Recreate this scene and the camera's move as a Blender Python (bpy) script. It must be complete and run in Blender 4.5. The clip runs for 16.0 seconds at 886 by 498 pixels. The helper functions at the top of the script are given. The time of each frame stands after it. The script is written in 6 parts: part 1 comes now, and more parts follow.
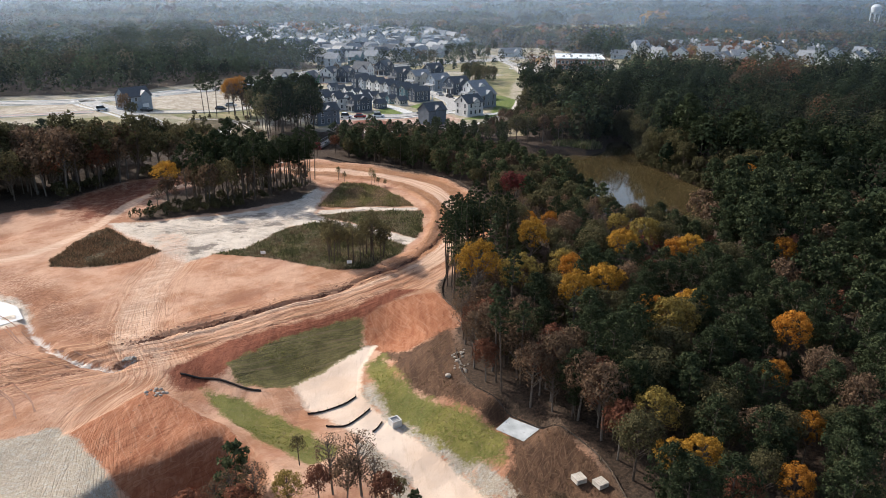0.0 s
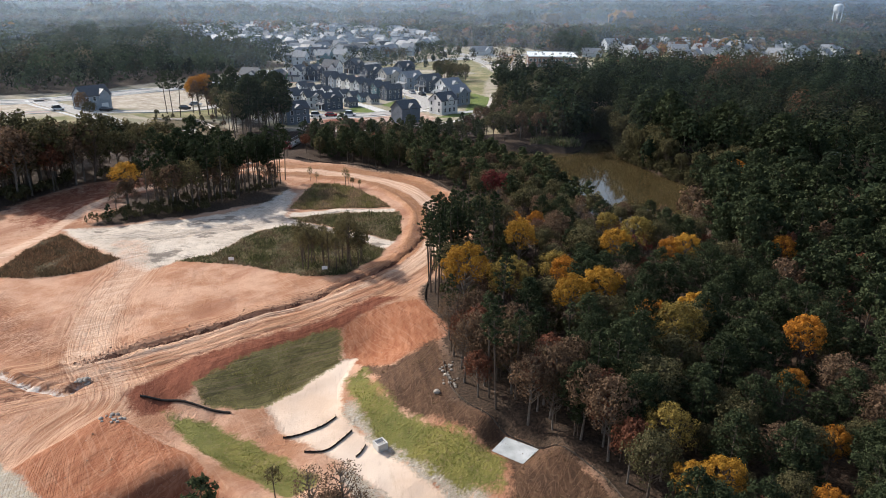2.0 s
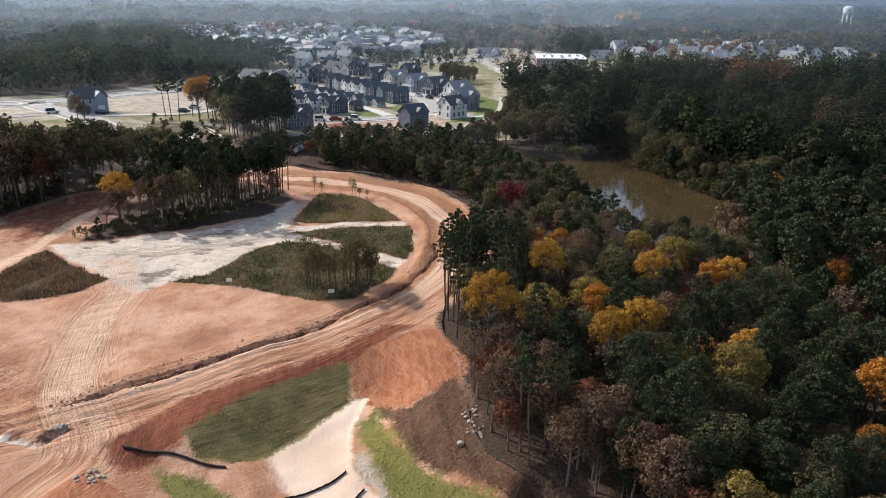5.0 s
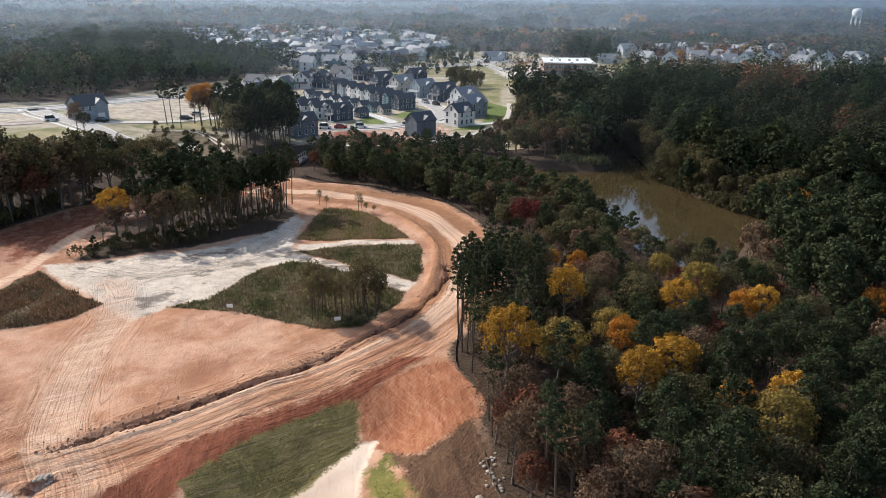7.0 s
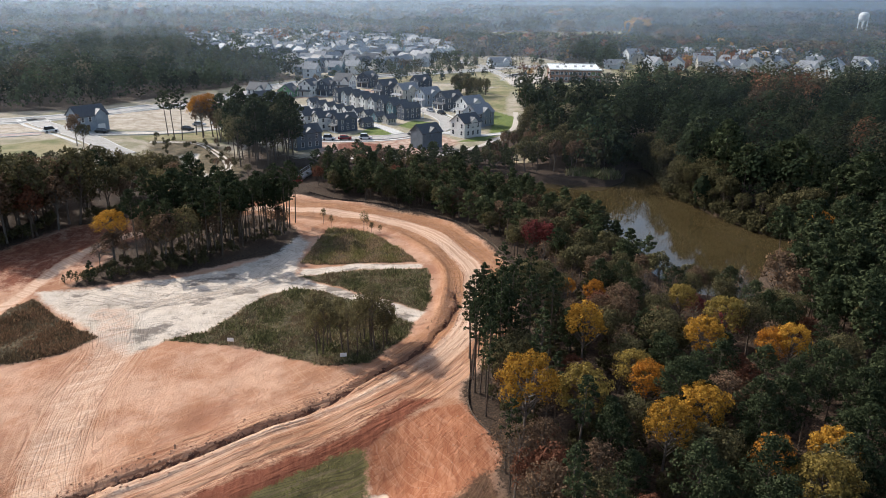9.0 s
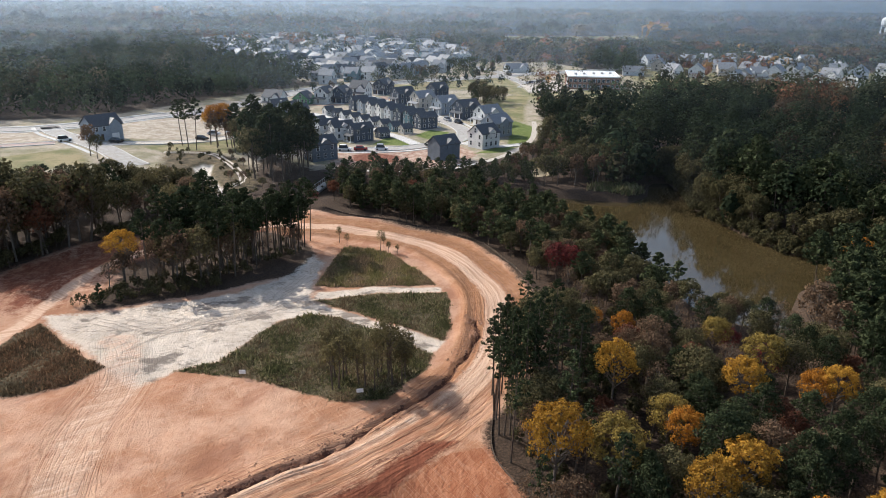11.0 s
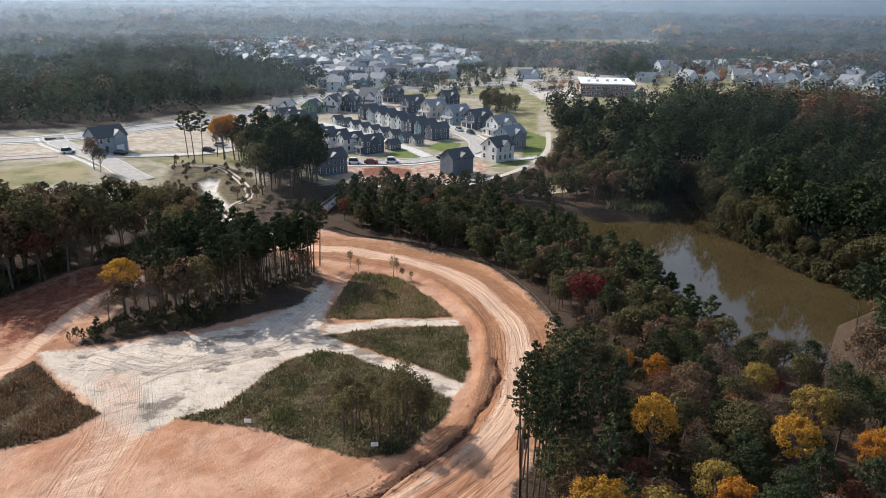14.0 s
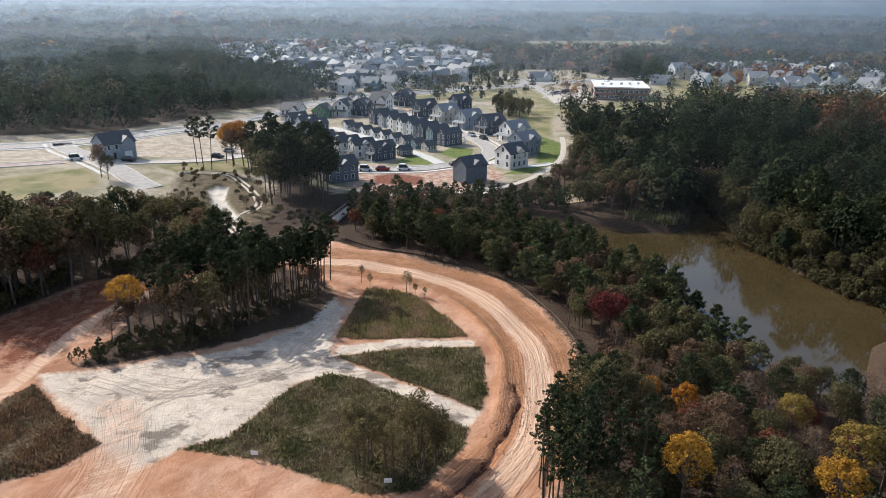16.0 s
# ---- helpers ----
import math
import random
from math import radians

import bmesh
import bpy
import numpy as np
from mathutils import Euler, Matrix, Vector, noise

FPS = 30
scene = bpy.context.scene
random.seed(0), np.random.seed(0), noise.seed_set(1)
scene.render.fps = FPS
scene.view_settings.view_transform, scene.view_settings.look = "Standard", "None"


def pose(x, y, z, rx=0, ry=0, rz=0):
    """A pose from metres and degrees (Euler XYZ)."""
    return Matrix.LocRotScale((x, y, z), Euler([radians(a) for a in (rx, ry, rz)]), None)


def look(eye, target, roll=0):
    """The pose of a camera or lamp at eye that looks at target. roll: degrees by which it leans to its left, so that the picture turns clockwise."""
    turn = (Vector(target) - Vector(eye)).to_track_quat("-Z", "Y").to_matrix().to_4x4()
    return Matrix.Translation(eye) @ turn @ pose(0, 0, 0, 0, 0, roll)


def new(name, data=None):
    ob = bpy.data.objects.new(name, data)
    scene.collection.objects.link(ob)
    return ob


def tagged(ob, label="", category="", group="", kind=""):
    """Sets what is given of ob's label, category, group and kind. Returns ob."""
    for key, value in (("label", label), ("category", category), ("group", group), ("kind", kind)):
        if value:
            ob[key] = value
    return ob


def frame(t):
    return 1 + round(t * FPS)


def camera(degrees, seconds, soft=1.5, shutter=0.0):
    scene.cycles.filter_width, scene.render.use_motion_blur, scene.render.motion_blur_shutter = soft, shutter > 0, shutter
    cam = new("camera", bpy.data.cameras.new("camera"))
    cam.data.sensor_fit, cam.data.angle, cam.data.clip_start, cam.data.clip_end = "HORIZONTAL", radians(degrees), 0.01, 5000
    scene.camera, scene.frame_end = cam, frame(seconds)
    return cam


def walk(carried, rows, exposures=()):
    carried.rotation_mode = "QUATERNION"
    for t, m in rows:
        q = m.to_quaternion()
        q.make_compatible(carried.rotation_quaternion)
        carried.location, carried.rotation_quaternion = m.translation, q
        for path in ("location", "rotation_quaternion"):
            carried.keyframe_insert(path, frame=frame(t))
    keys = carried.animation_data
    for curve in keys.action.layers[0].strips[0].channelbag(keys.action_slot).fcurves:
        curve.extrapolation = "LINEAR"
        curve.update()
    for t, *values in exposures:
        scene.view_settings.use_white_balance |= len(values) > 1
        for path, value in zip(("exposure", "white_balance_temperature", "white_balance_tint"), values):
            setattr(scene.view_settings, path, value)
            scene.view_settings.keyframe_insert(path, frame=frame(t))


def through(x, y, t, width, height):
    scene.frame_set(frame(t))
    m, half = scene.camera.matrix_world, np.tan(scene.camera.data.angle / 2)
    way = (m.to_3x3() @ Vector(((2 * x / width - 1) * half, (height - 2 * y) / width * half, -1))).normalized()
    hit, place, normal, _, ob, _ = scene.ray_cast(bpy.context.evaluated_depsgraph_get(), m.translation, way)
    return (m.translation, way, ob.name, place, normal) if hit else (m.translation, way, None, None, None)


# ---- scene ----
cam = camera(64.0, 16.0, soft=0.65)
PATH = [
    (0, (3.277, 13.311, 46.139), (3.431, 15.184, 45.457), 0.5),
    (0.5, (3.031, 15.219, 45.704), (3.214, 17.09, 45.022), 0.5),
    (1, (2.695, 16.978, 45.243), (2.907, 18.846, 44.561), 0.5),
    (1.5, (2.386, 18.704, 44.724), (2.617, 20.57, 44.043), 0.5),
    (2, (2.012, 20.652, 44.02), (2.249, 22.518, 43.34), 0.6),
    (2.5, (1.849, 22.467, 43.658), (2.084, 24.333, 42.976), 0.6),
    (3, (1.589, 24.28, 43.581), (1.825, 26.144, 42.898), 0.7),
    (3.5, (1.424, 26.084, 43.489), (1.659, 27.949, 42.807), 0.8),
    (4, (1.229, 27.891, 43.409), (1.464, 29.757, 42.729), 0.8),
    (6.5, (0.472, 36.629, 44.351), (0.697, 38.498, 43.675), 0.8),
    (7, (0.331, 38.314, 44.788), (0.554, 40.184, 44.113), 0.8),
    (7.5, (0.123, 39.831, 45.426), (0.345, 41.701, 44.752), 0.8),
    (8, (0.048, 41.38, 45.908), (0.267, 43.25, 45.235), 0.8),
    (8.5, (-0.075, 42.965, 46.474), (0.142, 44.836, 45.802), 0.8),
    (9, (-0.211, 44.428, 47.143), (0.005, 46.299, 46.472), 0.8),
    (11.5, (-1.055, 51.634, 49.448), (-0.883, 53.512, 48.783), 0.9),
    (12, (-1.286, 53.005, 49.882), (-1.117, 54.883, 49.217), 0.9),
    (12.5, (-1.347, 54.419, 50.354), (-1.18, 56.298, 49.687), 0.8),
    (13, (-1.598, 55.798, 50.597), (-1.431, 57.678, 49.934), 0.9),
    (13.5, (-1.784, 57.172, 50.991), (-1.62, 59.052, 50.327), 0.9),
    (14, (-1.929, 58.582, 51.383), (-1.769, 60.463, 50.72), 0.9),
    (14.5, (-2.041, 59.955, 51.672), (-1.885, 61.836, 51.01), 0.9),
    (15, (-2.141, 61.324, 52.075), (-1.995, 63.206, 51.412), 0.8),
    (15.5, (-2.285, 62.731, 52.349), (-2.151, 64.613, 51.684), 0.8),
    (16, (-2.481, 64.105, 52.361), (-2.348, 65.988, 51.699), 0.8),
]
walk(cam, [(t, look(e, g, r)) for t, e, g, r in PATH])

# ---- world, sun ----
SUN_DIR = Vector((-0.74, 0.67, 0.70)).normalized()
world = bpy.data.worlds.new("world")
scene.world = world
world.use_nodes = True
wn = world.node_tree
sky = wn.nodes.new("ShaderNodeTexSky")
sky.sky_type = "NISHITA"
sky.sun_disc = False
sky.sun_elevation = math.asin(SUN_DIR.z)
sky.sun_rotation = math.atan2(SUN_DIR.x, SUN_DIR.y)
sky.dust_density = 2.0
wn.links.new(sky.outputs[0], wn.nodes["Background"].inputs[0])
wn.nodes["Background"].inputs[1].default_value = 0.125
sun_data = bpy.data.lights.new("sun", "SUN")
sun_data.energy = 3.2
sun_data.angle = radians(0.6)
sun_data.color = (1.0, 0.975, 0.945)
sun = new("sun", sun_data)
sun.matrix_world = look(SUN_DIR * 300, (0, 0, 0))
scene.view_settings.exposure = 0.66

rng = np.random.default_rng(7)


# ---- small helpers ----
def part(name, bm, material, parent=None, label=""):
    """Links a bmesh as one mesh object under a thing or a part."""
    me = bpy.data.meshes.new(name)
    bm.to_mesh(me)
    bm.free()
    me.materials.append(material)
    ob = new(name, me)
    if parent is not None:
        ob.parent = parent
    if label:
        tagged(ob, label)
    return ob


def raw(name, verts, faces, material, parent=None, label=""):
    me = bpy.data.meshes.new(name)
    me.from_pydata([tuple(v) for v in verts], [], [tuple(f) for f in faces])
    me.materials.append(material)
    ob = new(name, me)
    if parent is not None:
        ob.parent = parent
    if label:
        tagged(ob, label)
    return ob


def quads(name, verts, material, parent=None, n=4):
    """A mesh of separate n-cornered faces from an array of shape (count, n, 3)."""
    v = np.asarray(verts, float).reshape(-1, 3)
    count = len(v) // n
    me = bpy.data.meshes.new(name)
    me.vertices.add(len(v))
    me.vertices.foreach_set("co", v.ravel())
    me.loops.add(len(v))
    me.loops.foreach_set("vertex_index", np.arange(len(v), dtype=np.int32))
    me.polygons.add(count)
    me.polygons.foreach_set("loop_start", np.arange(0, len(v), n, dtype=np.int32))
    me.update(calc_edges=True)
    me.materials.append(material)
    ob = new(name, me)
    if parent is not None:
        ob.parent = parent
    return ob


def box(bm, x0, x1, y0, y1, z0, z1):
    m = Matrix.LocRotScale(((x0 + x1) / 2, (y0 + y1) / 2, (z0 + z1) / 2), None, (x1 - x0, y1 - y0, z1 - z0))
    bmesh.ops.create_cube(bm, size=1, matrix=m)


def tube(bm, a, b, r0, r1, sides=6):
    """A tapered limb from a to b."""
    a, b = Vector(a), Vector(b)
    q = (b - a).to_track_quat("Z", "Y").to_matrix()
    rings = []
    for p, r in ((a, r0), (b, r1)):
        rings.append([bm.verts.new(p + q @ Vector((r * math.cos(k * math.tau / sides), r * math.sin(k * math.tau / sides), 0))) for k in range(sides)])
    for k in range(sides):
        bm.faces.new((rings[0][k], rings[0][(k + 1) % sides], rings[1][(k + 1) % sides], rings[1][k]))
    bm.faces.new(rings[1])


# ---- plan: outlines on the ground ----
SITE = [(-90, 62), (30, 60), (26, 71), (25, 77), (22, 81), (17, 86), (12, 91), (12.6, 98), (13, 113), (11.2, 119), (12, 129), (16, 140), (21, 150),
        (25.3, 160), (25.3, 168), (23.7, 179), (17.6, 194), (5, 204), (-10, 214), (-17, 219), (-26, 216), (-27, 203), (-17, 196), (-13.5, 187), (-16, 176), (-26, 170),
        (-38, 164.5), (-50, 161), (-48, 176), (-57, 181), (-70, 176), (-90, 160)]
SAND = [(-54.4, 159.5), (-47.5, 160.5), (-37.8, 163.5), (-25.7, 167), (-17, 176), (-14, 186), (-11.5, 181), (-12.8, 169.5), (-12.5, 163.5), (-10, 162), (-12.3, 157.8), (-16.9, 155.1),
        (-19.7, 149.9), (-24, 142.1), (-29.7, 140), (-33.5, 136), (-38.5, 140.5), (-42.9, 146.1), (-53.3, 156.6)]
UPPER_PATH = [(-12.5, 163.5), (-11.7, 167), (-2.7, 168.6), (9.8, 168.2), (10.2, 166), (-0.9, 165.9)]
LOWER_PATH = [(-13, 158), (-11.3, 162.3), (-1.1, 154), (9, 147), (6.5, 143), (-2.7, 151.3), (-7.6, 156)]
THICKET = [(-29.7, 140.3), (-24.0, 142.1), (-19.7, 149.9), (-16.9, 155.1), (-12.3, 157.8), (-7.6, 156.0), (-1.1, 150.5), (4.7, 144.6), (6.8, 143.2), (5.7, 138.9),
           (1.2, 132.5), (-0.2, 130.6), (-6.6, 130.4), (-11.9, 133.7), (-19.7, 137.6)]
WEDGE = [(-12.2, 163.3), (-0.9, 165.5), (10.9, 165.6), (11.0, 160.7), (10.0, 151.2), (8.7, 147.4), (-1.1, 154.8), (-9.6, 161.7)]
MOUND = [(-12.3, 169.8), (-8.0, 190.9), (0.6, 187.8), (7.1, 175.1), (9.2, 169.3), (-2.7, 169)]
LEFT_FIELD = [(-53.9, 156.6), (-48.0, 149.6), (-43.0, 144.5), (-38.8, 141.1), (-42.3, 137.0), (-46.8, 135.2), (-51.3, 133.9), (-56.3, 135.0), (-57.8, 138.3), (-57.0, 145.8), (-55.9, 152.8)]
BASIN = [(-9.7, 96.7), (-5.5, 101.6), (-1.1, 106.2), (1.3, 106.8), (-0.8, 99.7), (-0.6, 93.3), (2.3, 88.4), (10.4, 78.0), (18, 66), (8, 66), (4.9, 77.5), (-0.8, 84.7), (-3.2, 87.0), (-7.2, 90.6)]
GREEN_UP = [(-18.1, 97.9), (-13.4, 103.9), (-4.4, 111.5), (-1.0, 112.2), (-0.8, 105.8), (-3.8, 102.6), (-6.6, 98.9), (-12.6, 94.3), (-16.4, 94.9)]
GREEN_LOW = [(-20.9, 94.1), (-14.7, 91.6), (-8.3, 86.6), (-2.4, 80.8), (-5.6, 77.5), (-11.8, 82.6), (-16.4, 87.0)]
GREEN_RIGHT = [(0.2, 101.5), (2.2, 103.4), (3.8, 96.4), (7.0, 90.2), (12, 86), (16.5, 81.5), (15.5, 77.5), (11.5, 78.9), (7.6, 83.4), (3.0, 89.2), (0.8, 95.4)]
BROWN_BANK = [(1.8, 104.2), (6, 101.6), (12.4, 106.5), (13.5, 98), (12.5, 91), (17, 86), (23, 80.5), (26, 73), (29, 62), (14, 58), (13.5, 70), (16, 77), (16.5, 82), (11.2, 87.5), (5.5, 92), (3.6, 99.5)]
RED_PATCH = [(-0.3, 112.7), (6.9, 119.0), (11.4, 119.3), (14.4, 109.2), (12.9, 106.1), (5.5, 101.4), (2.0, 103.8), (-0.4, 107.3)]
DARK_RED = [(-25.5, 96), (-19.8, 104), (-11, 109.8), (-2, 115), (4, 121), (8, 121), (0, 112.5), (-3.5, 110.6), (-12.9, 103), (-17.8, 97), (-20, 94.5), (-23, 92)]
ROUGH = [[(-63.9, 133.2), (-55.9, 130.1), (-43.8, 117.8), (-32.3, 105.6), (-30.6, 99.0), (-37.7, 101.8), (-45.6, 108.2), (-49.8, 114.1), (-56.8, 118.6)], [(-51.1, 106.8), (-41.3, 98.2), (-38.9, 95.9), (-40.8, 94.0), (-43.4, 90.9), (-58, 96)]]
RED_SLOPE = [(-32.2, 82.6), (-25.8, 91.6), (-15.2, 84), (-12, 79), (-12, 70), (-24.6, 74.4)]
GREY_PAD = [(-45, 82), (-38.6, 82), (-33.9, 84.5), (-23, 72.6), (-23, 62), (-45, 62)]
POND = [(37, 217), (28, 228), (20, 235), (22, 240.5), (38, 240), (46, 236), (54, 233), (66, 229), (73, 235), (79, 250), (86, 250), (85, 236), (82, 221), (84, 202), (88, 187), (97, 179), (98, 174), (88, 171.5), (78, 166), (71, 157), (66, 149), (58, 151), (54, 158), (52.5, 168), (52, 178), (51, 189), (47, 197), (43, 208)]
PIT = [(-57, 268), (-55, 273), (-51.5, 272), (-49.5, 258), (-45, 247), (-40, 236), (-46, 236), (-51, 248), (-53.5, 258)]
MARSH = [(-70, 288), (-57, 290), (-46, 279), (-38, 262), (-33, 240), (-40, 229), (-54, 232), (-62, 246), (-66, 266)]
BACK_TRACK = [(-62, 161), (-72, 177), (-62, 196), (-51, 200), (-39, 207), (-27, 214), (-20, 212), (-24, 204), (-33, 198.5), (-44, 191), (-50, 183), (-53, 172), (-55, 163)]
TOWN = [(-145, 235), (-100, 236), (-62, 248), (-52, 232), (-38, 240), (-38, 290), (-20, 262), (10, 262), (24, 266), (48, 284), (68, 336), (78, 400), (150, 440), (180, 520), (140, 640), (60, 640), (26, 505), (-25, 492), (-52, 462), (-76, 418), (-90, 388), (-114, 350), (-165, 338)]
HOMES_FAR = [(-174, 760), (-120, 600), (-96, 590), (-72, 556), (-47, 500), (-30, 484), (-10, 497), (16, 508), (40, 540), (64, 610), (85, 690), (60, 800), (-30, 840), (-112, 830)]
GROVE = [(-112, 520), (-116, 585), (-98, 584), (-74, 546), (-50, 490), (-52, 456), (-74, 420), (-102, 418)]
THIN = [(10, 455), (30, 470), (74, 512), (98, 620), (70, 640), (44, 560), (14, 500)]
HOMES_EAST = [(205, 545), (225, 640), (330, 665), (360, 560), (335, 525)]
SLAB = [(15.4, 83.2), (17.4, 85.5), (20.5, 82.9), (18.2, 80.6)]
SCARP = [(-25.5, 73.8), (-20, 77.6), (-15.5, 82), (-12.5, 80), (-9.5, 76), (-8, 66), (-8, 50), (-34, 50), (-28, 68)]
PUDDLE = [(-72, 104), (-66, 117), (-59, 122.5), (-53, 119), (-49.5, 113), (-53, 109.5), (-60, 106)]
LAWNS = [[(-3, 300), (3, 315), (9, 314), (13, 306), (10, 298)], [(13, 318), (20, 330), (27, 325), (25, 314), (19, 309)], [(31, 284), (42, 286), (56, 308), (64, 334), (58, 352), (50, 350), (52, 330), (46, 300)], [(-100, 297), (-104, 304), (-100, 308), (-95, 300)]]
BARE_LOTS = [[(-16, 290), (28, 298), (33, 284), (25, 266), (8, 261), (-16, 264)], [(-46, 398), (-20, 396), (0, 425), (-8, 448), (-40, 425)], [(-2, 414), (14, 420), (2, 432)], [(44, 252), (54, 268), (58, 258), (48, 250)]]
DRY_FIELDS = [[(50, 350), (52, 416), (76, 440), (48, 462), (8, 462), (24, 496), (84, 530), (84, 440), (70, 390), (62, 350)], [(-66, 282), (-44, 288), (-38, 300), (-52, 312), (-80, 292)], [(-118, 272), (-98, 288), (-86, 266), (-104, 248), (-125, 250)], [(-4, 448), (20, 446), (30, 490), (4, 476)]]
PALE_LOTS = [[(-140, 314), (-126, 322), (-110, 301), (-128, 292), (-150, 290)], [(-90, 304), (-70, 306), (-52, 322), (-34, 330), (-40, 352), (-72, 392), (-112, 334)], [(-116, 266), (-98, 282), (-92, 268), (-104, 256)]]
FIELDS = [(118, 770), (200, 790), (290, 820), (340, 900), (400, 1120), (280, 1100), (172, 1060)]
OFFICE_FRONT = [(78, 345), (108, 352), (150, 425), (185, 445), (140, 470), (80, 440)]
EAST_OPEN = [(150, 412), (340, 402), (375, 560), (345, 675), (212, 645), (168, 520)]
TRENCH = [(-31.2, 104.5), (-21.9, 110.5), (-15.1, 114.7), (-6.1, 120.9), (-0.2, 126.4), (6.3, 132.6), (11.2, 141.2), (13.9, 147.7), (14.6, 153)]
GULLY = [(-52.9, 116.3), (-50.5, 113.2), (-47.1, 108.2), (-42.1, 102.3), (-36.5, 98.9), (-32.6, 97.2), (-30.6, 98.6)]
ROAD = [(-60, 92), (-45, 96), (-29, 102.5), (-20, 108), (-12, 113.5), (-4, 118.5), (3, 124), (9.5, 131), (14.5, 139), (17.8, 150), (19.3, 160), (19.1, 168), (17.1, 176), (13.3, 186), (8.5, 193), (2, 198), (-7, 203), (-16, 206), (-24, 208)]
SPUR = [(-24, 62), (-30, 84), (-27, 95), (-33, 108), (-36, 125), (-36, 138), (-40, 150)]
LEFT_TRACK = [(-90, 124), (-75, 132), (-62, 142), (-57, 156), (-55, 172), (-51, 186), (-42, 196), (-31, 204), (-20, 208)]


# ---- ground sheet ----
def inside(px, py, poly):
    """Signed distance to a closed outline, positive within."""
    d = np.full(px.shape, 1e9)
    odd = np.zeros(px.shape, bool)
    n = len(poly)
    for k in range(n):
        ax, ay = poly[k]
        bx, by = poly[(k + 1) % n]
        ex, ey = bx - ax, by - ay
        t = np.clip(((px - ax) * ex + (py - ay) * ey) / (ex * ex + ey * ey), 0, 1)
        d = np.minimum(d, np.hypot(px - ax - t * ex, py - ay - t * ey))
        if ay != by:
            odd ^= ((ay > py) != (by > py)) & (px < ex * (py - ay) / ey + ax)
    return np.where(odd, d, -d)


def along(px, py, line):
    """Signed distance to an open line (positive to its left) and the length run along it."""
    best, run, side = np.full(px.shape, 1e9), np.zeros(px.shape), np.zeros(px.shape)
    done = 0.0
    for (ax, ay), (bx, by) in zip(line, line[1:]):
        ex, ey = bx - ax, by - ay
        size = math.hypot(ex, ey)
        t = np.clip(((px - ax) * ex + (py - ay) * ey) / (size * size), 0, 1)
        dx, dy = px - ax - t * ex, py - ay - t * ey
        d = np.hypot(dx, dy)
        near = d < best
        best = np.where(near, d, best)
        run = np.where(near, done + t * size, run)
        side = np.where(near, np.sign(ex * dy - ey * dx), side)
        done += size
    return best * np.where(side == 0, 1, side), run


def smooth(line, steps=6):
    """A Catmull-Rom line through the points."""
    p = [line[0]] + list(line) + [line[-1]]
    out = []
    for a, b, c, d in zip(p, p[1:], p[2:], p[3:]):
        for k in range(steps):
            t = k / steps
            out.append(tuple(0.5 * (2 * b[i] + (c[i] - a[i]) * t + (2 * a[i] - 5 * b[i] + 4 * c[i] - d[i]) * t * t + (3 * b[i] - a[i] - 3 * c[i] + d[i]) * t ** 3) for i in (0, 1)))
    return out + [tuple(line[-1])]


TRENCH, ROAD, SPUR, LEFT_TRACK = smooth(TRENCH), smooth(ROAD), smooth(SPUR), smooth(LEFT_TRACK)


def step(a, b, x):
    t = np.clip((x - a) / (b - a), 0, 1)
    return t * t * (3 - 2 * t)


def waves(px, py, size, seed):
    """Smooth random relief from a few sines, in -1..1."""
    r = np.random.default_rng(seed)
    out = 0
    for _ in range(6):
        a, f, p = r.uniform(0, math.tau), r.uniform(0.6, 1.6) * math.tau / size, r.uniform(0, math.tau)
        out = out + np.sin((px * math.cos(a) + py * math.sin(a)) * f + p)
    return out / 4


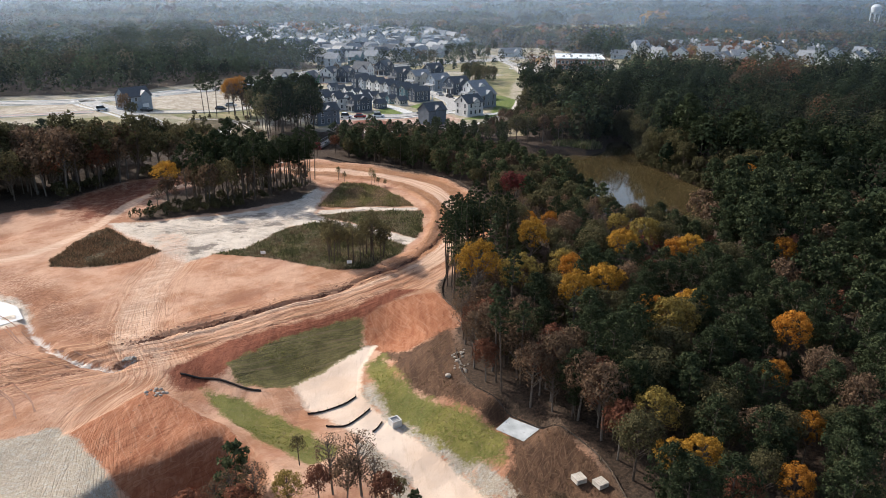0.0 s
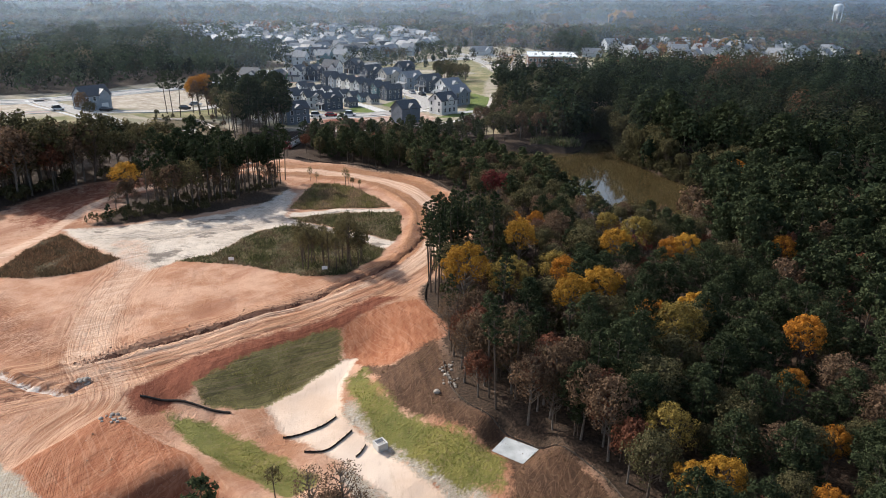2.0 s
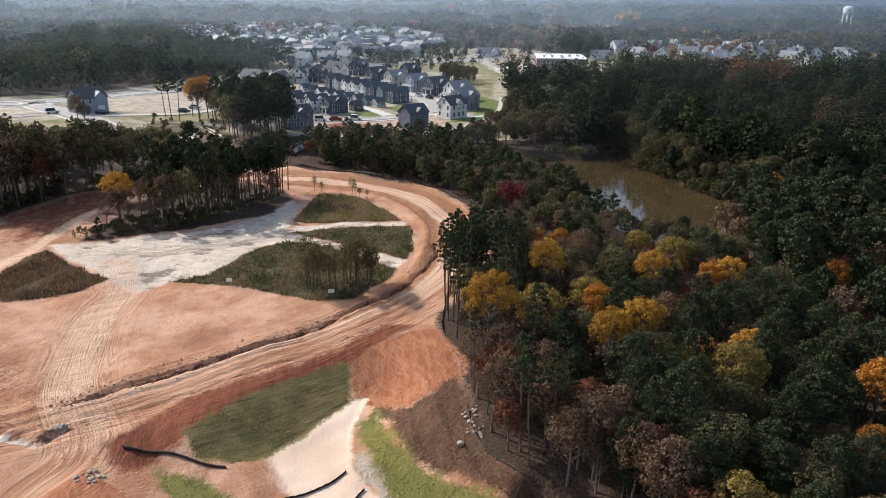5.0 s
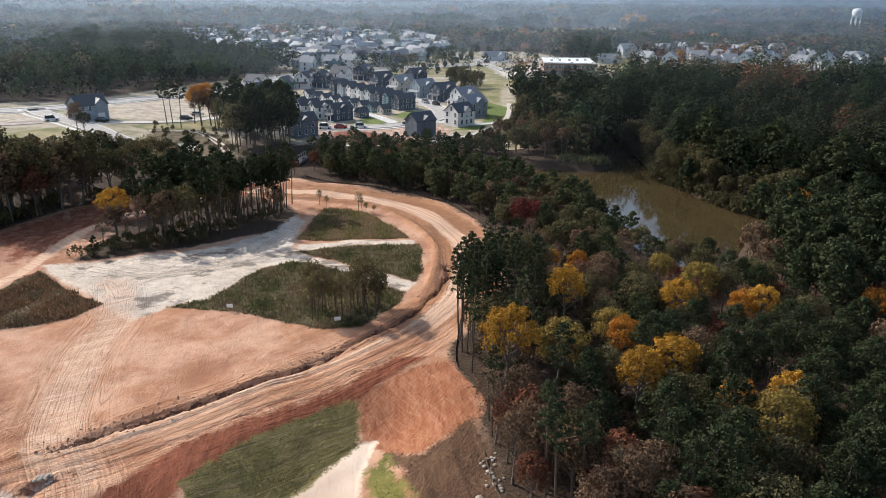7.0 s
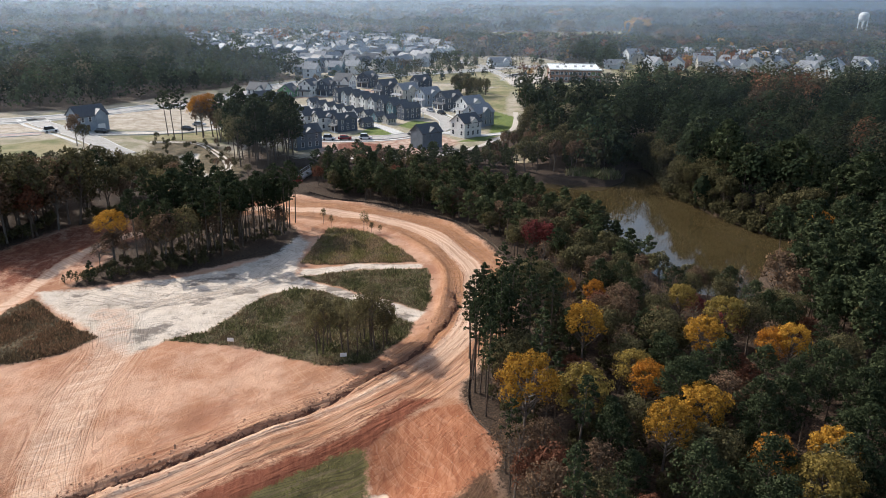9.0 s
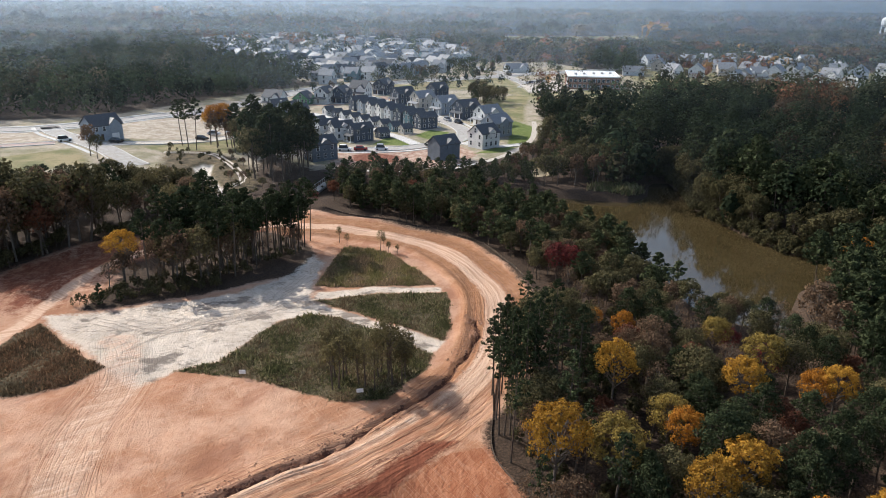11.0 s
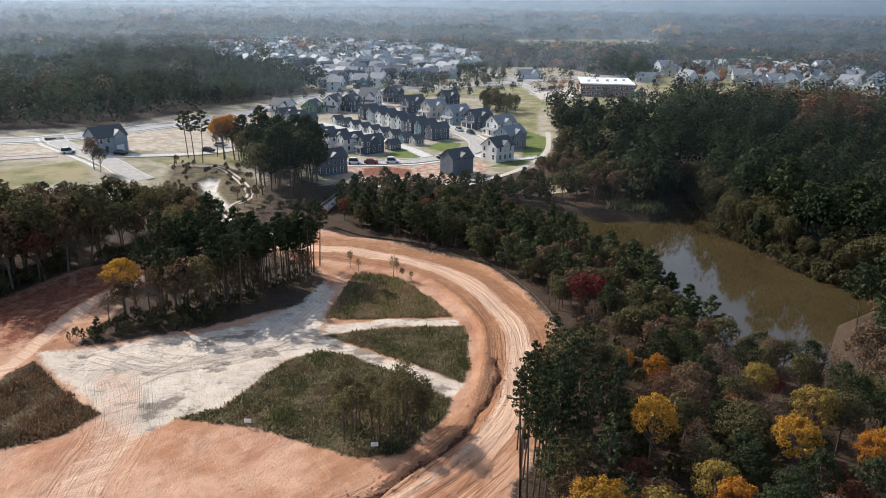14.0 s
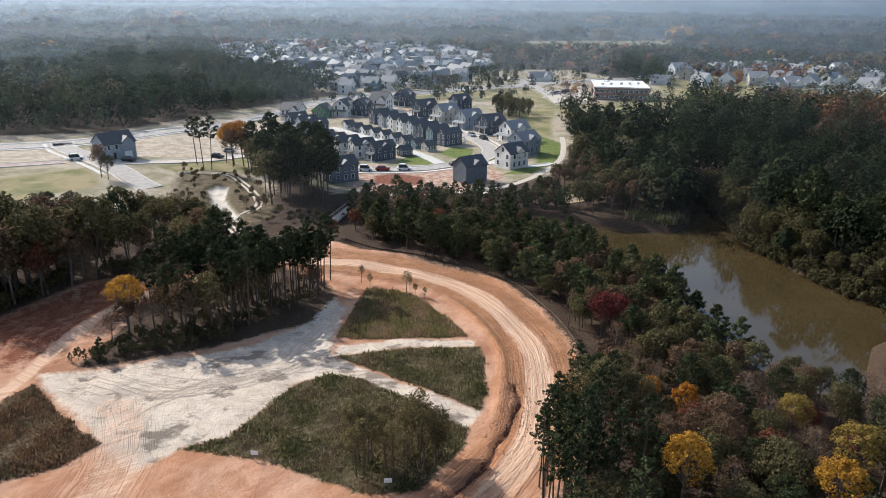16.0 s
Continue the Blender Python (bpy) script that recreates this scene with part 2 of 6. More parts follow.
def height(px, py):
    px, py = np.asarray(px, float), np.asarray(py, float)
    far = step(350, 1500, np.hypot(px, py))
    h = far * (6 * waves(px, py, 700, 3) + 6) + step(1500, 4800, np.hypot(px, py)) * 26
    h = h + 1.8 * step(-50, -95, px) * step(225, 270, py) * (1 - far)
    rough = step(4, -4, inside(px, py, TOWN))
    h = h + 0.25 * waves(px, py, 17, 5) * rough + 0.1 * waves(px, py, 5, 6) * rough
    basin = inside(px, py, BASIN)
    h = h - 2.9 * step(-9.5, 0.3, basin) * step(66, 80, py + px * 0.3)
    h = h - 2.0 * step(-6, 3, inside(px, py, GREEN_LOW)) * step(-2, -7, basin)
    h = h - 1.4 * step(84, 70, py) * step(-8, 4, px)
    h = h - 5.0 * step(-0.6, 3.2, inside(px, py, SCARP)) + 0.5 * step(-1.5, 1.0, inside(px, py, RED_SLOPE)) * step(0, -2, inside(px, py, SCARP))
    h = h - 0.3 * step(-1.5, 1.5, inside(px, py, PUDDLE))
    u, v = 0.62 * px + 0.78 * py, 0.78 * px - 0.62 * py
    ridges = waves(u, v * 0.16, 1.5, 14) + 0.7 * waves(u * 0.9 + 0.3 * v, v * 0.2, 3.1, 15)
    for poly in ROUGH:
        h = h + 0.17 * step(-1, 3, inside(px, py, poly)) * ridges
    d, run = along(px, py, GULLY)
    h = h - 0.75 * step(1.1, 0.2, np.abs(d + 0.4 * waves(run, run * 0, 4, 16)))
    bed_w = step(-3.0, 0.3, inside(px, py, SLAB))
    h = h * (1 - bed_w) - 1.9 * bed_w
    pond = inside(px, py, POND)
    h = np.where(pond > -2.4, h * step(0, -2.4, pond) - 3.4 * step(-2.4, 3, pond), h)
    h = h - 1.2 * step(-1.5, 1.5, inside(px, py, PIT))
    d, run = along(px, py, TRENCH)
    cut = np.abs(d + 0.25 * waves(run, run * 0, 6, 8))
    ends = step(0, 3, run)
    h = h - 0.6 * step(0.45, 0.15, cut) * ends + 0.12 * step(0.9, 0.0, np.abs(d - 1.1)) * ends * (0.7 + 0.5 * waves(run, run * 0, 5, 9))
    d, run = along(px, py, ROAD)
    h = h + 0.16 * np.cos(d * math.tau / 1.7) * step(4.2, 3.0, np.abs(d)) * step(135, 128, py)
    h = h + 0.55 * step(1.6, 0.0, np.abs(d + 7.2)) * step(120, 150, py) + 0.5 * step(1.2, 0, np.abs(d - 5.6)) * step(140, 150, py)
    return h


def grow(a, b, first, rate):
    out, size = [], first
    while a < b:
        a += size
        size *= rate
        out.append(a)
    return out


fine_x, fine_y = np.arange(-66, 32.1, 0.48), np.arange(60, 222.1, 0.48)
xs = np.array([-v for v in grow(66, 4900, 0.6, 1.07)][::-1] + list(fine_x) + list(np.arange(33.0, 116.0, 1.25)) + grow(116, 4900, 1.4, 1.07))
ys = np.array([60 - v for v in grow(0, 3500, 0.8, 1.12)][::-1] + list(fine_y) + list(np.arange(222.8, 300.0, 0.9)) + grow(300, 4900, 1.2, 1.025))
gx, gy = np.meshgrid(xs, ys)
gz = height(gx, gy)


def ground_z(x, y):
    """The height of the ground sheet at a place."""
    i, j = int(np.clip(np.searchsorted(xs, x) - 1, 0, len(xs) - 2)), int(np.clip(np.searchsorted(ys, y) - 1, 0, len(ys) - 2))
    u, v = (x - xs[i]) / (xs[i + 1] - xs[i]), (y - ys[j]) / (ys[j + 1] - ys[j])
    return float((gz[j, i] * (1 - u) + gz[j, i + 1] * u) * (1 - v) + (gz[j + 1, i] * (1 - u) + gz[j + 1, i + 1] * u) * v)



def soft(poly, width=0.8):
    return np.clip(0.5 + inside(gx, gy, poly) / width, 0, 1)


road_d, road_s = along(gx, gy, ROAD)
spur_d, spur_s = along(gx, gy, SPUR)
left_d, left_s = along(gx, gy, LEFT_TRACK)
trench_d, trench_s = along(gx, gy, TRENCH)
bed = np.clip((7.0 - np.abs(road_d)) / 1.5, 0, 1)
lane = np.clip((2.4 - np.abs(road_d - 0.3)) / 0.8, 0, 1) * step(125, 135, gy)
bank = bed * (1 - np.clip(lane * 1.5, 0, 1)) * step(128, 140, gy)
lane = np.maximum(lane, 0.6 * np.clip((1.3 - np.abs(road_d - 1.7)) / 0.6, 0, 1) * step(132, 124, gy) * step(-34, -26, gx))
lane = np.maximum(lane, np.clip((3.6 - np.abs(spur_d + 0.8 * waves(spur_s, spur_s * 0, 14, 4))) / 3.0, 0, 0.62) * step(92, 104, gy))
lane = np.maximum(lane, np.clip((1.6 - np.abs(left_d)) / 0.8, 0, 1))
sandy = np.maximum.reduce([soft(SAND, 1.5), soft(UPPER_PATH), soft(LOWER_PATH), soft(BASIN, 1.0)])
scrub = np.maximum.reduce([soft(THICKET), soft(WEDGE), soft(MOUND), soft(LEFT_FIELD), soft(MARSH, 4.0) * (1 - soft(PIT, 1.5))])
green = np.maximum.reduce([soft(GREEN_UP, 1.5), soft(GREEN_LOW, 1.5), soft(GREEN_RIGHT, 2.0)])
darkred = np.maximum.reduce([soft(DARK_RED, 1.5), soft([(-9, 274), (0, 270), (6, 272), (6.5, 281), (-2, 286), (-9, 283)], 2.0), 0.75 * soft(BACK_TRACK, 6.0) * (np.abs(left_d) > 1.6)])
redpatch = np.maximum(soft(RED_PATCH, 1.0), soft(RED_SLOPE, 0.8))
rough_ = np.maximum(*[soft(p, 5.0) for p in ROUGH])
gully_d, gully_s = along(gx, gy, GULLY)
gully = np.clip((0.55 - np.abs(gully_d + 0.4 * waves(gully_s, gully_s * 0, 4, 16))) / 0.35, 0, 1)
pan = soft(BASIN, 0.8)
site = np.maximum.reduce([soft(SITE, 1.5), bed, soft(BACK_TRACK, 2.0)])
brown = soft(BROWN_BANK, 2.0)
town = np.maximum.reduce([soft(TOWN, 6.0), soft(HOMES_FAR, 10), soft(HOMES_EAST, 10)])
basin_sd = inside(gx, gy, BASIN)
grey = np.maximum.reduce([soft(GREY_PAD, 1.0), np.clip(1.3 - np.abs(basin_sd + 1.3) / 1.6, 0, 0.8) * step(-2, 1, gx) * step(99, 95, gy)])
sandy = np.maximum.reduce([sandy, soft(PUDDLE, 1.5), soft(PIT, 1.0)])
lawn = np.maximum.reduce([soft(p, 1.0) for p in LAWNS])
bare_lot = np.maximum.reduce([soft(p, 2.0) for p in BARE_LOTS])
dry = np.maximum.reduce([soft(p, 3.0) for p in DRY_FIELDS] + [soft(FIELDS, 20), soft(OFFICE_FRONT, 6), soft(EAST_OPEN, 12)])
pale = np.maximum.reduce([soft(p, 3.0) for p in PALE_LOTS])


def ground_mesh():
    ny, nx = gx.shape
    v = np.stack([gx, gy, gz], -1).reshape(-1, 3)
    k = (np.arange(ny - 1)[:, None] * nx + np.arange(nx - 1)).ravel()
    f = np.stack([k, k + 1, k + nx + 1, k + nx], -1)
    me = bpy.data.meshes.new("ground")
    me.vertices.add(len(v))
    me.vertices.foreach_set("co", v.ravel())
    me.loops.add(f.size)
    me.loops.foreach_set("vertex_index", f.ravel().astype(np.int32))
    me.polygons.add(len(f))
    me.polygons.foreach_set("loop_start", np.arange(0, f.size, 4, dtype=np.int32))
    me.update(calc_edges=True)
    me.polygons.foreach_set("use_smooth", np.ones(len(f), bool))
    for name, layers in (("soil", (site, sandy, scrub, green)), ("dirt", (darkred, redpatch, brown, town)), ("way", (lane, grey, bed, bank)), ("yard", (lawn, bare_lot, dry, pale)), ("turf", (soft(GREEN_UP, 1.0), pan, rough_, gully))):
        at = me.attributes.new(name, "FLOAT_COLOR", "POINT")
        at.data.foreach_set("color", np.stack(layers, -1).astype(np.float32).ravel())
    at = me.attributes.new("spur", "FLOAT_VECTOR", "POINT")
    at.data.foreach_set("vector", np.stack([np.clip(spur_d, -60, 60), spur_s, step(7.5, 2.0, np.abs(spur_d))], -1).astype(np.float32).ravel())
    at = me.attributes.new("cut", "FLOAT_VECTOR", "POINT")
    at.data.foreach_set("vector", np.stack([np.clip(trench_d, -60, 60), trench_s, np.clip(left_d, -60, 60)], -1).astype(np.float32).ravel())
    at = me.attributes.new("run", "FLOAT_VECTOR", "POINT")
    at.data.foreach_set("vector", np.stack([np.clip(road_d, -60, 60), road_s, np.clip(spur_d, -60, 60)], -1).astype(np.float32).ravel())
    return me


# ---- materials ----
class Nodes:
    """A short way to write a node material."""

    def __init__(self, name, rough=0.9):
        self.mat = bpy.data.materials.new(name)
        self.mat.use_nodes = True
        self.tree = self.mat.node_tree
        self.bsdf = self.tree.nodes["Principled BSDF"]
        self.bsdf.inputs["Roughness"].default_value = rough
        self.bsdf.inputs["Specular IOR Level"].default_value = 0.2

    def node(self, kind, **sockets):
        n = self.tree.nodes.new(kind)
        for key, value in sockets.items():
            self.put(n.inputs[key.replace("_", " ")], value)
        return n

    def put(self, socket, value):
        if isinstance(value, bpy.types.NodeSocket):
            self.tree.links.new(value, socket)
        elif isinstance(value, tuple) and len(value) == 3 and socket.type == "RGBA":
            socket.default_value = (*value, 1)
        else:
            socket.default_value = value

    def where(self):
        return self.tree.nodes.new("ShaderNodeNewGeometry").outputs["Position"]

    def noise(self, scale, detail=4, rough=0.6, at=None, stretch=None):
        at = at or self.where()
        if stretch:
            m = self.node("ShaderNodeMapping", Vector=at)
            m.inputs["Scale"].default_value = stretch
            at = m.outputs[0]
        return self.node("ShaderNodeTexNoise", Vector=at, Scale=scale, Detail=detail, Roughness=rough).outputs[0]

    def span(self, value, a, b, lo=0.0, hi=1.0):
        n = self.node("ShaderNodeMapRange", Value=value)
        n.inputs[1].default_value, n.inputs[2].default_value, n.inputs[3].default_value, n.inputs[4].default_value = a, b, lo, hi
        return n.outputs[0]

    def math(self, op, a, b=0.0):
        n = self.tree.nodes.new("ShaderNodeMath")
        n.operation = op
        self.put(n.inputs[0], a)
        self.put(n.inputs[1], b)
        return n.outputs[0]

    def mix(self, fac, a, b, blend="MIX"):
        n = self.tree.nodes.new("ShaderNodeMix")
        n.data_type = "RGBA"
        n.blend_type = blend
        self.put(n.inputs[0], fac)
        self.put(n.inputs[6], a)
        self.put(n.inputs[7], b)
        return n.outputs[2]

    def layers(self, name):
        a = self.tree.nodes.new("ShaderNodeAttribute")
        a.attribute_name = name
        s = self.node("ShaderNodeSeparateColor", Color=a.outputs["Color"])
        return [*s.outputs, a.outputs["Alpha"]]

    def attr(self, name):
        a = self.tree.nodes.new("ShaderNodeAttribute")
        a.attribute_name = name
        return a.outputs["Vector"]

    def color(self, value):
        self.put(self.bsdf.inputs["Base Color"], value)
        return self

    def bump(self, value, strength=0.5, distance=0.1):
        b = self.node("ShaderNodeBump", Height=value, Strength=strength, Distance=distance)
        self.tree.links.new(b.outputs[0], self.bsdf.inputs["Normal"])
        return self


def ground_material():
    m = Nodes("earth", 0.95)
    fine, mid, big, huge = m.noise(3.0, 6), m.noise(0.5, 5), m.noise(0.09, 4), m.noise(0.012, 5)
    site_, sandy_, scrub_, green_ = m.layers("soil")
    dark_, red_, brown_, town_ = m.layers("dirt")
    lane_, grey_, bed_, bank_ = m.layers("way")
    run = m.tree.nodes.new("ShaderNodeAttribute")
    run.attribute_name = "run"
    streaks = m.noise(1.0, 5, 0.65, run.outputs["Vector"], (2.2, 0.06, 0.0))
    scrape = m.noise(0.8, 8, 0.72, None, (1.6, 0.3, 1.0))
    ruts = m.noise(1.1, 6, 0.7, m.node("ShaderNodeVectorRotate", Vector=m.where(), Angle=0.95).outputs[0], (2.0, 0.12, 1.0))

    def edge(mask, width=0.35):
        wobble = m.math("ADD", m.span(mid, 0.3, 0.7, -0.35, 0.35), m.span(fine, 0.3, 0.7, -0.25, 0.25))
        near = m.math("MINIMUM", m.math("MULTIPLY", m.math("MULTIPLY", mask, m.math("SUBTRACT", 1.0, mask)), 6.0), 1.0)
        return m.span(m.math("ADD", mask, m.math("MULTIPLY", wobble, near)), 0.5 - width, 0.5 + width)

    litter = m.mix(m.span(fine, 0.35, 0.65), (0.032, 0.022, 0.015), (0.095, 0.06, 0.038))
    meadow = m.mix(m.span(mid, 0.35, 0.65), (0.36, 0.30, 0.21), (0.47, 0.40, 0.31))
    meadow = m.mix(m.span(fine, 0.5, 0.7, 0, 0.5), meadow, (0.22, 0.17, 0.11))
    meadow = m.mix(m.span(big, 0.45, 0.6, 0, 0.7), meadow, (0.19, 0.18, 0.09))
    lawn_, lot_, dry_, pale_ = m.layers("yard")
    meadow = m.mix(edge(pale_), meadow, m.mix(m.span(m.noise(0.35, 7, 0.7), 0.38, 0.62), (0.33, 0.265, 0.19), (0.54, 0.46, 0.36)))
    meadow = m.mix(edge(dry_), meadow, m.mix(m.span(big, 0.4, 0.6), (0.17, 0.17, 0.07), (0.32, 0.26, 0.14)))
    meadow = m.mix(edge(lot_), meadow, m.mix(m.span(mid, 0.4, 0.6), (0.33, 0.19, 0.13), (0.52, 0.39, 0.30)))
    meadow = m.mix(edge(lawn_), meadow, m.mix(m.span(mid, 0.35, 0.65), (0.10, 0.14, 0.03), (0.17, 0.20, 0.05)))
    col = m.mix(m.math("MAXIMUM", edge(town_), edge(dry_)), litter, meadow)
    def tracks(at, scale, stretch, number, width):
        """Long thin lines side by side, as wheels and blades leave them."""
        n = m.math("FRACT", m.math("MULTIPLY", m.noise(scale, 1.5, 0.5, at, stretch), number))
        return m.span(m.math("ABSOLUTE", m.math("SUBTRACT", n, 0.5)), 0.0, width, 1, 0)

    def turned(angle):
        return m.node("ShaderNodeVectorRotate", Vector=m.where(), Angle=angle).outputs[0]

    spur = m.tree.nodes.new("ShaderNodeAttribute")
    spur.attribute_name = "spur"
    up_, pan_, rough_, gully_ = m.layers("turf")
    blade = tracks(turned(0.62), 0.5, (1.0, 0.10, 1), 14, 0.16)
    cross = tracks(turned(-0.5), 0.35, (1.0, 0.08, 1), 12, 0.12)
    wheels = tracks(spur.outputs["Vector"], 0.55, (1.0, 0.05, 0.0), 16, 0.2)
    road_lines = tracks(run.outputs["Vector"], 0.6, (1.0, 0.04, 0.0), 14, 0.2)
    patch = m.span(m.noise(0.07, 3), 0.44, 0.58)
    patch2 = m.span(m.noise(0.11, 3, 0.6, turned(1.3)), 0.46, 0.58)
    grit = m.noise(7.0, 7, 0.75)
    crust = m.noise(1.7, 8, 0.78)
    clay = m.mix(m.span(big, 0.42, 0.56), (0.40, 0.225, 0.14), (0.56, 0.385, 0.285))
    clay = m.mix(m.span(mid, 0.48, 0.72, 0, 0.55), clay, (0.38, 0.19, 0.105))
    clay = m.mix(m.span(ruts, 0.55, 0.68, 0, 0.5), clay, (0.59, 0.41, 0.29))
    clay = m.mix(m.span(scrape, 0.54, 0.72, 0, 0.45), clay, (0.30, 0.14, 0.08))
    clay = m.mix(m.math("MULTIPLY", m.math("MULTIPLY", blade, patch), 0.28), clay, (0.27, 0.13, 0.08))
    clay = m.mix(m.math("MULTIPLY", m.math("MULTIPLY", cross, patch2), 0.3), clay, (0.64, 0.47, 0.345))
    smear = m.noise(0.16, 6, 0.62, turned(0.7), (1.0, 0.45, 1.0))
    clay = m.mix(m.span(smear, 0.52, 0.66, 0, 0.6), clay, (0.60, 0.435, 0.33))
    clay = m.mix(m.span(smear, 0.46, 0.36, 0, 0.6), clay, (0.33, 0.165, 0.105))
    clay = m.mix(m.span(crust, 0.53, 0.7, 0, 0.3), clay, (0.26, 0.125, 0.075))
    clay = m.mix(m.span(grit, 0.54, 0.7, 0, 0.25), clay, (0.27, 0.14, 0.085))
    # rough ground: browner soil, and its ridges' shade painted in as dark streaks
    clay = m.mix(m.math("MULTIPLY", rough_, m.span(crust, 0.44, 0.56, 0.1, 0.8)), clay, (0.25, 0.125, 0.075))
    clay = m.mix(m.math("MULTIPLY", rough_, m.math("MULTIPLY", blade, 0.6)), clay, (0.17, 0.075, 0.045))
    clay = m.mix(m.math("MULTIPLY", bed_, m.span(streaks, 0.45, 0.62)), clay, (0.54, 0.345, 0.225))
    clay = m.mix(m.math("MULTIPLY", bed_, m.span(streaks, 0.48, 0.36, 0, 0.6)), clay, (0.30, 0.135, 0.075))
    clay = m.mix(m.math("MULTIPLY", bed_, m.math("MULTIPLY", road_lines, 0.55)), clay, (0.24, 0.105, 0.06))
    clay = m.mix(m.math("MULTIPLY", bank_, m.span(mid, 0.3, 0.6, 0.4, 0.95)), clay, m.mix(m.span(fine, 0.35, 0.65), (0.251, 0.128, 0.065), (0.391, 0.223, 0.122)))
    col = m.mix(edge(site_), col, clay)
    wheel = m.noise(1.0, 6, 0.7, spur.outputs["Vector"], (2.6, 0.05, 0.0))
    near_spur = m.math("MULTIPLY", m.node("ShaderNodeSeparateXYZ", Vector=spur.outputs["Vector"]).outputs[2], site_)
    col = m.mix(m.math("MULTIPLY", near_spur, m.span(wheel, 0.47, 0.6, 0, 0.8)), col, (0.62, 0.45, 0.325))
    col = m.mix(m.math("MULTIPLY", near_spur, m.math("MULTIPLY", wheels, 0.65)), col, (0.27, 0.14, 0.09))
    col = m.mix(edge(dark_), col, m.mix(m.span(scrape, 0.4, 0.65), (0.165, 0.058, 0.033), (0.27, 0.108, 0.064)))
    red_soil = m.mix(m.span(scrape, 0.4, 0.65), (0.30, 0.125, 0.066), (0.44, 0.225, 0.135))
    red_soil = m.mix(m.math("MULTIPLY", cross, 0.5), red_soil, (0.50, 0.30, 0.20))
    red_soil = m.mix(m.math("MULTIPLY", blade, 0.45), red_soil, (0.19, 0.07, 0.038))
    col = m.mix(edge(red_, 0.2), col, red_soil)
    bank_soil = m.mix(m.span(scrape, 0.4, 0.65), (0.075, 0.047, 0.031), (0.14, 0.088, 0.056))
    bank_soil = m.mix(m.math("MULTIPLY", blade, 0.5), bank_soil, (0.20, 0.135, 0.09))
    col = m.mix(edge(brown_, 0.25), col, bank_soil)
    sand = m.mix(m.span(mid, 0.35, 0.65), (0.56, 0.495, 0.41), (0.70, 0.645, 0.56))
    sand = m.mix(m.span(crust, 0.53, 0.68, 0, 0.5), sand, (0.36, 0.305, 0.24))
    sand = m.mix(m.span(scrape, 0.54, 0.68, 0, 0.6), sand, (0.42, 0.355, 0.285))
    sand = m.mix(m.span(big, 0.54, 0.62, 0, 0.5), sand, (0.44, 0.40, 0.34))
    sand = m.mix(m.math("MULTIPLY", m.math("MULTIPLY", cross, patch), 0.3), sand, (0.27, 0.23, 0.185))
    drag = tracks(turned(1.42), 0.32, (1.0, 0.13, 1), 11, 0.13)
    sand = m.mix(m.math("MULTIPLY", m.math("MULTIPLY", drag, m.span(m.noise(0.12, 3), 0.45, 0.56)), m.span(crust, 0.42, 0.6, 0.05, 0.7)), sand, (0.24, 0.205, 0.165))
    damp = m.noise(0.2, 7, 0.66, None, (0.7, 1.0, 1.0))
    sand = m.mix(m.span(damp, 0.535, 0.60, 0, 0.85), sand, (0.19, 0.165, 0.14))
    sand = m.mix(m.span(damp, 0.45, 0.38, 0, 0.7), sand, (0.69, 0.635, 0.55))
    sand = m.mix(m.math("MULTIPLY", m.math("MULTIPLY", wheels, patch2), m.span(crust, 0.4, 0.6, 0.1, 0.55)), sand, (0.29, 0.24, 0.19))
    col = m.mix(edge(sandy_), col, sand)
    silt = m.mix(m.span(big, 0.4, 0.6), (0.60, 0.475, 0.37), (0.69, 0.59, 0.49))
    silt = m.mix(m.span(scrape, 0.55, 0.7, 0, 0.5), silt, (0.47, 0.36, 0.27))
    col = m.mix(edge(pan_, 0.25), col, silt)
    col = m.mix(edge(lane_), col, m.mix(m.span(streaks, 0.4, 0.6), (0.52, 0.365, 0.27), (0.69, 0.555, 0.45)))
    col = m.mix(m.math("MULTIPLY", site_, m.span(sandy_, 0, 1, 1.0, 0.55)), col, (1.03, 0.88, 0.765), "MULTIPLY")
    col = m.mix(edge(m.math("MULTIPLY", gully_, m.span(mid, 0.3, 0.5, 0.5, 1))), col, (0.68, 0.60, 0.52))
    cut = m.node("ShaderNodeSeparateXYZ", Vector=m.attr("cut"))
    sway = m.math("ADD", m.span(m.noise(0.45, 3), 0.3, 0.7, -0.35, 0.35), m.span(m.noise(2.2, 4), 0.3, 0.7, -0.22, 0.22))
    trench = m.math("ADD", cut.outputs[0], sway)
    spoil = m.span(m.math("ABSOLUTE", m.math("SUBTRACT", trench, 1.15)), 0.5, 1.1, 1, 0)
    col = m.mix(m.math("MULTIPLY", spoil, m.span(crust, 0.45, 0.62, 0.1, 0.7)), col, (0.33, 0.16, 0.095))
    # dark line along the trench: moist soil, with the shade inside it painted in
    col = m.mix(m.span(m.math("ABSOLUTE", trench), 0.18, 0.36, 0.9, 0), col, (0.11, 0.047, 0.03))
    lip = m.math("ABSOLUTE", m.math("ADD", m.math("ADD", m.node("ShaderNodeSeparateXYZ", Vector=run.outputs["Vector"]).outputs[0], 2.7), m.math("MULTIPLY", sway, 1.3)))
    south = m.span(m.node("ShaderNodeSeparateXYZ", Vector=m.where()).outputs[1], 122, 132, 1, 0)
    col = m.mix(m.math("MULTIPLY", m.math("MULTIPLY", m.span(lip, 0.1, 0.32, 0.75, 0), south), m.span(big, 0.4, 0.5)), col, (0.15, 0.06, 0.036))
    gravel = m.mix(m.span(grit, 0.38, 0.62), (0.30, 0.235, 0.165), (0.50, 0.42, 0.32))
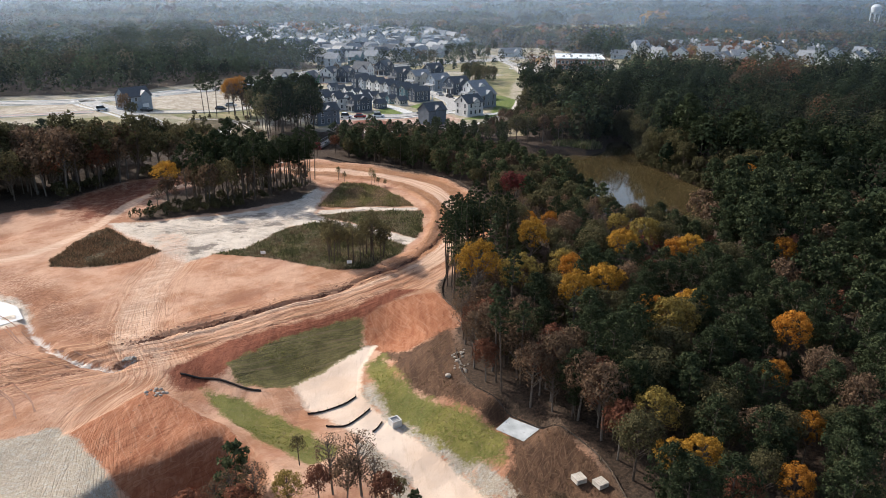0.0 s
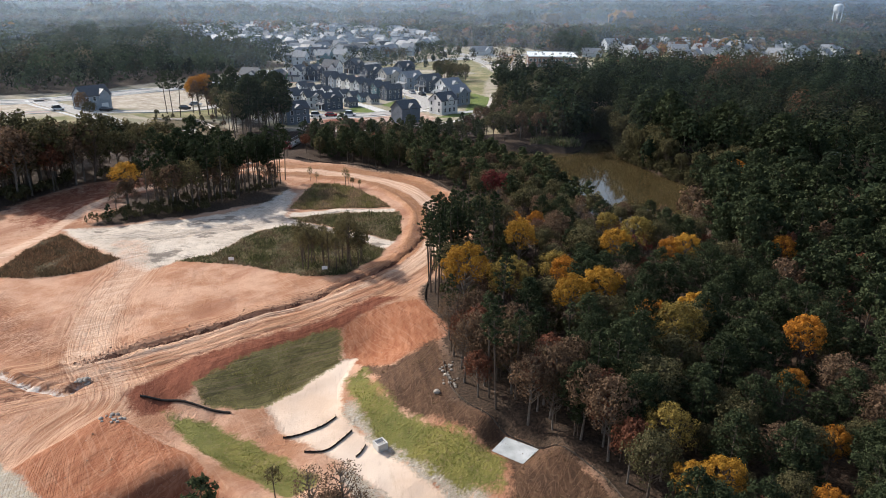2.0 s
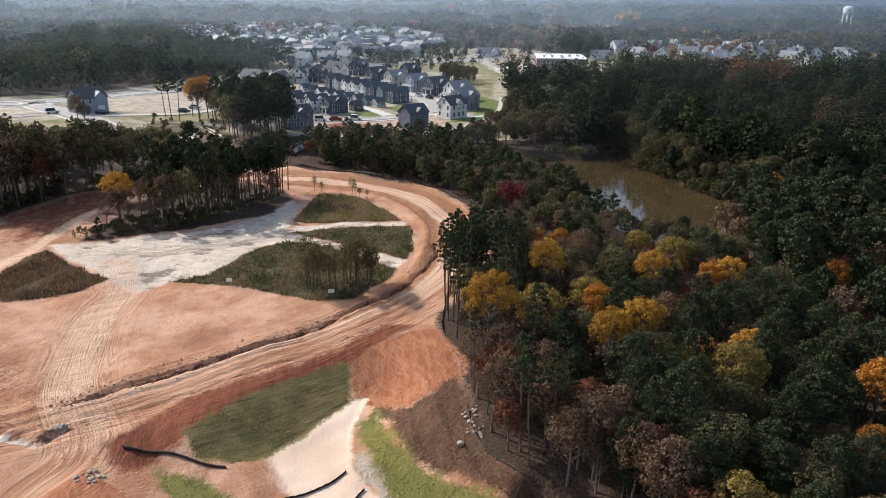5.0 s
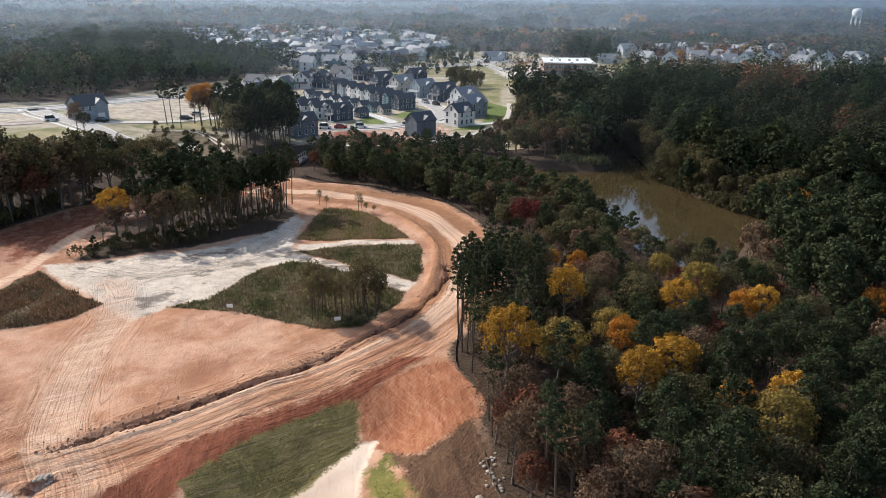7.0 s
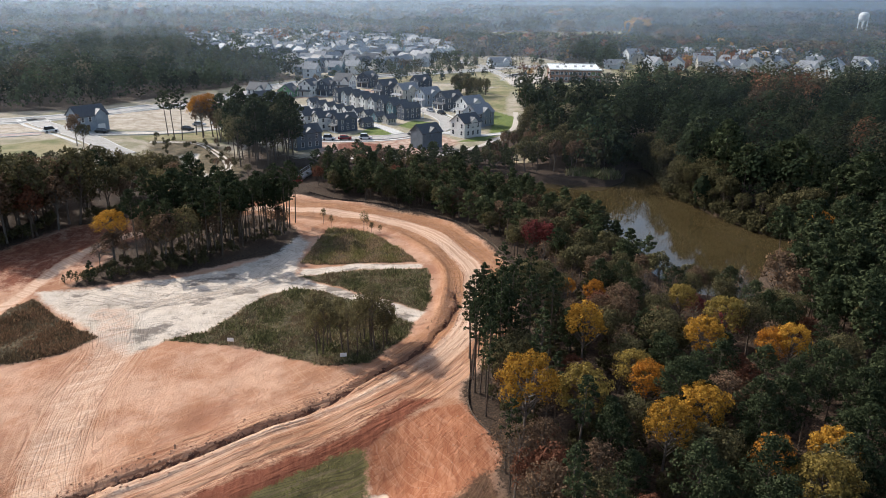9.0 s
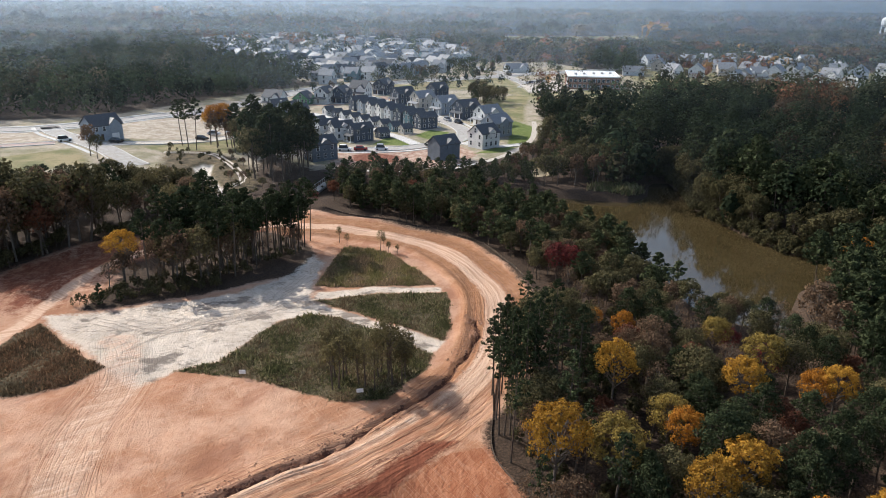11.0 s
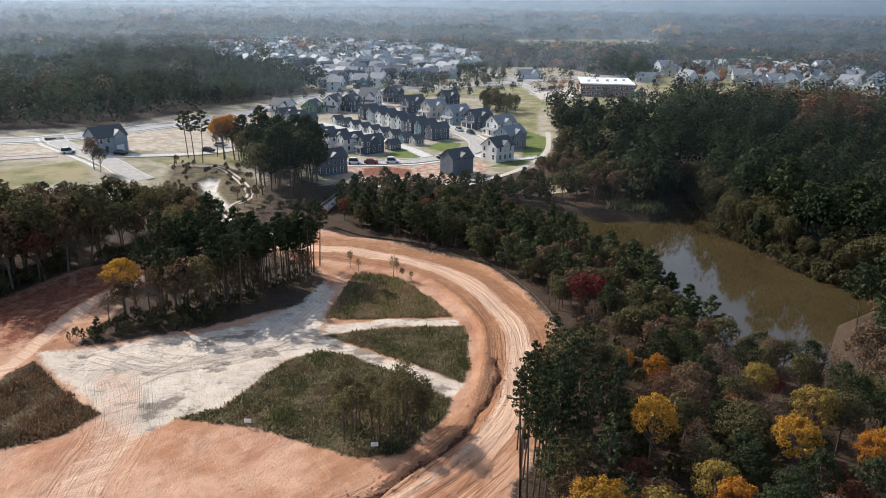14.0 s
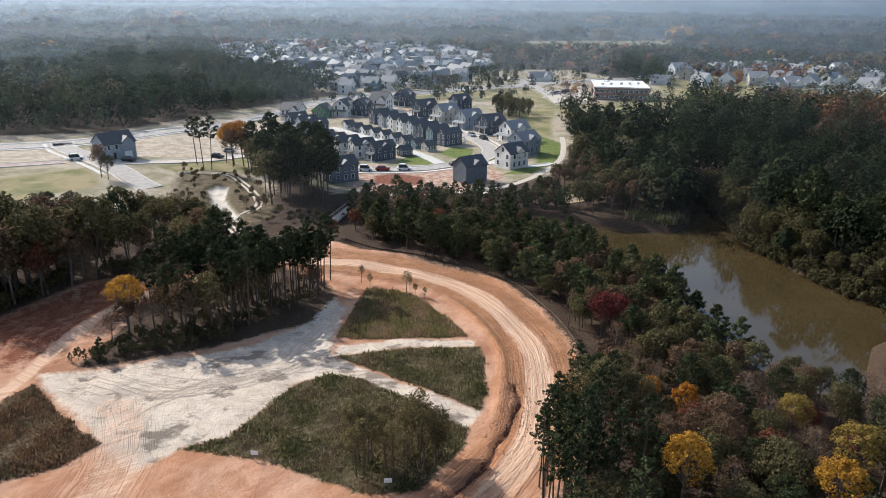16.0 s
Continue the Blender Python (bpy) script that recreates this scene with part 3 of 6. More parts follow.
    col = m.mix(edge(grey_, 0.2), col, m.mix(m.span(crust, 0.5, 0.6, 0, 0.6), gravel, (0.52, 0.48, 0.41)))
    weeds = m.mix(m.span(mid, 0.35, 0.65), (0.075, 0.062, 0.034), (0.17, 0.125, 0.07))
    col = m.mix(edge(scrub_), col, weeds)
    grass = m.mix(m.span(mid, 0.35, 0.65), (0.135, 0.13, 0.03), (0.225, 0.195, 0.052))
    grass = m.mix(m.span(crust, 0.52, 0.64, 0, 0.7), grass, (0.26, 0.185, 0.10))
    grass = m.mix(m.span(big, 0.45, 0.6, 0, 0.5), grass, (0.15, 0.155, 0.045))
    mown = m.mix(m.span(mid, 0.38, 0.62), (0.115, 0.098, 0.034), (0.19, 0.155, 0.06))
    mown = m.mix(m.math("MULTIPLY", road_lines, 0.7), mown, (0.08, 0.06, 0.032))
    mown = m.mix(m.span(streaks, 0.52, 0.64, 0, 0.6), mown, (0.24, 0.165, 0.10))
    col = m.mix(edge(green_, 0.25), col, grass)
    col = m.mix(edge(up_, 0.25), col, mown)
    graded = m.math("MULTIPLY", m.math("MULTIPLY", blade, m.math("MAXIMUM", m.math("MULTIPLY", patch, 0.5), rough_)), m.math("SUBTRACT", 1.0, sandy_))
    relief = m.math("MULTIPLY", m.math("ADD", graded, m.math("ADD", m.math("MULTIPLY", wheels, near_spur), m.math("MULTIPLY", road_lines, bed_))), -0.22)
    m.color(col)
    lumps_ = m.math("ADD", m.math("MULTIPLY", m.math("ADD", scrape, m.math("ADD", ruts, crust)), 0.6), m.math("ADD", m.math("ADD", m.math("MULTIPLY", fine, 0.7), relief), m.math("MULTIPLY", streaks, bed_)))
    m.bump(m.math("MULTIPLY", lumps_, m.span(pan_, 0, 1, 1.0, 0.25)), 1.0, 0.27)
    return m.mat


EARTH = ground_material()
ground = new("ground", ground_mesh())
ground.data.materials.append(EARTH)
tagged(ground, "graded red clay and pale sand with woodland floor around", "ground", kind="structure")


def leaf_material(name, dark, light, through=0.3):
    m = Nodes(name, 0.8)
    m.bsdf.inputs["Specular IOR Level"].default_value = 0.05
    rnd = m.tree.nodes.new("ShaderNodeNewGeometry").outputs["Random Per Island"]
    ob = m.tree.nodes.new("ShaderNodeObjectInfo").outputs["Random"]
    col = m.mix(rnd, dark, light)
    col = m.mix(m.span(ob, 0, 1, 0, 0.5), col, tuple(c * 0.55 for c in dark))
    m.color(col)
    t = m.node("ShaderNodeBsdfTranslucent", Color=col)
    mixed = m.tree.nodes.new("ShaderNodeMixShader")
    mixed.inputs[0].default_value = through
    m.tree.links.new(m.bsdf.outputs[0], mixed.inputs[1])
    m.tree.links.new(t.outputs[0], mixed.inputs[2])
    m.tree.links.new(mixed.outputs[0], m.tree.nodes["Material Output"].inputs[0])
    return m.mat


def plain(name, a, b, scale=2.0, rough=0.8, bump=0.2):
    m = Nodes(name, rough)
    n = m.noise(scale, 5)
    m.color(m.mix(m.span(n, 0.35, 0.65), a, b))
    m.bump(m.noise(scale * 6, 3), bump, 0.03)
    return m.mat


BARK = plain("bark", (0.07, 0.052, 0.04), (0.15, 0.115, 0.088), 4.0)
BARK_PALE = plain("bark_pale", (0.10, 0.083, 0.068), (0.18, 0.15, 0.125), 4.0)
LEAVES = {
    "pine": leaf_material("pine_needles", (0.024, 0.035, 0.016), (0.078, 0.09, 0.042), 0.2),
    "young": leaf_material("young_pine_needles", (0.038, 0.05, 0.022), (0.125, 0.135, 0.064), 0.28),
    "olive": leaf_material("olive_leaves", (0.055, 0.053, 0.024), (0.20, 0.168, 0.082), 0.32),
    "brown": leaf_material("brown_leaves", (0.09, 0.06, 0.038), (0.27, 0.17, 0.105), 0.34),
    "rust": leaf_material("rust_leaves", (0.12, 0.05, 0.03), (0.26, 0.105, 0.06), 0.2),
    "gold": leaf_material("gold_leaves", (0.28, 0.14, 0.025), (0.68, 0.38, 0.06), 0.36),
    "yellow": leaf_material("yellow_green_leaves", (0.16, 0.115, 0.035), (0.44, 0.31, 0.08), 0.32),
    "orange": leaf_material("orange_leaves", (0.28, 0.115, 0.022), (0.66, 0.29, 0.045), 0.38),
    "dry": leaf_material("dry_olive_leaves", (0.10, 0.085, 0.04), (0.26, 0.21, 0.10), 0.4),
    "red": leaf_material("crimson_leaves", (0.11, 0.03, 0.028), (0.25, 0.06, 0.05), 0.3),
}


# ---- trees ----
def cards(r, centers, size, droop=0.0, outward=None, loose=0.75, slim=1.0):
    """Small leaf sprays, one three-cornered face at each centre, turned more or less outward."""
    n = len(centers)
    a = r.normal(size=(n, 3))
    a[:, 2] -= droop
    side = r.normal(size=(n, 3))
    if outward is not None:
        side = outward / (np.linalg.norm(outward, axis=1, keepdims=True) + 1e-6) + loose * side * 0.6
        side /= np.linalg.norm(side, axis=1, keepdims=True)
        a -= side * (a * side).sum(1, keepdims=True)
    a /= np.linalg.norm(a, axis=1, keepdims=True)
    b = np.cross(a, side)
    b /= np.linalg.norm(b, axis=1, keepdims=True)
    s = size * r.uniform(0.6, 1.4, (n, 1))
    w = s * r.uniform(0.5, 0.85, (n, 1)) * slim
    c = np.asarray(centers)
    return np.stack([c - b * w - a * s * 0.5, c + b * w - a * s * 0.5, c + a * s], 1)


def blob_points(r, n, center, radius):
    d = r.normal(size=(n, 3))
    d /= np.linalg.norm(d, axis=1, keepdims=True)
    return np.asarray(center) + d * np.asarray(radius) * (r.uniform(0.25, 1.0, (n, 1)) ** 0.5)


def broadleaf(seed, high, wide, bottom, leaves, size, bark, material, lobes=15, clump=0.33, thin_below=0.6):
    """A tree with forking limbs and a crown of leaf sprays round the limb ends."""
    r = np.random.default_rng(seed)
    bm = bmesh.new()
    fork = high * 0.42
    lean = r.normal(0, 0.02 * high, 2)
    top = (lean[0], lean[1], fork)
    tube(bm, (0, 0, -0.4), top, high * 0.017, high * 0.012, 7)
    tube(bm, top, (lean[0] * 1.6, lean[1] * 1.6, high * 0.9), high * 0.012, high * 0.002, 5)
    pts, facing = [], []
    per = leaves // lobes
    mid_z, half = (high + bottom) / 2, (high - bottom) / 2
    for k in range(lobes):
        a = k * 2.4 + r.uniform(-0.3, 0.3)
        up = 1 - 1.55 * (k + 0.5) / lobes
        rad = 0.74 * wide * math.sqrt(max(0.02, 1 - up * up)) * r.uniform(0.75, 1.12)
        z = mid_z + half * 0.76 * up * r.uniform(0.85, 1.1)
        tip = (lean[0] + rad * math.cos(a), lean[1] + rad * math.sin(a), z)
        z0 = max(high * 0.22, min(high * 0.75, z - rad * r.uniform(0.7, 1.4)))
        root = (lean[0] * z0 / fork * 0.8, lean[1] * z0 / fork * 0.8, z0)
        tube(bm, root, tip, high * 0.006, high * 0.0015, 4)
        puff = clump * r.uniform(0.75, 1.2)
        lump = blob_points(r, int(per * max(0.2, 1.0 + thin_below * up)), tip, (wide * puff, wide * puff, half * puff * 0.9))
        pts.append(lump)
        facing.append((lump - np.array(tip)) + 0.35 * (lump - np.array((lean[0], lean[1], mid_z))))
    thing = new("tree")
    part("trunk", bm, bark, thing)
    quads("crown", cards(r, np.concatenate(pts), size, 0.0, np.concatenate(facing)), material, thing, 3)
    return thing


def pine(seed, high, wide, bottom, leaves, size, count=34, needles="pine"):
    """A tall bare stem with whorls of upswept boughs that end in needle tufts."""
    r = np.random.default_rng(seed)
    bm = bmesh.new()
    lean = r.normal(0, 0.015 * high, 2)
    tube(bm, (0, 0, -0.4), (lean[0], lean[1], high * 0.6), high * 0.0095, high * 0.007, 6)
    tube(bm, (lean[0], lean[1], high * 0.6), (lean[0] * 1.5, lean[1] * 1.5, high), high * 0.007, high * 0.002, 5)
    pts, facing = [], []
    per = leaves // count
    for k in range(count):
        u = (k + r.uniform(0, 1)) / count
        z = bottom + (high - bottom) * 0.97 * u
        reach = wide * min(1.0, 0.45 + 2.2 * u) * max(0.1, 1 - u ** 2.6) ** 0.8 * r.uniform(0.55, 1.08)
        a = k * 2.4 + r.uniform(-0.6, 0.6)
        base = (lean[0] * z / high * 1.4, lean[1] * z / high * 1.4, z - reach * 0.2)
        tip = (base[0] + reach * math.cos(a), base[1] + reach * math.sin(a), z + reach * 0.14)
        if k % 2 == 0:
            tube(bm, base, tip, high * 0.003, high * 0.001, 3)
        puff = 0.25 * wide * r.uniform(0.7, 1.25)
        outer = blob_points(r, per - per // 3, tip, (puff, puff, puff * 0.55))
        pts.append(outer)
        facing.append(outer - np.array(tip) + np.array((0, 0, 0.5 * puff)))
        t = r.uniform(0.25, 0.9, (per // 3, 1))
        inner = np.asarray(base) * (1 - t) + np.asarray(tip) * t + r.normal(0, 0.08 * wide, (per // 3, 3)) * (1, 1, 0.6)
        pts.append(inner)
        facing.append(r.normal(size=(per // 3, 3)) + (0, 0, 0.6))
    thing = new("pine_tree")
    part("trunk", bm, BARK, thing)
    quads("crown", cards(r, np.concatenate(pts), size, -0.5, np.concatenate(facing), 1.1, 0.72), LEAVES[needles], thing, 3)
    return thing


KINDS = {}


def kind(key, makers, name, label, category, group):
    for m in makers:
        m.name = name
        tagged(m, label, category, group)
    KINDS[key] = makers


kind("pine", [pine(k, h, w, b, 1250, 0.36) for k, h, w, b in ((1, 13.0, 3.1, 6.0), (2, 11.6, 2.9, 4.6), (3, 13.8, 3.0, 7.5))], "pine_tree", "tall dark green pine with a bare stem", "pine tree", "pines of the wood")
kind("young_pine", [pine(k, h, w, b, 1100, 0.27, 30, "young") for k, h, w, b in ((4, 6.3, 1.8, 0.6), (5, 7.6, 2.0, 0.9), (9, 7.0, 2.3, 1.6))], "young_pine", "young dark green pine branched low", "pine tree", "young pines by the pond")
for key, words, sizes in (
    ("olive", "broadleaf tree with dull olive green leaves", ((11, 9.6, 3.3, 3.0), (12, 8.6, 3.1, 2.3), (13, 10.4, 3.4, 3.6))),
    ("brown", "broadleaf tree with thin brown autumn leaves", ((21, 9.8, 2.8, 3.2), (22, 8.8, 2.6, 3))),
    ("rust", "broadleaf tree with rust red autumn leaves", ((31, 8.2, 2.6, 2.5), (32, 9.2, 2.6, 3.2))),
    ("gold", "broadleaf tree with bright golden autumn crown", ((41, 10.4, 3.1, 4.6), (42, 9.9, 2.8, 4.4), (43, 10.7, 3.2, 4.8))),
    ("yellow", "broadleaf tree with yellow green autumn crown", ((51, 10.3, 3.3, 3.8), (52, 9.2, 3.0, 3.5))),
    ("orange", "broadleaf tree with orange autumn leaves", ((61, 10.2, 2.7, 4.0), (62, 10.8, 3.0, 4.4))),
    ("red", "broadleaf tree with crimson autumn leaves", ((71, 6.5, 2.4, 1.5), (72, 7.0, 2.2, 2))),
):
    thin = {"brown": 850, "rust": 950, "olive": 1150, "red": 1500}.get(key, 3000)
    bright = key in ("gold", "yellow", "orange")
    kind(key, [broadleaf(k, h, w, b, thin, 0.125 if bright else 0.15 if thin > 1200 else 0.25, BARK_PALE if key in ("brown", "gold") else BARK, LEAVES[key], 34 if bright else 24, 0.22 if bright else 0.29, 1.1 if bright else 0.6) for k, h, w, b in sizes],
         "broadleaf_tree" if key == "olive" else "brown_tree" if key == "brown" else "autumn_tree", words, "tree", "olive trees of the wood" if key == "olive" else "autumn trees of the wood")
kind("bare", [broadleaf(k, h, w, b, 420, 0.17, BARK_PALE, LEAVES["brown"], 30) for k, h, w, b in ((81, 9.3, 2.6, 3.0), (82, 7.8, 2.2, 2.5))], "bare_tree", "nearly bare grey tree with a few brown leaves", "tree", "bare trees of the wood")
kind("stem", [broadleaf(k, h, w, b, 620, 0.14, BARK, LEAVES["dry"], 20, 0.3) for k, h, w, b in ((85, 8.4, 1.9, 3.0), (86, 7.2, 1.6, 2.6), (87, 6.0, 1.4, 2.0))], "sapling", "thin bare sapling with sparse yellow leaves", "sapling", "saplings of the thicket")
kind("shrub", [broadleaf(k, h, w, b, 300, 0.18, BARK, LEAVES["olive"], 11) for k, h, w, b in ((91, 3.0, 1.1, 0.3), (92, 2.2, 1.2, 0.2))], "shrub", "dull green wild shrub on the graded ground", "shrub", "wild shrubs")
kind("dry", [broadleaf(k, h, w, b, 1300, 0.2, BARK, LEAVES["dry"], 26, 0.27) for k, h, w, b in ((88, 10.4, 3.2, 2.4), (89, 9.4, 2.8, 2.2))], "autumn_tree", "broadleaf tree with thin yellowish olive leaves", "tree", "autumn trees of the wood")
kind("slim_pine", [pine(k, h, w, b, 800, 0.27, 24) for k, h, w, b in ((6, 13.2, 1.9, 7.8), (7, 12.2, 1.7, 7.6), (8, 13.8, 2.0, 8.8))], "pine_tree", "slim pine with a long bare stem and small crown", "pine tree", "slim pines of the wood edge")
kind("evergreen", [pine(k, h, w, b, 500, 0.2, 24) for k, h, w, b in ((95, 3.6, 0.9, 0.3),)], "evergreen_bush", "dark conical evergreen bush", "shrub", "evergreen bushes")
def fine(key, makers, name, label, category, group):
    kind(key + "_fine", makers, name, label, category, group)


fine("pine", [pine(k, h, w, b, 3000, 0.2, 44) for k, h, w, b in ((1, 13.0, 3.1, 6.0), (2, 11.6, 2.9, 4.6))], "pine_tree", "tall dark green pine with a bare stem", "pine tree", "pines of the wood")
fine("slim_pine", [pine(k, h, w, b, 900, 0.19, 26) for k, h, w, b in ((6, 13.2, 1.45, 7.6), (8, 13.8, 1.35, 8.6))], "pine_tree", "slim pine with a long bare stem and small crown", "pine tree", "slim pines of the wood edge")
fine("olive", [broadleaf(k, h, w, b, 3300, 0.155, BARK, LEAVES["olive"], 26) for k, h, w, b in ((11, 9.6, 3.3, 3.0), (13, 10.4, 3.4, 3.6))], "broadleaf_tree", "broadleaf tree with dull olive green leaves", "tree", "olive trees of the wood")
fine("brown", [broadleaf(k, h, w, b, 2300, 0.15, BARK_PALE, LEAVES["brown"], 26) for k, h, w, b in ((21, 9.8, 2.9, 3.2), (22, 8.8, 2.7, 3))], "brown_tree", "broadleaf tree with thin brown autumn leaves", "tree", "autumn trees of the wood")
fine("bare", [broadleaf(k, h, w, b, 950, 0.11, BARK_PALE, LEAVES["brown"], 48, 0.24, 0.2) for k, h, w, b in ((83, 9.3, 2.5, 2.0), (84, 8.0, 2.2, 1.6))], "bare_tree", "nearly bare grey tree with a few brown leaves", "tree", "bare trees of the wood")
fine("rust", [broadleaf(k, h, w, b, 2300, 0.15, BARK_PALE, LEAVES["rust"], 24) for k, h, w, b in ((31, 8.4, 2.6, 2.5),)], "autumn_tree", "broadleaf tree with rust red autumn leaves", "tree", "autumn trees of the wood")
MODELS = {}
for key, makers in KINDS.items():
    MODELS[key] = [(m, [(c.name.split(".")[0], c.data) for c in m.children]) for m in makers]
used = set()
JOINED = {}


def plant(key, x, y, grow_by=1.0):
    """Sets a tree of a kind on the ground; the first one is the model itself, the others share its meshes."""
    if inside(np.array(x), np.array(y), POND) > (1.6 if key == "shrub" else -0.5):
        return None
    if key + "_fine" in MODELS and (8 < x < 62 and 60 < y < 150 or x > -20 and y < 76):
        key += "_fine"
    pick = int(rng.integers(len(MODELS[key])))
    model, pieces = MODELS[key][pick]
    far_edge = key in ("olive", "pine", "slim_pine", "brown", "bare", "young_pine", "dry") and (x < -58 or x > 60) and y < 262 or key == "shrub" and not (-13 < x < 24 and y > 150)
    s = grow_by * rng.uniform(0.88, 1.12)
    m = Matrix.LocRotScale((x, y, ground_z(x, y)), Euler((0, 0, rng.uniform(0, math.tau))), (s * rng.uniform(0.9, 1.1), s * rng.uniform(0.9, 1.1), s))
    if (key, pick) not in used:
        used.add((key, pick))
        model.matrix_basis = m
        return model
    if far_edge:
        for name, data in pieces:
            JOINED.setdefault((name, data.materials[0].name), []).append((data, m))
        return None
    ob = new(model.name.split(".")[0])
    tagged(ob, model["label"], model["category"], model["group"])
    ob.matrix_basis = m
    for name, data in pieces:
        new(name, data).parent = ob
    return ob


def scatter(poly, gap, keep_off=(), margin=1.0):
    """Jittered spots within an outline."""
    p = np.array(poly)
    x0, y0, x1, y1 = p[:, 0].min(), p[:, 1].min(), p[:, 0].max(), p[:, 1].max()
    qx, qy = np.meshgrid(np.arange(x0, x1, gap), np.arange(y0, y1, gap))
    qx = (qx + rng.uniform(-0.42, 0.42, qx.shape) * gap).ravel()
    qy = (qy + rng.uniform(-0.42, 0.42, qy.shape) * gap).ravel()
    ok = inside(qx, qy, poly) > 0
    for other in keep_off:
        ok &= inside(qx, qy, other) < margin
    return list(zip(qx[ok].tolist(), qy[ok].tolist()))


WOOD_EAST = [(27, 62), (27, 72), (23.5, 81.5), (18, 87), (13.5, 92), (14, 98), (14.3, 113), (12.6, 119), (13.6, 129), (17.5, 140), (22.5, 150), (27, 160), (27, 169), (25.5, 180), (19, 196), (7, 206), (-8, 216.5), (-8, 228), (0, 241),
             (20, 232), (33, 228), (37, 208), (39, 200), (42, 194), (45, 190), (48, 187), (49, 179), (49.5, 168), (51, 157), (55, 148), (62, 144.5), (67, 146.5), (72.5, 156), (79, 164), (90, 169.5), (94, 169), (94, 62)]
WOOD_WEST = [(-52, 163), (-44, 165), (-33, 167.5), (-26.5, 172), (-20, 178), (-16.5, 188), (-18, 194), (-29, 202), (-37, 205), (-46, 213), (-57, 216), (-66, 215), (-80, 221), (-112, 227), (-112, 195), (-72, 184), (-58, 188), (-47, 178)]

# single coloured trees that stand out of the wood: kind, x, y, growth
STANDOUT = [("gold", 15.8, 107.3, 1.05), ("yellow", 22.6, 108.6, 1.0), ("gold", 28.9, 101.5, 0.98), ("gold", 33.8, 104, 1.0), ("yellow", 38.6, 91.2, 1.0), ("gold", 43.6, 97.3, 1.0), ("gold", 52.6, 119, 0.9), ("orange", 50, 119.5, 0.95),
            ("orange", 68.2, 117.7, 0.95), ("orange", 53, 88.6, 0.8), ("orange", 47.5, 81.7, 0.7), ("orange", 83, 160, 1.1), ("orange", 38.3, 97.7, 0.8), ("yellow", 30.8, 115.1, 0.85), ("orange", 30.8, 112, 0.8),
            ("gold", 27.4, 124.2, 0.98), ("gold", 41.5, 120.5, 1.0), ("yellow", 47.4, 126.5, 1.05), ("yellow", 46.1, 136.3, 0.85), ("gold", 30.4, 68.6, 0.66), ("gold", 33.2, 69, 0.62), ("orange", 46.8, 73.3, 0.6), ("orange", 40.6, 64.6, 0.55),
            ("yellow", 30.8, 75.5, 0.72), ("red", 31.2, 168, 1.15), ("red", 34.5, 170.5, 0.95), ("rust", 25.1, 121.2, 0.7), ("rust", 16.6, 98, 0.95), ("rust", 23.7, 91.7, 0.95), ("rust", 14.8, 99.5, 0.85), ("red", 51.1, 131, 0.9),
            ("orange", 34.5, 141, 0.7), ("red", 49.1, 138, 0.7), ("orange", 31, 144.6, 0.6), ("gold", -46.2, 172.5, 0.95), ("rust", -79, 196, 1.35), ("rust", -83, 199, 1.3), ("rust", -76, 203, 1.2), ("brown", -89, 275, 1.05), ("olive", -86, 272, 0.8),
            ("orange", -55.5, 299, 1.5), ("orange", -52, 297, 1.45), ("gold", -58.5, 301, 1.35), ("red", -17, 222, 0.8), ("rust", -12, 226, 0.7), ("rust", 8, 226, 0.7), ("rust", 62, 76, 0.9), ("rust", 66, 100, 0.95), ("rust", 78, 112, 1.0), ("red", 74, 90, 0.8)]
for key, x, y, g in STANDOUT:
    plant(key, x, y, g * (1.1 if key in ("gold", "yellow", "orange") and y < 115 else 1.0))
taken = np.array([(x, y) for _, x, y, _ in STANDOUT])


def free(x, y, gap):
    return np.hypot(taken[:, 0] - x, taken[:, 1] - y).min() > gap


STRIP = [(-13, 227), (-4, 217.5), (8, 208.5), (16.5, 197.5), (22.5, 188), (26.5, 177), (27.5, 168), (34, 163), (44, 158), (50.5, 155), (49.5, 170), (49, 181), (48, 189), (44, 193), (41, 206), (36, 216), (30, 226), (20, 231), (4, 235), (-6, 240), (-14, 240)]
for x, y in scatter(WOOD_EAST, 4.0, [STRIP], 0.0):
    u = rng.uniform()
    if not free(x, y, 3.2):
        continue
    g = 1.0
    if y > 146 and x < 58 or y > 134 and 48 < x < 58:
        key = "pine" if u < 0.2 else "olive" if u < 0.6 else "brown" if u < 0.88 else "bare"
        g = 0.66
    elif y > 116 and x < 25:
        key = "slim_pine" if u < 0.85 else "olive"
    elif x < 22 and y < 116:
        key = "slim_pine" if u < 0.2 else "brown" if u < 0.5 else "bare" if u < 0.7 else "rust" if u < 0.82 else "olive"
        g = 0.95
    elif y > 112 and x < 62:
        key = "pine" if u < (0.16 if x < 34 else 0.46) else "olive" if u < (0.5 if x < 34 else 0.62) else "brown" if u < 0.8 else "bare" if u < 0.95 else "rust"
        g = 0.86 if key != "pine" else 0.72
    else:
        key = "pine" if u < (0.6 if x < 44 else 0.76) else "olive" if u < 0.82 else "brown" if u < 0.92 else "bare" if u < 0.97 else "rust"
        g = (0.88 if key != "pine" else 0.8) * (1.2 if x > 56 and y > 122 else 1.0)
    plant(key, x, y, g)
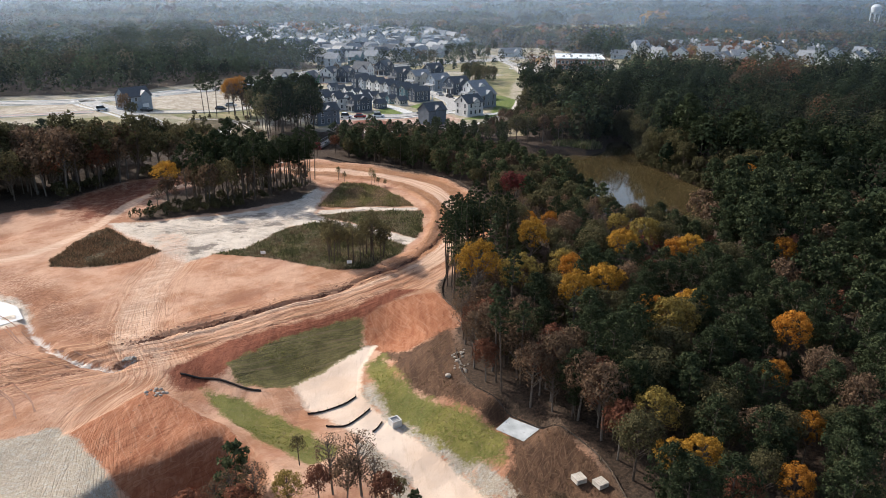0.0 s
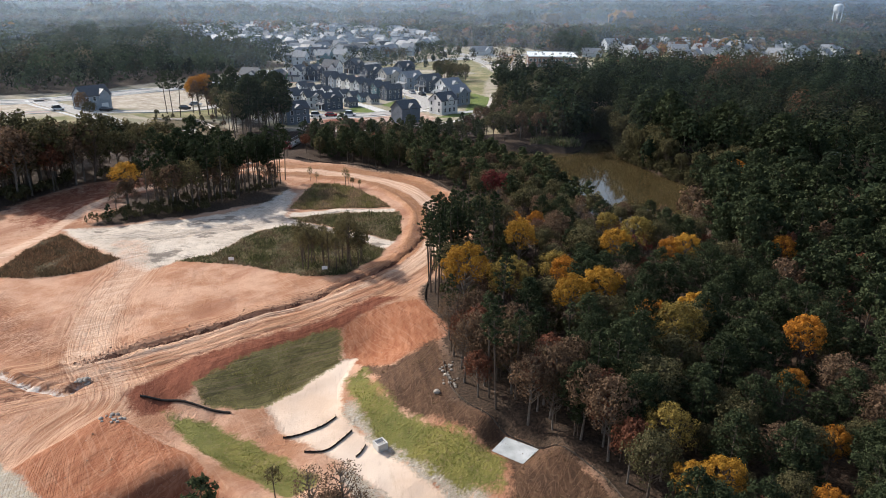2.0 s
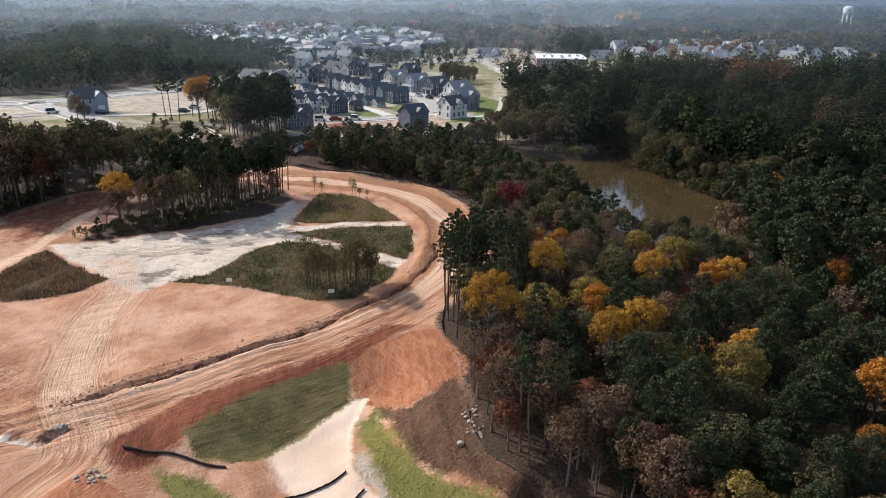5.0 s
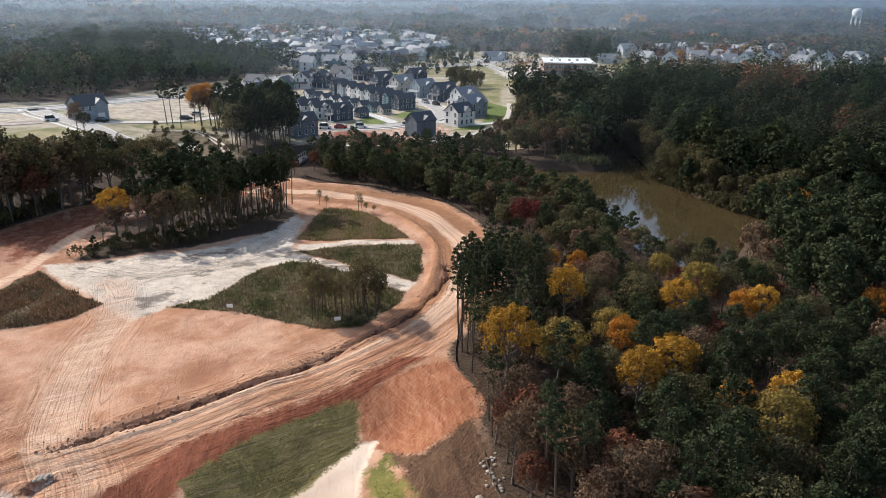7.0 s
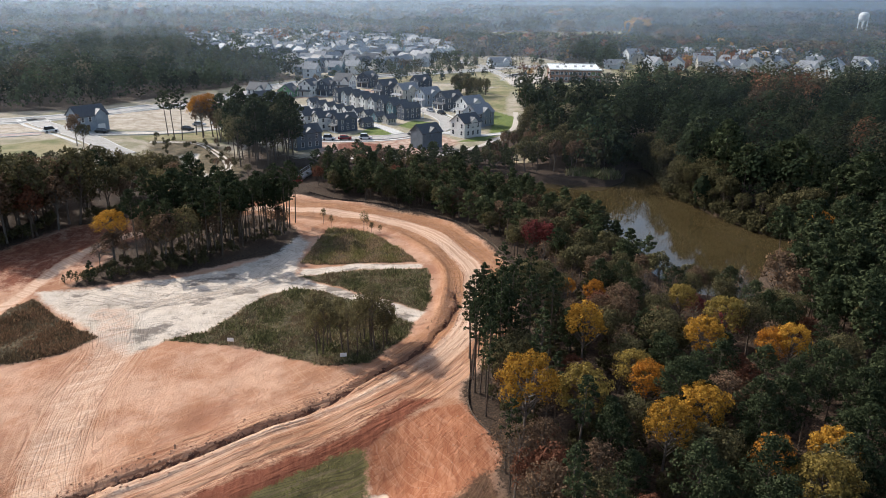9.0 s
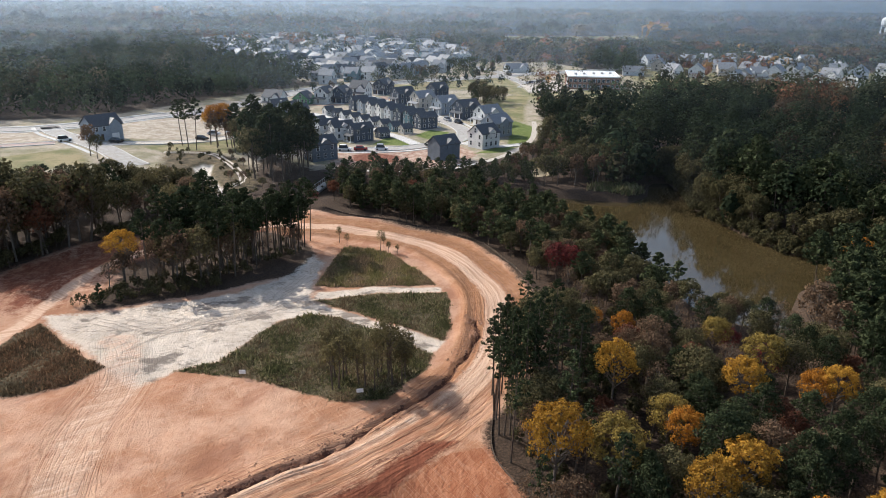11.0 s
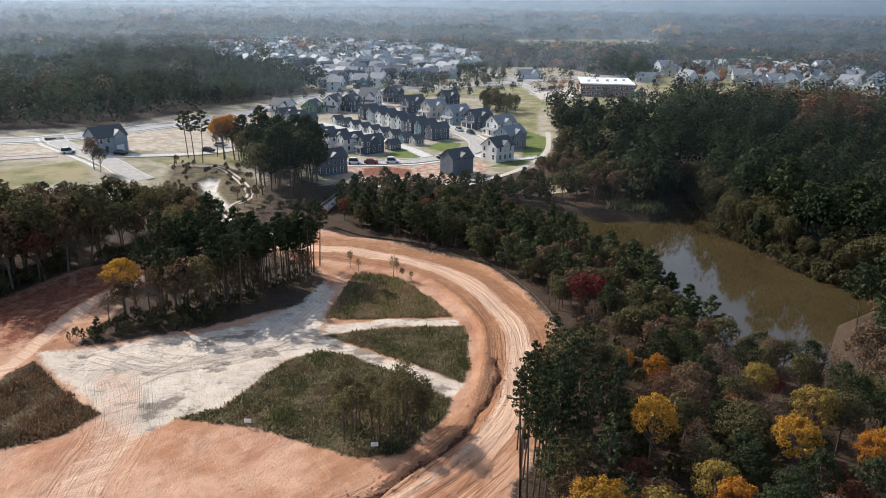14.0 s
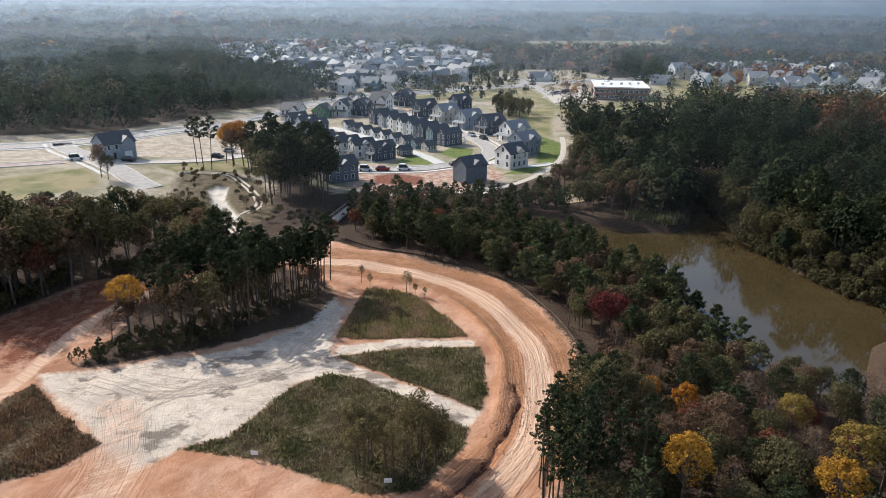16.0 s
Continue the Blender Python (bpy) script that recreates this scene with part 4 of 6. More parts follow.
for x, y in scatter([(13.6, 106), (13.4, 92.5), (18, 87), (23.5, 81.5), (27, 73), (31, 73), (28, 82), (22.5, 89), (18.5, 95), (18, 106)], 2.7):
    u = rng.uniform()
    if free(x, y, 1.8):
        plant("brown" if u < 0.42 else "bare" if u < 0.74 else "rust" if u < 0.86 else "slim_pine", x, y, rng.uniform(0.7, 1.0))
# young pines between the road bend and the pond
for x, y in scatter(STRIP, 3.0):
    u = rng.uniform()
    if free(x, y, 2.2):
        share = 0.66 if y > 186 else 0.34
        key = "young_pine" if u < share else "olive" if u < 0.8 else "brown" if u < 0.95 else "bare"
        plant(key, x, y, rng.uniform(0.72, 1.2) if key == "young_pine" else rng.uniform(0.5, 0.72))
for x, y, g in ((45.5, 185, 1.15), (47, 178, 1.2), (48.5, 172, 1.15), (46.5, 187, 1.1), (43.5, 191.5, 1.15), (48.8, 165, 1.1), (50, 158.5, 1.1), (40, 199, 1.1), (45, 175, 1.15), (38.5, 207, 1.05)):
    plant("young_pine", x, y, g)
plant("slim_pine", 26.8, 172.5, 0.86)
for x, y in scatter([(29, 62), (27, 76), (20, 90), (24, 97), (60, 97), (84, 62)], 3.9):
    if free(x, y, 2.4):
        plant("pine" if rng.uniform() < 0.6 else "olive", x, y, rng.uniform(0.45, 0.66))
for x, y in scatter([(15.5, 96), (16, 112), (14.5, 119), (15.5, 129), (19, 140), (27, 158), (44, 155), (48, 120), (40, 92), (24, 86)], 3.3):
    plant("shrub", x, y, rng.uniform(0.7, 1.3))
# the stand of slim pines at the bend of the road
for k in range(20):
    plant("slim_pine", 13.2 + (k % 5) * 1.5 + rng.uniform(-0.5, 0.5), 121 + (k // 5) * 3.1 + rng.uniform(-1, 1) + (k % 5) * 0.8, 0.9)
# the dark wood behind the red track
for x, y in scatter([(-56, 199), (-48, 203), (-38, 209), (-36, 214), (-46, 222), (-58, 224), (-80, 228), (-112, 232), (-112, 192), (-76, 186), (-66, 197)], 5.0) + scatter([(-78, 176), (-68, 193), (-74, 192), (-112, 196), (-112, 156), (-88, 160)], 5.0):
    u = rng.uniform()
    if free(x, y, 2.2):
        key = "pine" if u < 0.12 else "olive" if u < 0.56 else "brown" if u < 0.8 else "dry" if u < 0.92 else "bare"
        plant(key, x, y, rng.uniform(0.75, 0.95) if key == "pine" else rng.uniform(0.85, 1.2))
for x, y in scatter([(-60, 196.5), (-50, 200.5), (-38, 207.5), (-38, 211), (-50, 205), (-62, 201)], 2.2) + scatter([(-72, 178), (-63, 194), (-66, 197), (-76, 182)], 2.2):
    plant("shrub", x, y, rng.uniform(0.8, 1.5))
for x, y, g in ((-51.5, 220, 1.2), (-47.5, 222, 1.05), (-55, 222, 1.15), (-45.5, 218, 0.95)):
    plant("dry", x, y, g)
for x, y in scatter([(-98, 182), (-84, 180), (-73, 180.5), (-63, 191), (-60, 197), (-67, 203), (-80, 197), (-98, 194)], 3.4):
    u = rng.uniform()
    if free(x, y, 1.8):
        plant("olive" if u < 0.5 else "brown" if u < 0.85 else "rust", x, y, rng.uniform(1.3, 1.6))
for x, y in scatter([(-40, 169.5), (-28, 173), (-20, 181.5), (-16, 190), (-18, 196), (-26, 193), (-36, 186), (-43, 178)], 2.0):
    if rng.uniform() < 0.75:
        plant("shrub" if rng.uniform() < 0.8 else "bare", x, y, rng.uniform(0.45, 0.95) if rng.uniform() < 0.9 else 0.5)
# the stand between the sand and the red track
for x, y in scatter([(-42, 170), (-34, 170.5), (-27, 174.5), (-23, 181), (-27, 190), (-34, 191), (-42, 184)], 3.0):
    u = rng.uniform()
    key = "slim_pine" if u < 0.4 else "pine" if u < 0.5 else "dry" if u < 0.72 else "brown"
    plant(key, x, y, rng.uniform(0.95, 1.15) if "pine" in key else rng.uniform(0.85, 1.15))
for x, y in scatter([(-50, 165), (-43, 166.5), (-43, 178), (-48, 177)], 3.4):
    plant("bare" if rng.uniform() < 0.6 else "brown", x, y, rng.uniform(0.55, 0.85))
# the row of bare-stemmed pines before the curve
for k in range(46):
    t = k / 45
    plant("slim_pine", -31 + 15.5 * t + rng.uniform(-1.8, 1.8), 181 + 12 * t + rng.uniform(-4.0, 4.0), rng.uniform(0.78, 1.06))
# trees by the bridge, the tall clump before the houses, and trees behind the house row
for x, y in scatter([(-38, 252), (-30, 245), (-22, 245), (-18, 254), (-20, 270), (-25, 277), (-37, 280), (-40, 264)], 4.4):
    u = rng.uniform()
    plant("pine" if u < 0.66 else "olive", x, y, rng.uniform(1.15, 1.5) if u < 0.66 else rng.uniform(1.2, 1.6))
for x, y in scatter([(-52, 292), (-42, 280), (-36, 282), (-34, 296), (-42, 308), (-50, 304)], 4.6):
    u = rng.uniform()
    plant("pine" if u < 0.5 else "olive" if u < 0.8 else "brown", x, y, rng.uniform(0.9, 1.2))
for x, y in scatter([(-62, 296), (-52, 291), (-46, 296), (-48, 304), (-58, 304)], 4.2):
    if free(x, y, 2.0):
        plant("bare" if rng.uniform() < 0.5 else "brown", x, y, 1.2)
for x, y in ((-64, 293), (-67, 297), (-61, 291)):
    plant("slim_pine", x, y, 1.2)
for x, y in scatter([(56, 262), (66, 242), (78, 250), (96, 340), (78, 352), (60, 310)], 5.5):
    plant("pine" if rng.uniform() < 0.55 else "olive", x, y, 1.1)
for x, y in scatter([(43, 416), (57, 436), (66, 407), (52, 390)], 4.5):
    plant("young_pine" if rng.uniform() < 0.6 else "olive", x, y, 0.9)
# the far bank of the creek
for x, y in scatter([(-14, 243), (-4, 247), (6, 241), (20, 236.5), (32, 233), (42, 238), (44, 248), (30, 254), (8, 258), (-12, 259)], 3.1):
    u = rng.uniform()
    plant("young_pine" if u < 0.62 else "olive" if u < 0.82 else "brown" if u < 0.92 else "shrub", x, y, rng.uniform(0.6, 0.95) if u < 0.62 else rng.uniform(0.4, 0.58))
for x, y in scatter([(43, 238), (54, 237), (66, 238), (73, 241), (80, 254), (74, 270), (68, 296), (60, 292), (57, 270), (52, 252)], 3.8):
    u = rng.uniform()
    plant("young_pine" if u < 0.45 else "olive" if u < 0.8 else "brown" if u < 0.9 else "shrub", x, y, rng.uniform(1.0, 1.5) if u < 0.45 else rng.uniform(0.8, 1.05))
for x, y, g in ((62, 264, 1.1), (66, 268, 1.15), (69, 280, 1.2), (64, 276, 1.0), (72, 262, 1.1)):
    plant("pine", x, y, g)
POOL = [(44, 249.5), (50.5, 251.5), (53.5, 262), (52, 265.5), (47.5, 264)]
for x, y in scatter([(38, 251), (46, 245), (54, 250), (60, 266), (65, 288), (69, 306), (62, 312), (57, 296), (50, 280), (43, 268), (37, 260)], 3.3, [POOL], -1.2):
    u = rng.uniform()
    plant("young_pine" if u < 0.4 else "olive" if u < 0.7 else "brown" if u < 0.85 else "shrub", x, y, rng.uniform(0.6, 1.0) if u < 0.4 else rng.uniform(0.45, 0.8))
# brush and overhanging trees along the water across the pond
for x, y in smooth([(79, 251), (83, 252), (86, 249), (85, 236), (82, 221), (84, 202), (88, 187), (97, 180), (106, 172)], 40):
    for _ in range(2):
        off = rng.uniform(-1.2, 3.0)
        u = rng.uniform()
        plant("shrub" if u < 0.75 or off < 0.6 else "olive", x + off, y + rng.uniform(-0.8, 0.8), rng.uniform(0.7, 1.3) if u < 0.75 or off < 0.6 else rng.uniform(0.6, 0.95))
SHORE = [(88, 248), (88, 236), (85.5, 221), (87, 203), (91, 189), (99, 181), (108, 172), (118, 176), (104, 190), (97, 206), (96, 222), (98, 240), (96, 256)]
for x, y in scatter(SHORE, 4.6):
    plant("pine" if rng.uniform() < 0.7 else "olive", x, y, rng.uniform(1.0, 1.35))
for x, y in scatter([(-38, 232), (-14, 236), (-18, 246), (-32, 242)], 3.2) + scatter(MARSH, 4.6, [PIT], -1.5):
    u = rng.uniform()
    plant("shrub" if u < 0.8 else "olive" if u < 0.9 else "brown", x, y, rng.uniform(0.5, 0.9) if u < 0.8 else 0.4)
# thicket, shrubs, trees close under the start of the path
for x, y in scatter([(-9, 131.5), (1, 132.5), (4.5, 138), (-2, 141), (-10, 138)], 2.1):
    plant("stem", x, y)
for x, y, g in ((-9.2, 193.8, 1.2), (1.1, 187, 1.0), (-0.6, 188.2, 1.2), (2.8, 185.5, 0.9), (0.2, 189.5, 0.9), (-7.5, 191, 0.7)):
    plant("stem", x, y, g * 0.48)
for x, y, g in ((-47.3, 163.5, 1.0), (-51.6, 163, 0.5), (-49.5, 163.2, 0.6), (-44.5, 164.5, 0.6)):
    plant("evergreen", x, y, g)
for x, y in scatter([(-52, 162), (-44, 164), (-34, 166.5), (-28, 170), (-30, 174), (-46, 172)], 1.8):
    plant("shrub", x, y, 0.75)
for key, x, y, g in (("bare", -12.5, 73, 0.8), ("bare", -14.5, 73.5, 0.75), ("bare", -10, 71.5, 0.8), ("rust", -11.2, 70, 0.8), ("yellow", -6.3, 67.5, 0.55), ("bare", -2.6, 71.5, 0.72), ("bare", 0.2, 71.8, 0.78), ("bare", 1.6, 70.8, 0.7), ("brown", -1.2, 70, 0.62), ("rust", -3.8, 70, 0.55), ("rust", 2.6, 68.5, 0.62), ("young_pine", 5.4, 68, 0.62),
                     ("young_pine", 8.9, 66.6, 0.55), ("brown", 15, 65.5, 0.6), ("bare", 12, 65, 0.55), ("brown", 18, 64.5, 0.6), ("rust", -16, 70, 0.9), ("young_pine", -12.6, 74.4, 1.15), ("stem", -6.5, 77, 0.6), ("stem", 4, 71, 0.7), ("shrub", 10.5, 66, 1.0), ("shrub", 20, 66, 1.0)):
    plant(key, x, y, g)


# the rest of the wood at its far edges, joined
for (name, material), copies in JOINED.items():
    verts, faces, start = [], [], 0
    for data, m in copies:
        co = np.empty(len(data.vertices) * 3)
        data.vertices.foreach_get("co", co)
        a = np.array(m)
        verts.append(co.reshape(-1, 3) @ a[:3, :3].T + a[:3, 3])
        faces += [[start + v for v in f.vertices] for f in data.polygons]
        start += len(data.vertices)
    ob = raw("wood_" + name + "s", np.concatenate(verts).tolist(), faces, bpy.data.materials[material])
    tagged(ob, "trees and undergrowth at the far edges of the wood" if name == "crown" else "bare stems at the far edges of the wood", "woods", kind="stuff")

# ---- woods farther off: canopies joined ----
m = Nodes("far_leaves", 0.8)
m.bsdf.inputs["Specular IOR Level"].default_value = 0.05
a_ = m.tree.nodes.new("ShaderNodeAttribute")
a_.attribute_name = "tint"
m.color(a_.outputs["Color"])
t_ = m.node("ShaderNodeBsdfTranslucent", Color=a_.outputs["Color"])
x_ = m.tree.nodes.new("ShaderNodeMixShader")
x_.inputs[0].default_value = 0.35
m.tree.links.new(m.bsdf.outputs[0], x_.inputs[1])
m.tree.links.new(t_.outputs[0], x_.inputs[2])
m.tree.links.new(x_.outputs[0], m.tree.nodes["Material Output"].inputs[0])
FAR_LEAVES = m.mat
TINTS = np.array([(0.032, 0.045, 0.022), (0.045, 0.055, 0.027), (0.06, 0.062, 0.032), (0.085, 0.072, 0.042), (0.12, 0.085, 0.052), (0.17, 0.08, 0.045), (0.25, 0.14, 0.05)])


RUSTY = [[(141, 304), (240, 442), (264, 430), (177, 304)], [(208, 525), (235, 500), (225, 490), (205, 510)], [(-112, 440), (-104, 452), (-88, 446), (-95, 438)]]


def far_woods(name, spots, high, wide, count, size, label, seed, shift=0.0, eastern_shade=1.0):
    r = np.random.default_rng(seed)
    p = np.array(spots)
    n = len(p)
    z = height(p[:, 0], p[:, 1])
    s = 0.62 + 0.85 * r.uniform(0, 1, n) ** 1.3
    d = r.normal(size=(n, count, 3))
    d[..., 2] = np.where(r.uniform(size=(n, count)) < 0.55, np.abs(d[..., 2]), d[..., 2])
    d /= np.linalg.norm(d, axis=2, keepdims=True)
    knobs = r.normal(size=(n, 9, 3))
    knobs /= np.linalg.norm(knobs, axis=2, keepdims=True)
    bulge = np.einsum("nck,njk->ncj", d, knobs).max(2)
    d *= (0.55 + 0.5 * bulge ** 3)[..., None] * r.uniform(0.8, 1.0, (n, count, 1))
    c = np.empty((n, count, 3))
    slim = r.uniform(0.75, 1.2, n)[:, None]
    c[..., 0] = p[:, None, 0] + d[..., 0] * wide * slim * s[:, None]
    c[..., 1] = p[:, None, 1] + d[..., 1] * wide * slim * s[:, None]
    c[..., 2] = z[:, None] + high * s[:, None] * (0.5 + 0.5 * d[..., 2])
    v = cards(r, c.reshape(-1, 3), size, 0.0, (d * (1, 1, 0.9) + (0, 0, 0.12)).reshape(-1, 3), 0.42)
    ob = quads(name, v, FAR_LEAVES, None, 3)
    grove = waves(p[:, 0], p[:, 1], 120, 12) + r.normal(0, 0.5, n) + shift
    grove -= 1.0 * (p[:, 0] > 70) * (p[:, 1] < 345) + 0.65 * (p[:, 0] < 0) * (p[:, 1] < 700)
    for grove_of_rust in RUSTY:
        grove = np.where(inside(p[:, 0], p[:, 1], grove_of_rust) > 0, r.normal(0.7, 0.5, n), grove)
    grove = np.where(inside(p[:, 0], p[:, 1], GROVE) > 0, -0.4 + 0.3 * r.normal(size=n), grove)
    pick = np.digitize(grove, [-0.35, 0.0, 0.35, 0.75, 1.1, 1.6])
    col = np.ones((n, count, 3, 4), np.float32)
    # eastern wood's leaf colour darkened, in place of the shade within dense crowns
    shade = np.where((p[:, 0] > 70) & (p[:, 1] < 345), eastern_shade, 1.0)[:, None, None, None]
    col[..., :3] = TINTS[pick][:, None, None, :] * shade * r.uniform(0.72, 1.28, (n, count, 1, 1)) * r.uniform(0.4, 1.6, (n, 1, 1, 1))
    at = ob.data.attributes.new("tint", "FLOAT_COLOR", "POINT")
    at.data.foreach_set("color", col.ravel())
    return tagged(ob, label, "woods", kind="stuff")


OFFICE_LAND = [(78, 400), (82, 470), (130, 540), (190, 540), (180, 450), (130, 425)]
BESIDE_TOWN = [(-150, 222), (60, 222), (64, 268), (74, 330), (40, 330), (-150, 264)]
OPEN = [TOWN, BESIDE_TOWN, POND, SITE, WOOD_EAST, WOOD_WEST, FIELDS, HOMES_FAR, HOMES_EAST, OFFICE_LAND, OFFICE_FRONT, EAST_OPEN, GROVE, THIN, [(-230, 305), (-230, 328), (-130, 336), (-130, 315)]]
near_spots = scatter([(-240, 225), (240, 225), (340, 420), (-340, 420)], 7.0, OPEN)
ACROSS = [(86, 150), (112, 140), (215, 140), (225, 330), (104, 340), (80, 256)]
across_spots = scatter(ACROSS, 6.4, [POND, WOOD_EAST, TOWN], -3.0)
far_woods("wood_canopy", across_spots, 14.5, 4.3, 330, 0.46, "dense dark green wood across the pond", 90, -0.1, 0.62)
OPEN.append(ACROSS)
near_spots = [p for p in near_spots if inside(np.array(p[0]), np.array(p[1]), ACROSS) < 0]
near_spots += scatter([(92, 62), (150, 62), (230, 225), (78, 225)], 5.0, OPEN) + scatter([(-112, 150), (-112, 225), (-210, 225), (-170, 120)], 5.5, OPEN)
near_spots += scatter([(-160, 420), (200, 420), (260, 600), (-200, 600)], 6.5, OPEN)
street_spots = [(x, y) for x, y in scatter(TOWN, 12) if y > 440 and rng.uniform() < 0.3]
street_spots += [p for p in scatter(EAST_OPEN, 13) if rng.uniform() < 0.45]
street_spots += [p for p in scatter(OFFICE_FRONT, 12) if rng.uniform() < 0.3]
street_spots += [p for p in scatter(HOMES_FAR, 15) if p[1] < 620 and rng.uniform() < 0.5]
street_spots += [p for p in scatter(FIELDS, 24) if rng.uniform() < 0.4]
OPEN.append([(-160, 420), (200, 420), (260, 600), (-200, 600)])
mid_spots = scatter([(-420, 420), (420, 420), (850, 1050), (-850, 1050)], 9.5, OPEN)
mid_spots += [p for p in scatter(HOMES_FAR, 15) if p[1] > 620 and rng.uniform() < 0.5] + scatter(HOMES_EAST, 14)
far_woods("wood_canopy", scatter(GROVE, 4.2), 8.5, 2.6, 110, 0.6, "low young pines beside the estate", 95, -0.9)
street_spots += [p for p in scatter(THIN, 9.0) if rng.uniform() < 0.7]
far_woods("wood_canopy", street_spots, 7, 2.9, 150, 0.5, "small trees among the houses and lots", 94, 0.2)
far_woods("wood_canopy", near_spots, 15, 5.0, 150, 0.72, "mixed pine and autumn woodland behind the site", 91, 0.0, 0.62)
far_woods("wood_canopy", mid_spots, 12, 6.5, 34, 1.8, "hazy mixed woodland around the houses", 92, 0.1)
far_spots = scatter([(-850, 1050), (850, 1050), (3300, 4700), (-3300, 4700)], 30.0, OPEN)
far_woods("wood_canopy", far_spots, 15, 17, 18, 7.0, "blue distant woodland reaching the horizon", 93, 0.1)


# ---- pond ----
def water_material():
    m = Nodes("pond_water", 0.06)
    m.color(m.mix(m.span(m.noise(0.05, 3), 0.35, 0.65), (0.046, 0.033, 0.014), (0.062, 0.045, 0.02)))
    m.bsdf.inputs["Specular IOR Level"].default_value = 0.5
    m.bump(m.noise(1.5, 3), 0.02, 0.03)
    return m.mat


WATER = water_material()


def sheet(name, outline, z, material):
    bm = bmesh.new()
    bm.faces.new([bm.verts.new((x, y, z)) for x, y in outline])
    return part(name, bm, material)


tagged(sheet("water", [(34, 212), (24, 226), (15, 236), (20, 245), (44, 244), (54, 240), (74, 240), (84, 254), (98, 250), (92, 226), (97, 195), (112, 155), (98, 140), (62, 138), (49, 152), (47, 172), (44, 190), (39, 205)], -2.0, WATER), "still brown pond water", "pond", kind="structure")


tagged(sheet("water", POOL, max(ground_z(x, y) for x, y in POOL) + 0.1, plain("tan_muddy_water", (0.42, 0.33, 0.19), (0.50, 0.40, 0.25), 0.2, 0.2, 0.01)), "tan muddy water of a small basin", "pond", kind="structure")


# ---- upright translucent sheets added to imitate haze in the air ----
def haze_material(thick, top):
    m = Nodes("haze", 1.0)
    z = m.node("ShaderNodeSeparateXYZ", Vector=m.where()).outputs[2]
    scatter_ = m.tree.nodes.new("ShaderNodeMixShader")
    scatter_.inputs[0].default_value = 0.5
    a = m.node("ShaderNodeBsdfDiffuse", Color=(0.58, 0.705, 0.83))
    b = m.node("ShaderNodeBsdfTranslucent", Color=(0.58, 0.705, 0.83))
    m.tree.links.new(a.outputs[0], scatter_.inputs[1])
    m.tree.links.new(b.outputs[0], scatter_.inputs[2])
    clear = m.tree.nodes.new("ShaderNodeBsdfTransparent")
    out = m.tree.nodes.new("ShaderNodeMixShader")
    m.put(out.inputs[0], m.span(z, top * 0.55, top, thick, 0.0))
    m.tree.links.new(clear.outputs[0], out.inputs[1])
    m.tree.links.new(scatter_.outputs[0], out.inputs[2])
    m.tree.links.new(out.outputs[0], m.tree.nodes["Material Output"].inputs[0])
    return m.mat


# the two nearest, thinnest sheets only lift the darks of the middle distance
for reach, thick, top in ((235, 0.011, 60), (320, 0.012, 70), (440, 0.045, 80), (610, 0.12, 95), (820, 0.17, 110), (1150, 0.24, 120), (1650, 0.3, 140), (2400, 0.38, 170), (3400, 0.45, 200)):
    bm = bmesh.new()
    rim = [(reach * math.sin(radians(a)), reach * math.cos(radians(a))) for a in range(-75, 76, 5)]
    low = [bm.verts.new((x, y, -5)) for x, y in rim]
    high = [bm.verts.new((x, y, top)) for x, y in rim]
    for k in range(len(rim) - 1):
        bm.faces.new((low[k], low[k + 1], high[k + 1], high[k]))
    tagged(part("backdrop", bm, haze_material(thick, top)), "thin blue grey sheet standing in for distant haze", "haze", kind="structure")

# ---- streets ----
ASPHALT = plain("dusty_asphalt", (0.34, 0.315, 0.28), (0.44, 0.41, 0.37), 0.6, 0.9)
CONCRETE = plain("concrete", (0.48, 0.46, 0.42), (0.62, 0.60, 0.56), 1.2, 0.85)
GRAVEL = plain("pale_gravel", (0.44, 0.38, 0.31), (0.60, 0.54, 0.46), 1.5, 0.95)


def strip(name, line, a, b, lift, material, label="", category="road", thick=0.25, step_by=4.0):
    """A raised ribbon along a line, from a to b metres to its right."""
    line = smooth(line, 8)
    bm = bmesh.new()
    rows = []
    for k, (x, y) in enumerate(line):
        x0, y0 = line[max(0, k - 1)]
        x1, y1 = line[min(len(line) - 1, k + 1)]
        n = Vector((y1 - y0, -(x1 - x0))).normalized()
        p, q = (x + n.x * a, y + n.y * a), (x + n.x * b, y + n.y * b)
        z = ground_z(x, y) + lift
        rows.append([bm.verts.new((*p, z)), bm.verts.new((*q, z)), bm.verts.new((*q, z - thick)), bm.verts.new((*p, z - thick))])
    for r0, r1 in zip(rows, rows[1:]):
        for k in range(4):
            bm.faces.new((r0[k], r0[(k + 1) % 4], r1[(k + 1) % 4], r1[k]))
    ob = part(name, bm, material)
    return tagged(ob, label or "road surface", category, kind="structure")


def street(line, wide, walk_side=(), surface=None):
    h = wide / 2
    strip("road", line, -h, h, 0.10, surface or ASPHALT, "pale worn asphalt street", "road", 0.5)
    for side in (-1, 1):
        a, b = sorted((side * h, side * (h + 0.4)))
        strip("kerb", line, a, b, 0.22, CONCRETE, "pale concrete kerb along the street", "kerb", 0.6)
    for side in walk_side:
        a, b = sorted((side * (h + 1.6), side * (h + 3.0)))
        strip("pavement", line, a, b, 0.14, CONCRETE, "pale concrete footpath beside the street", "pavement", 0.5)


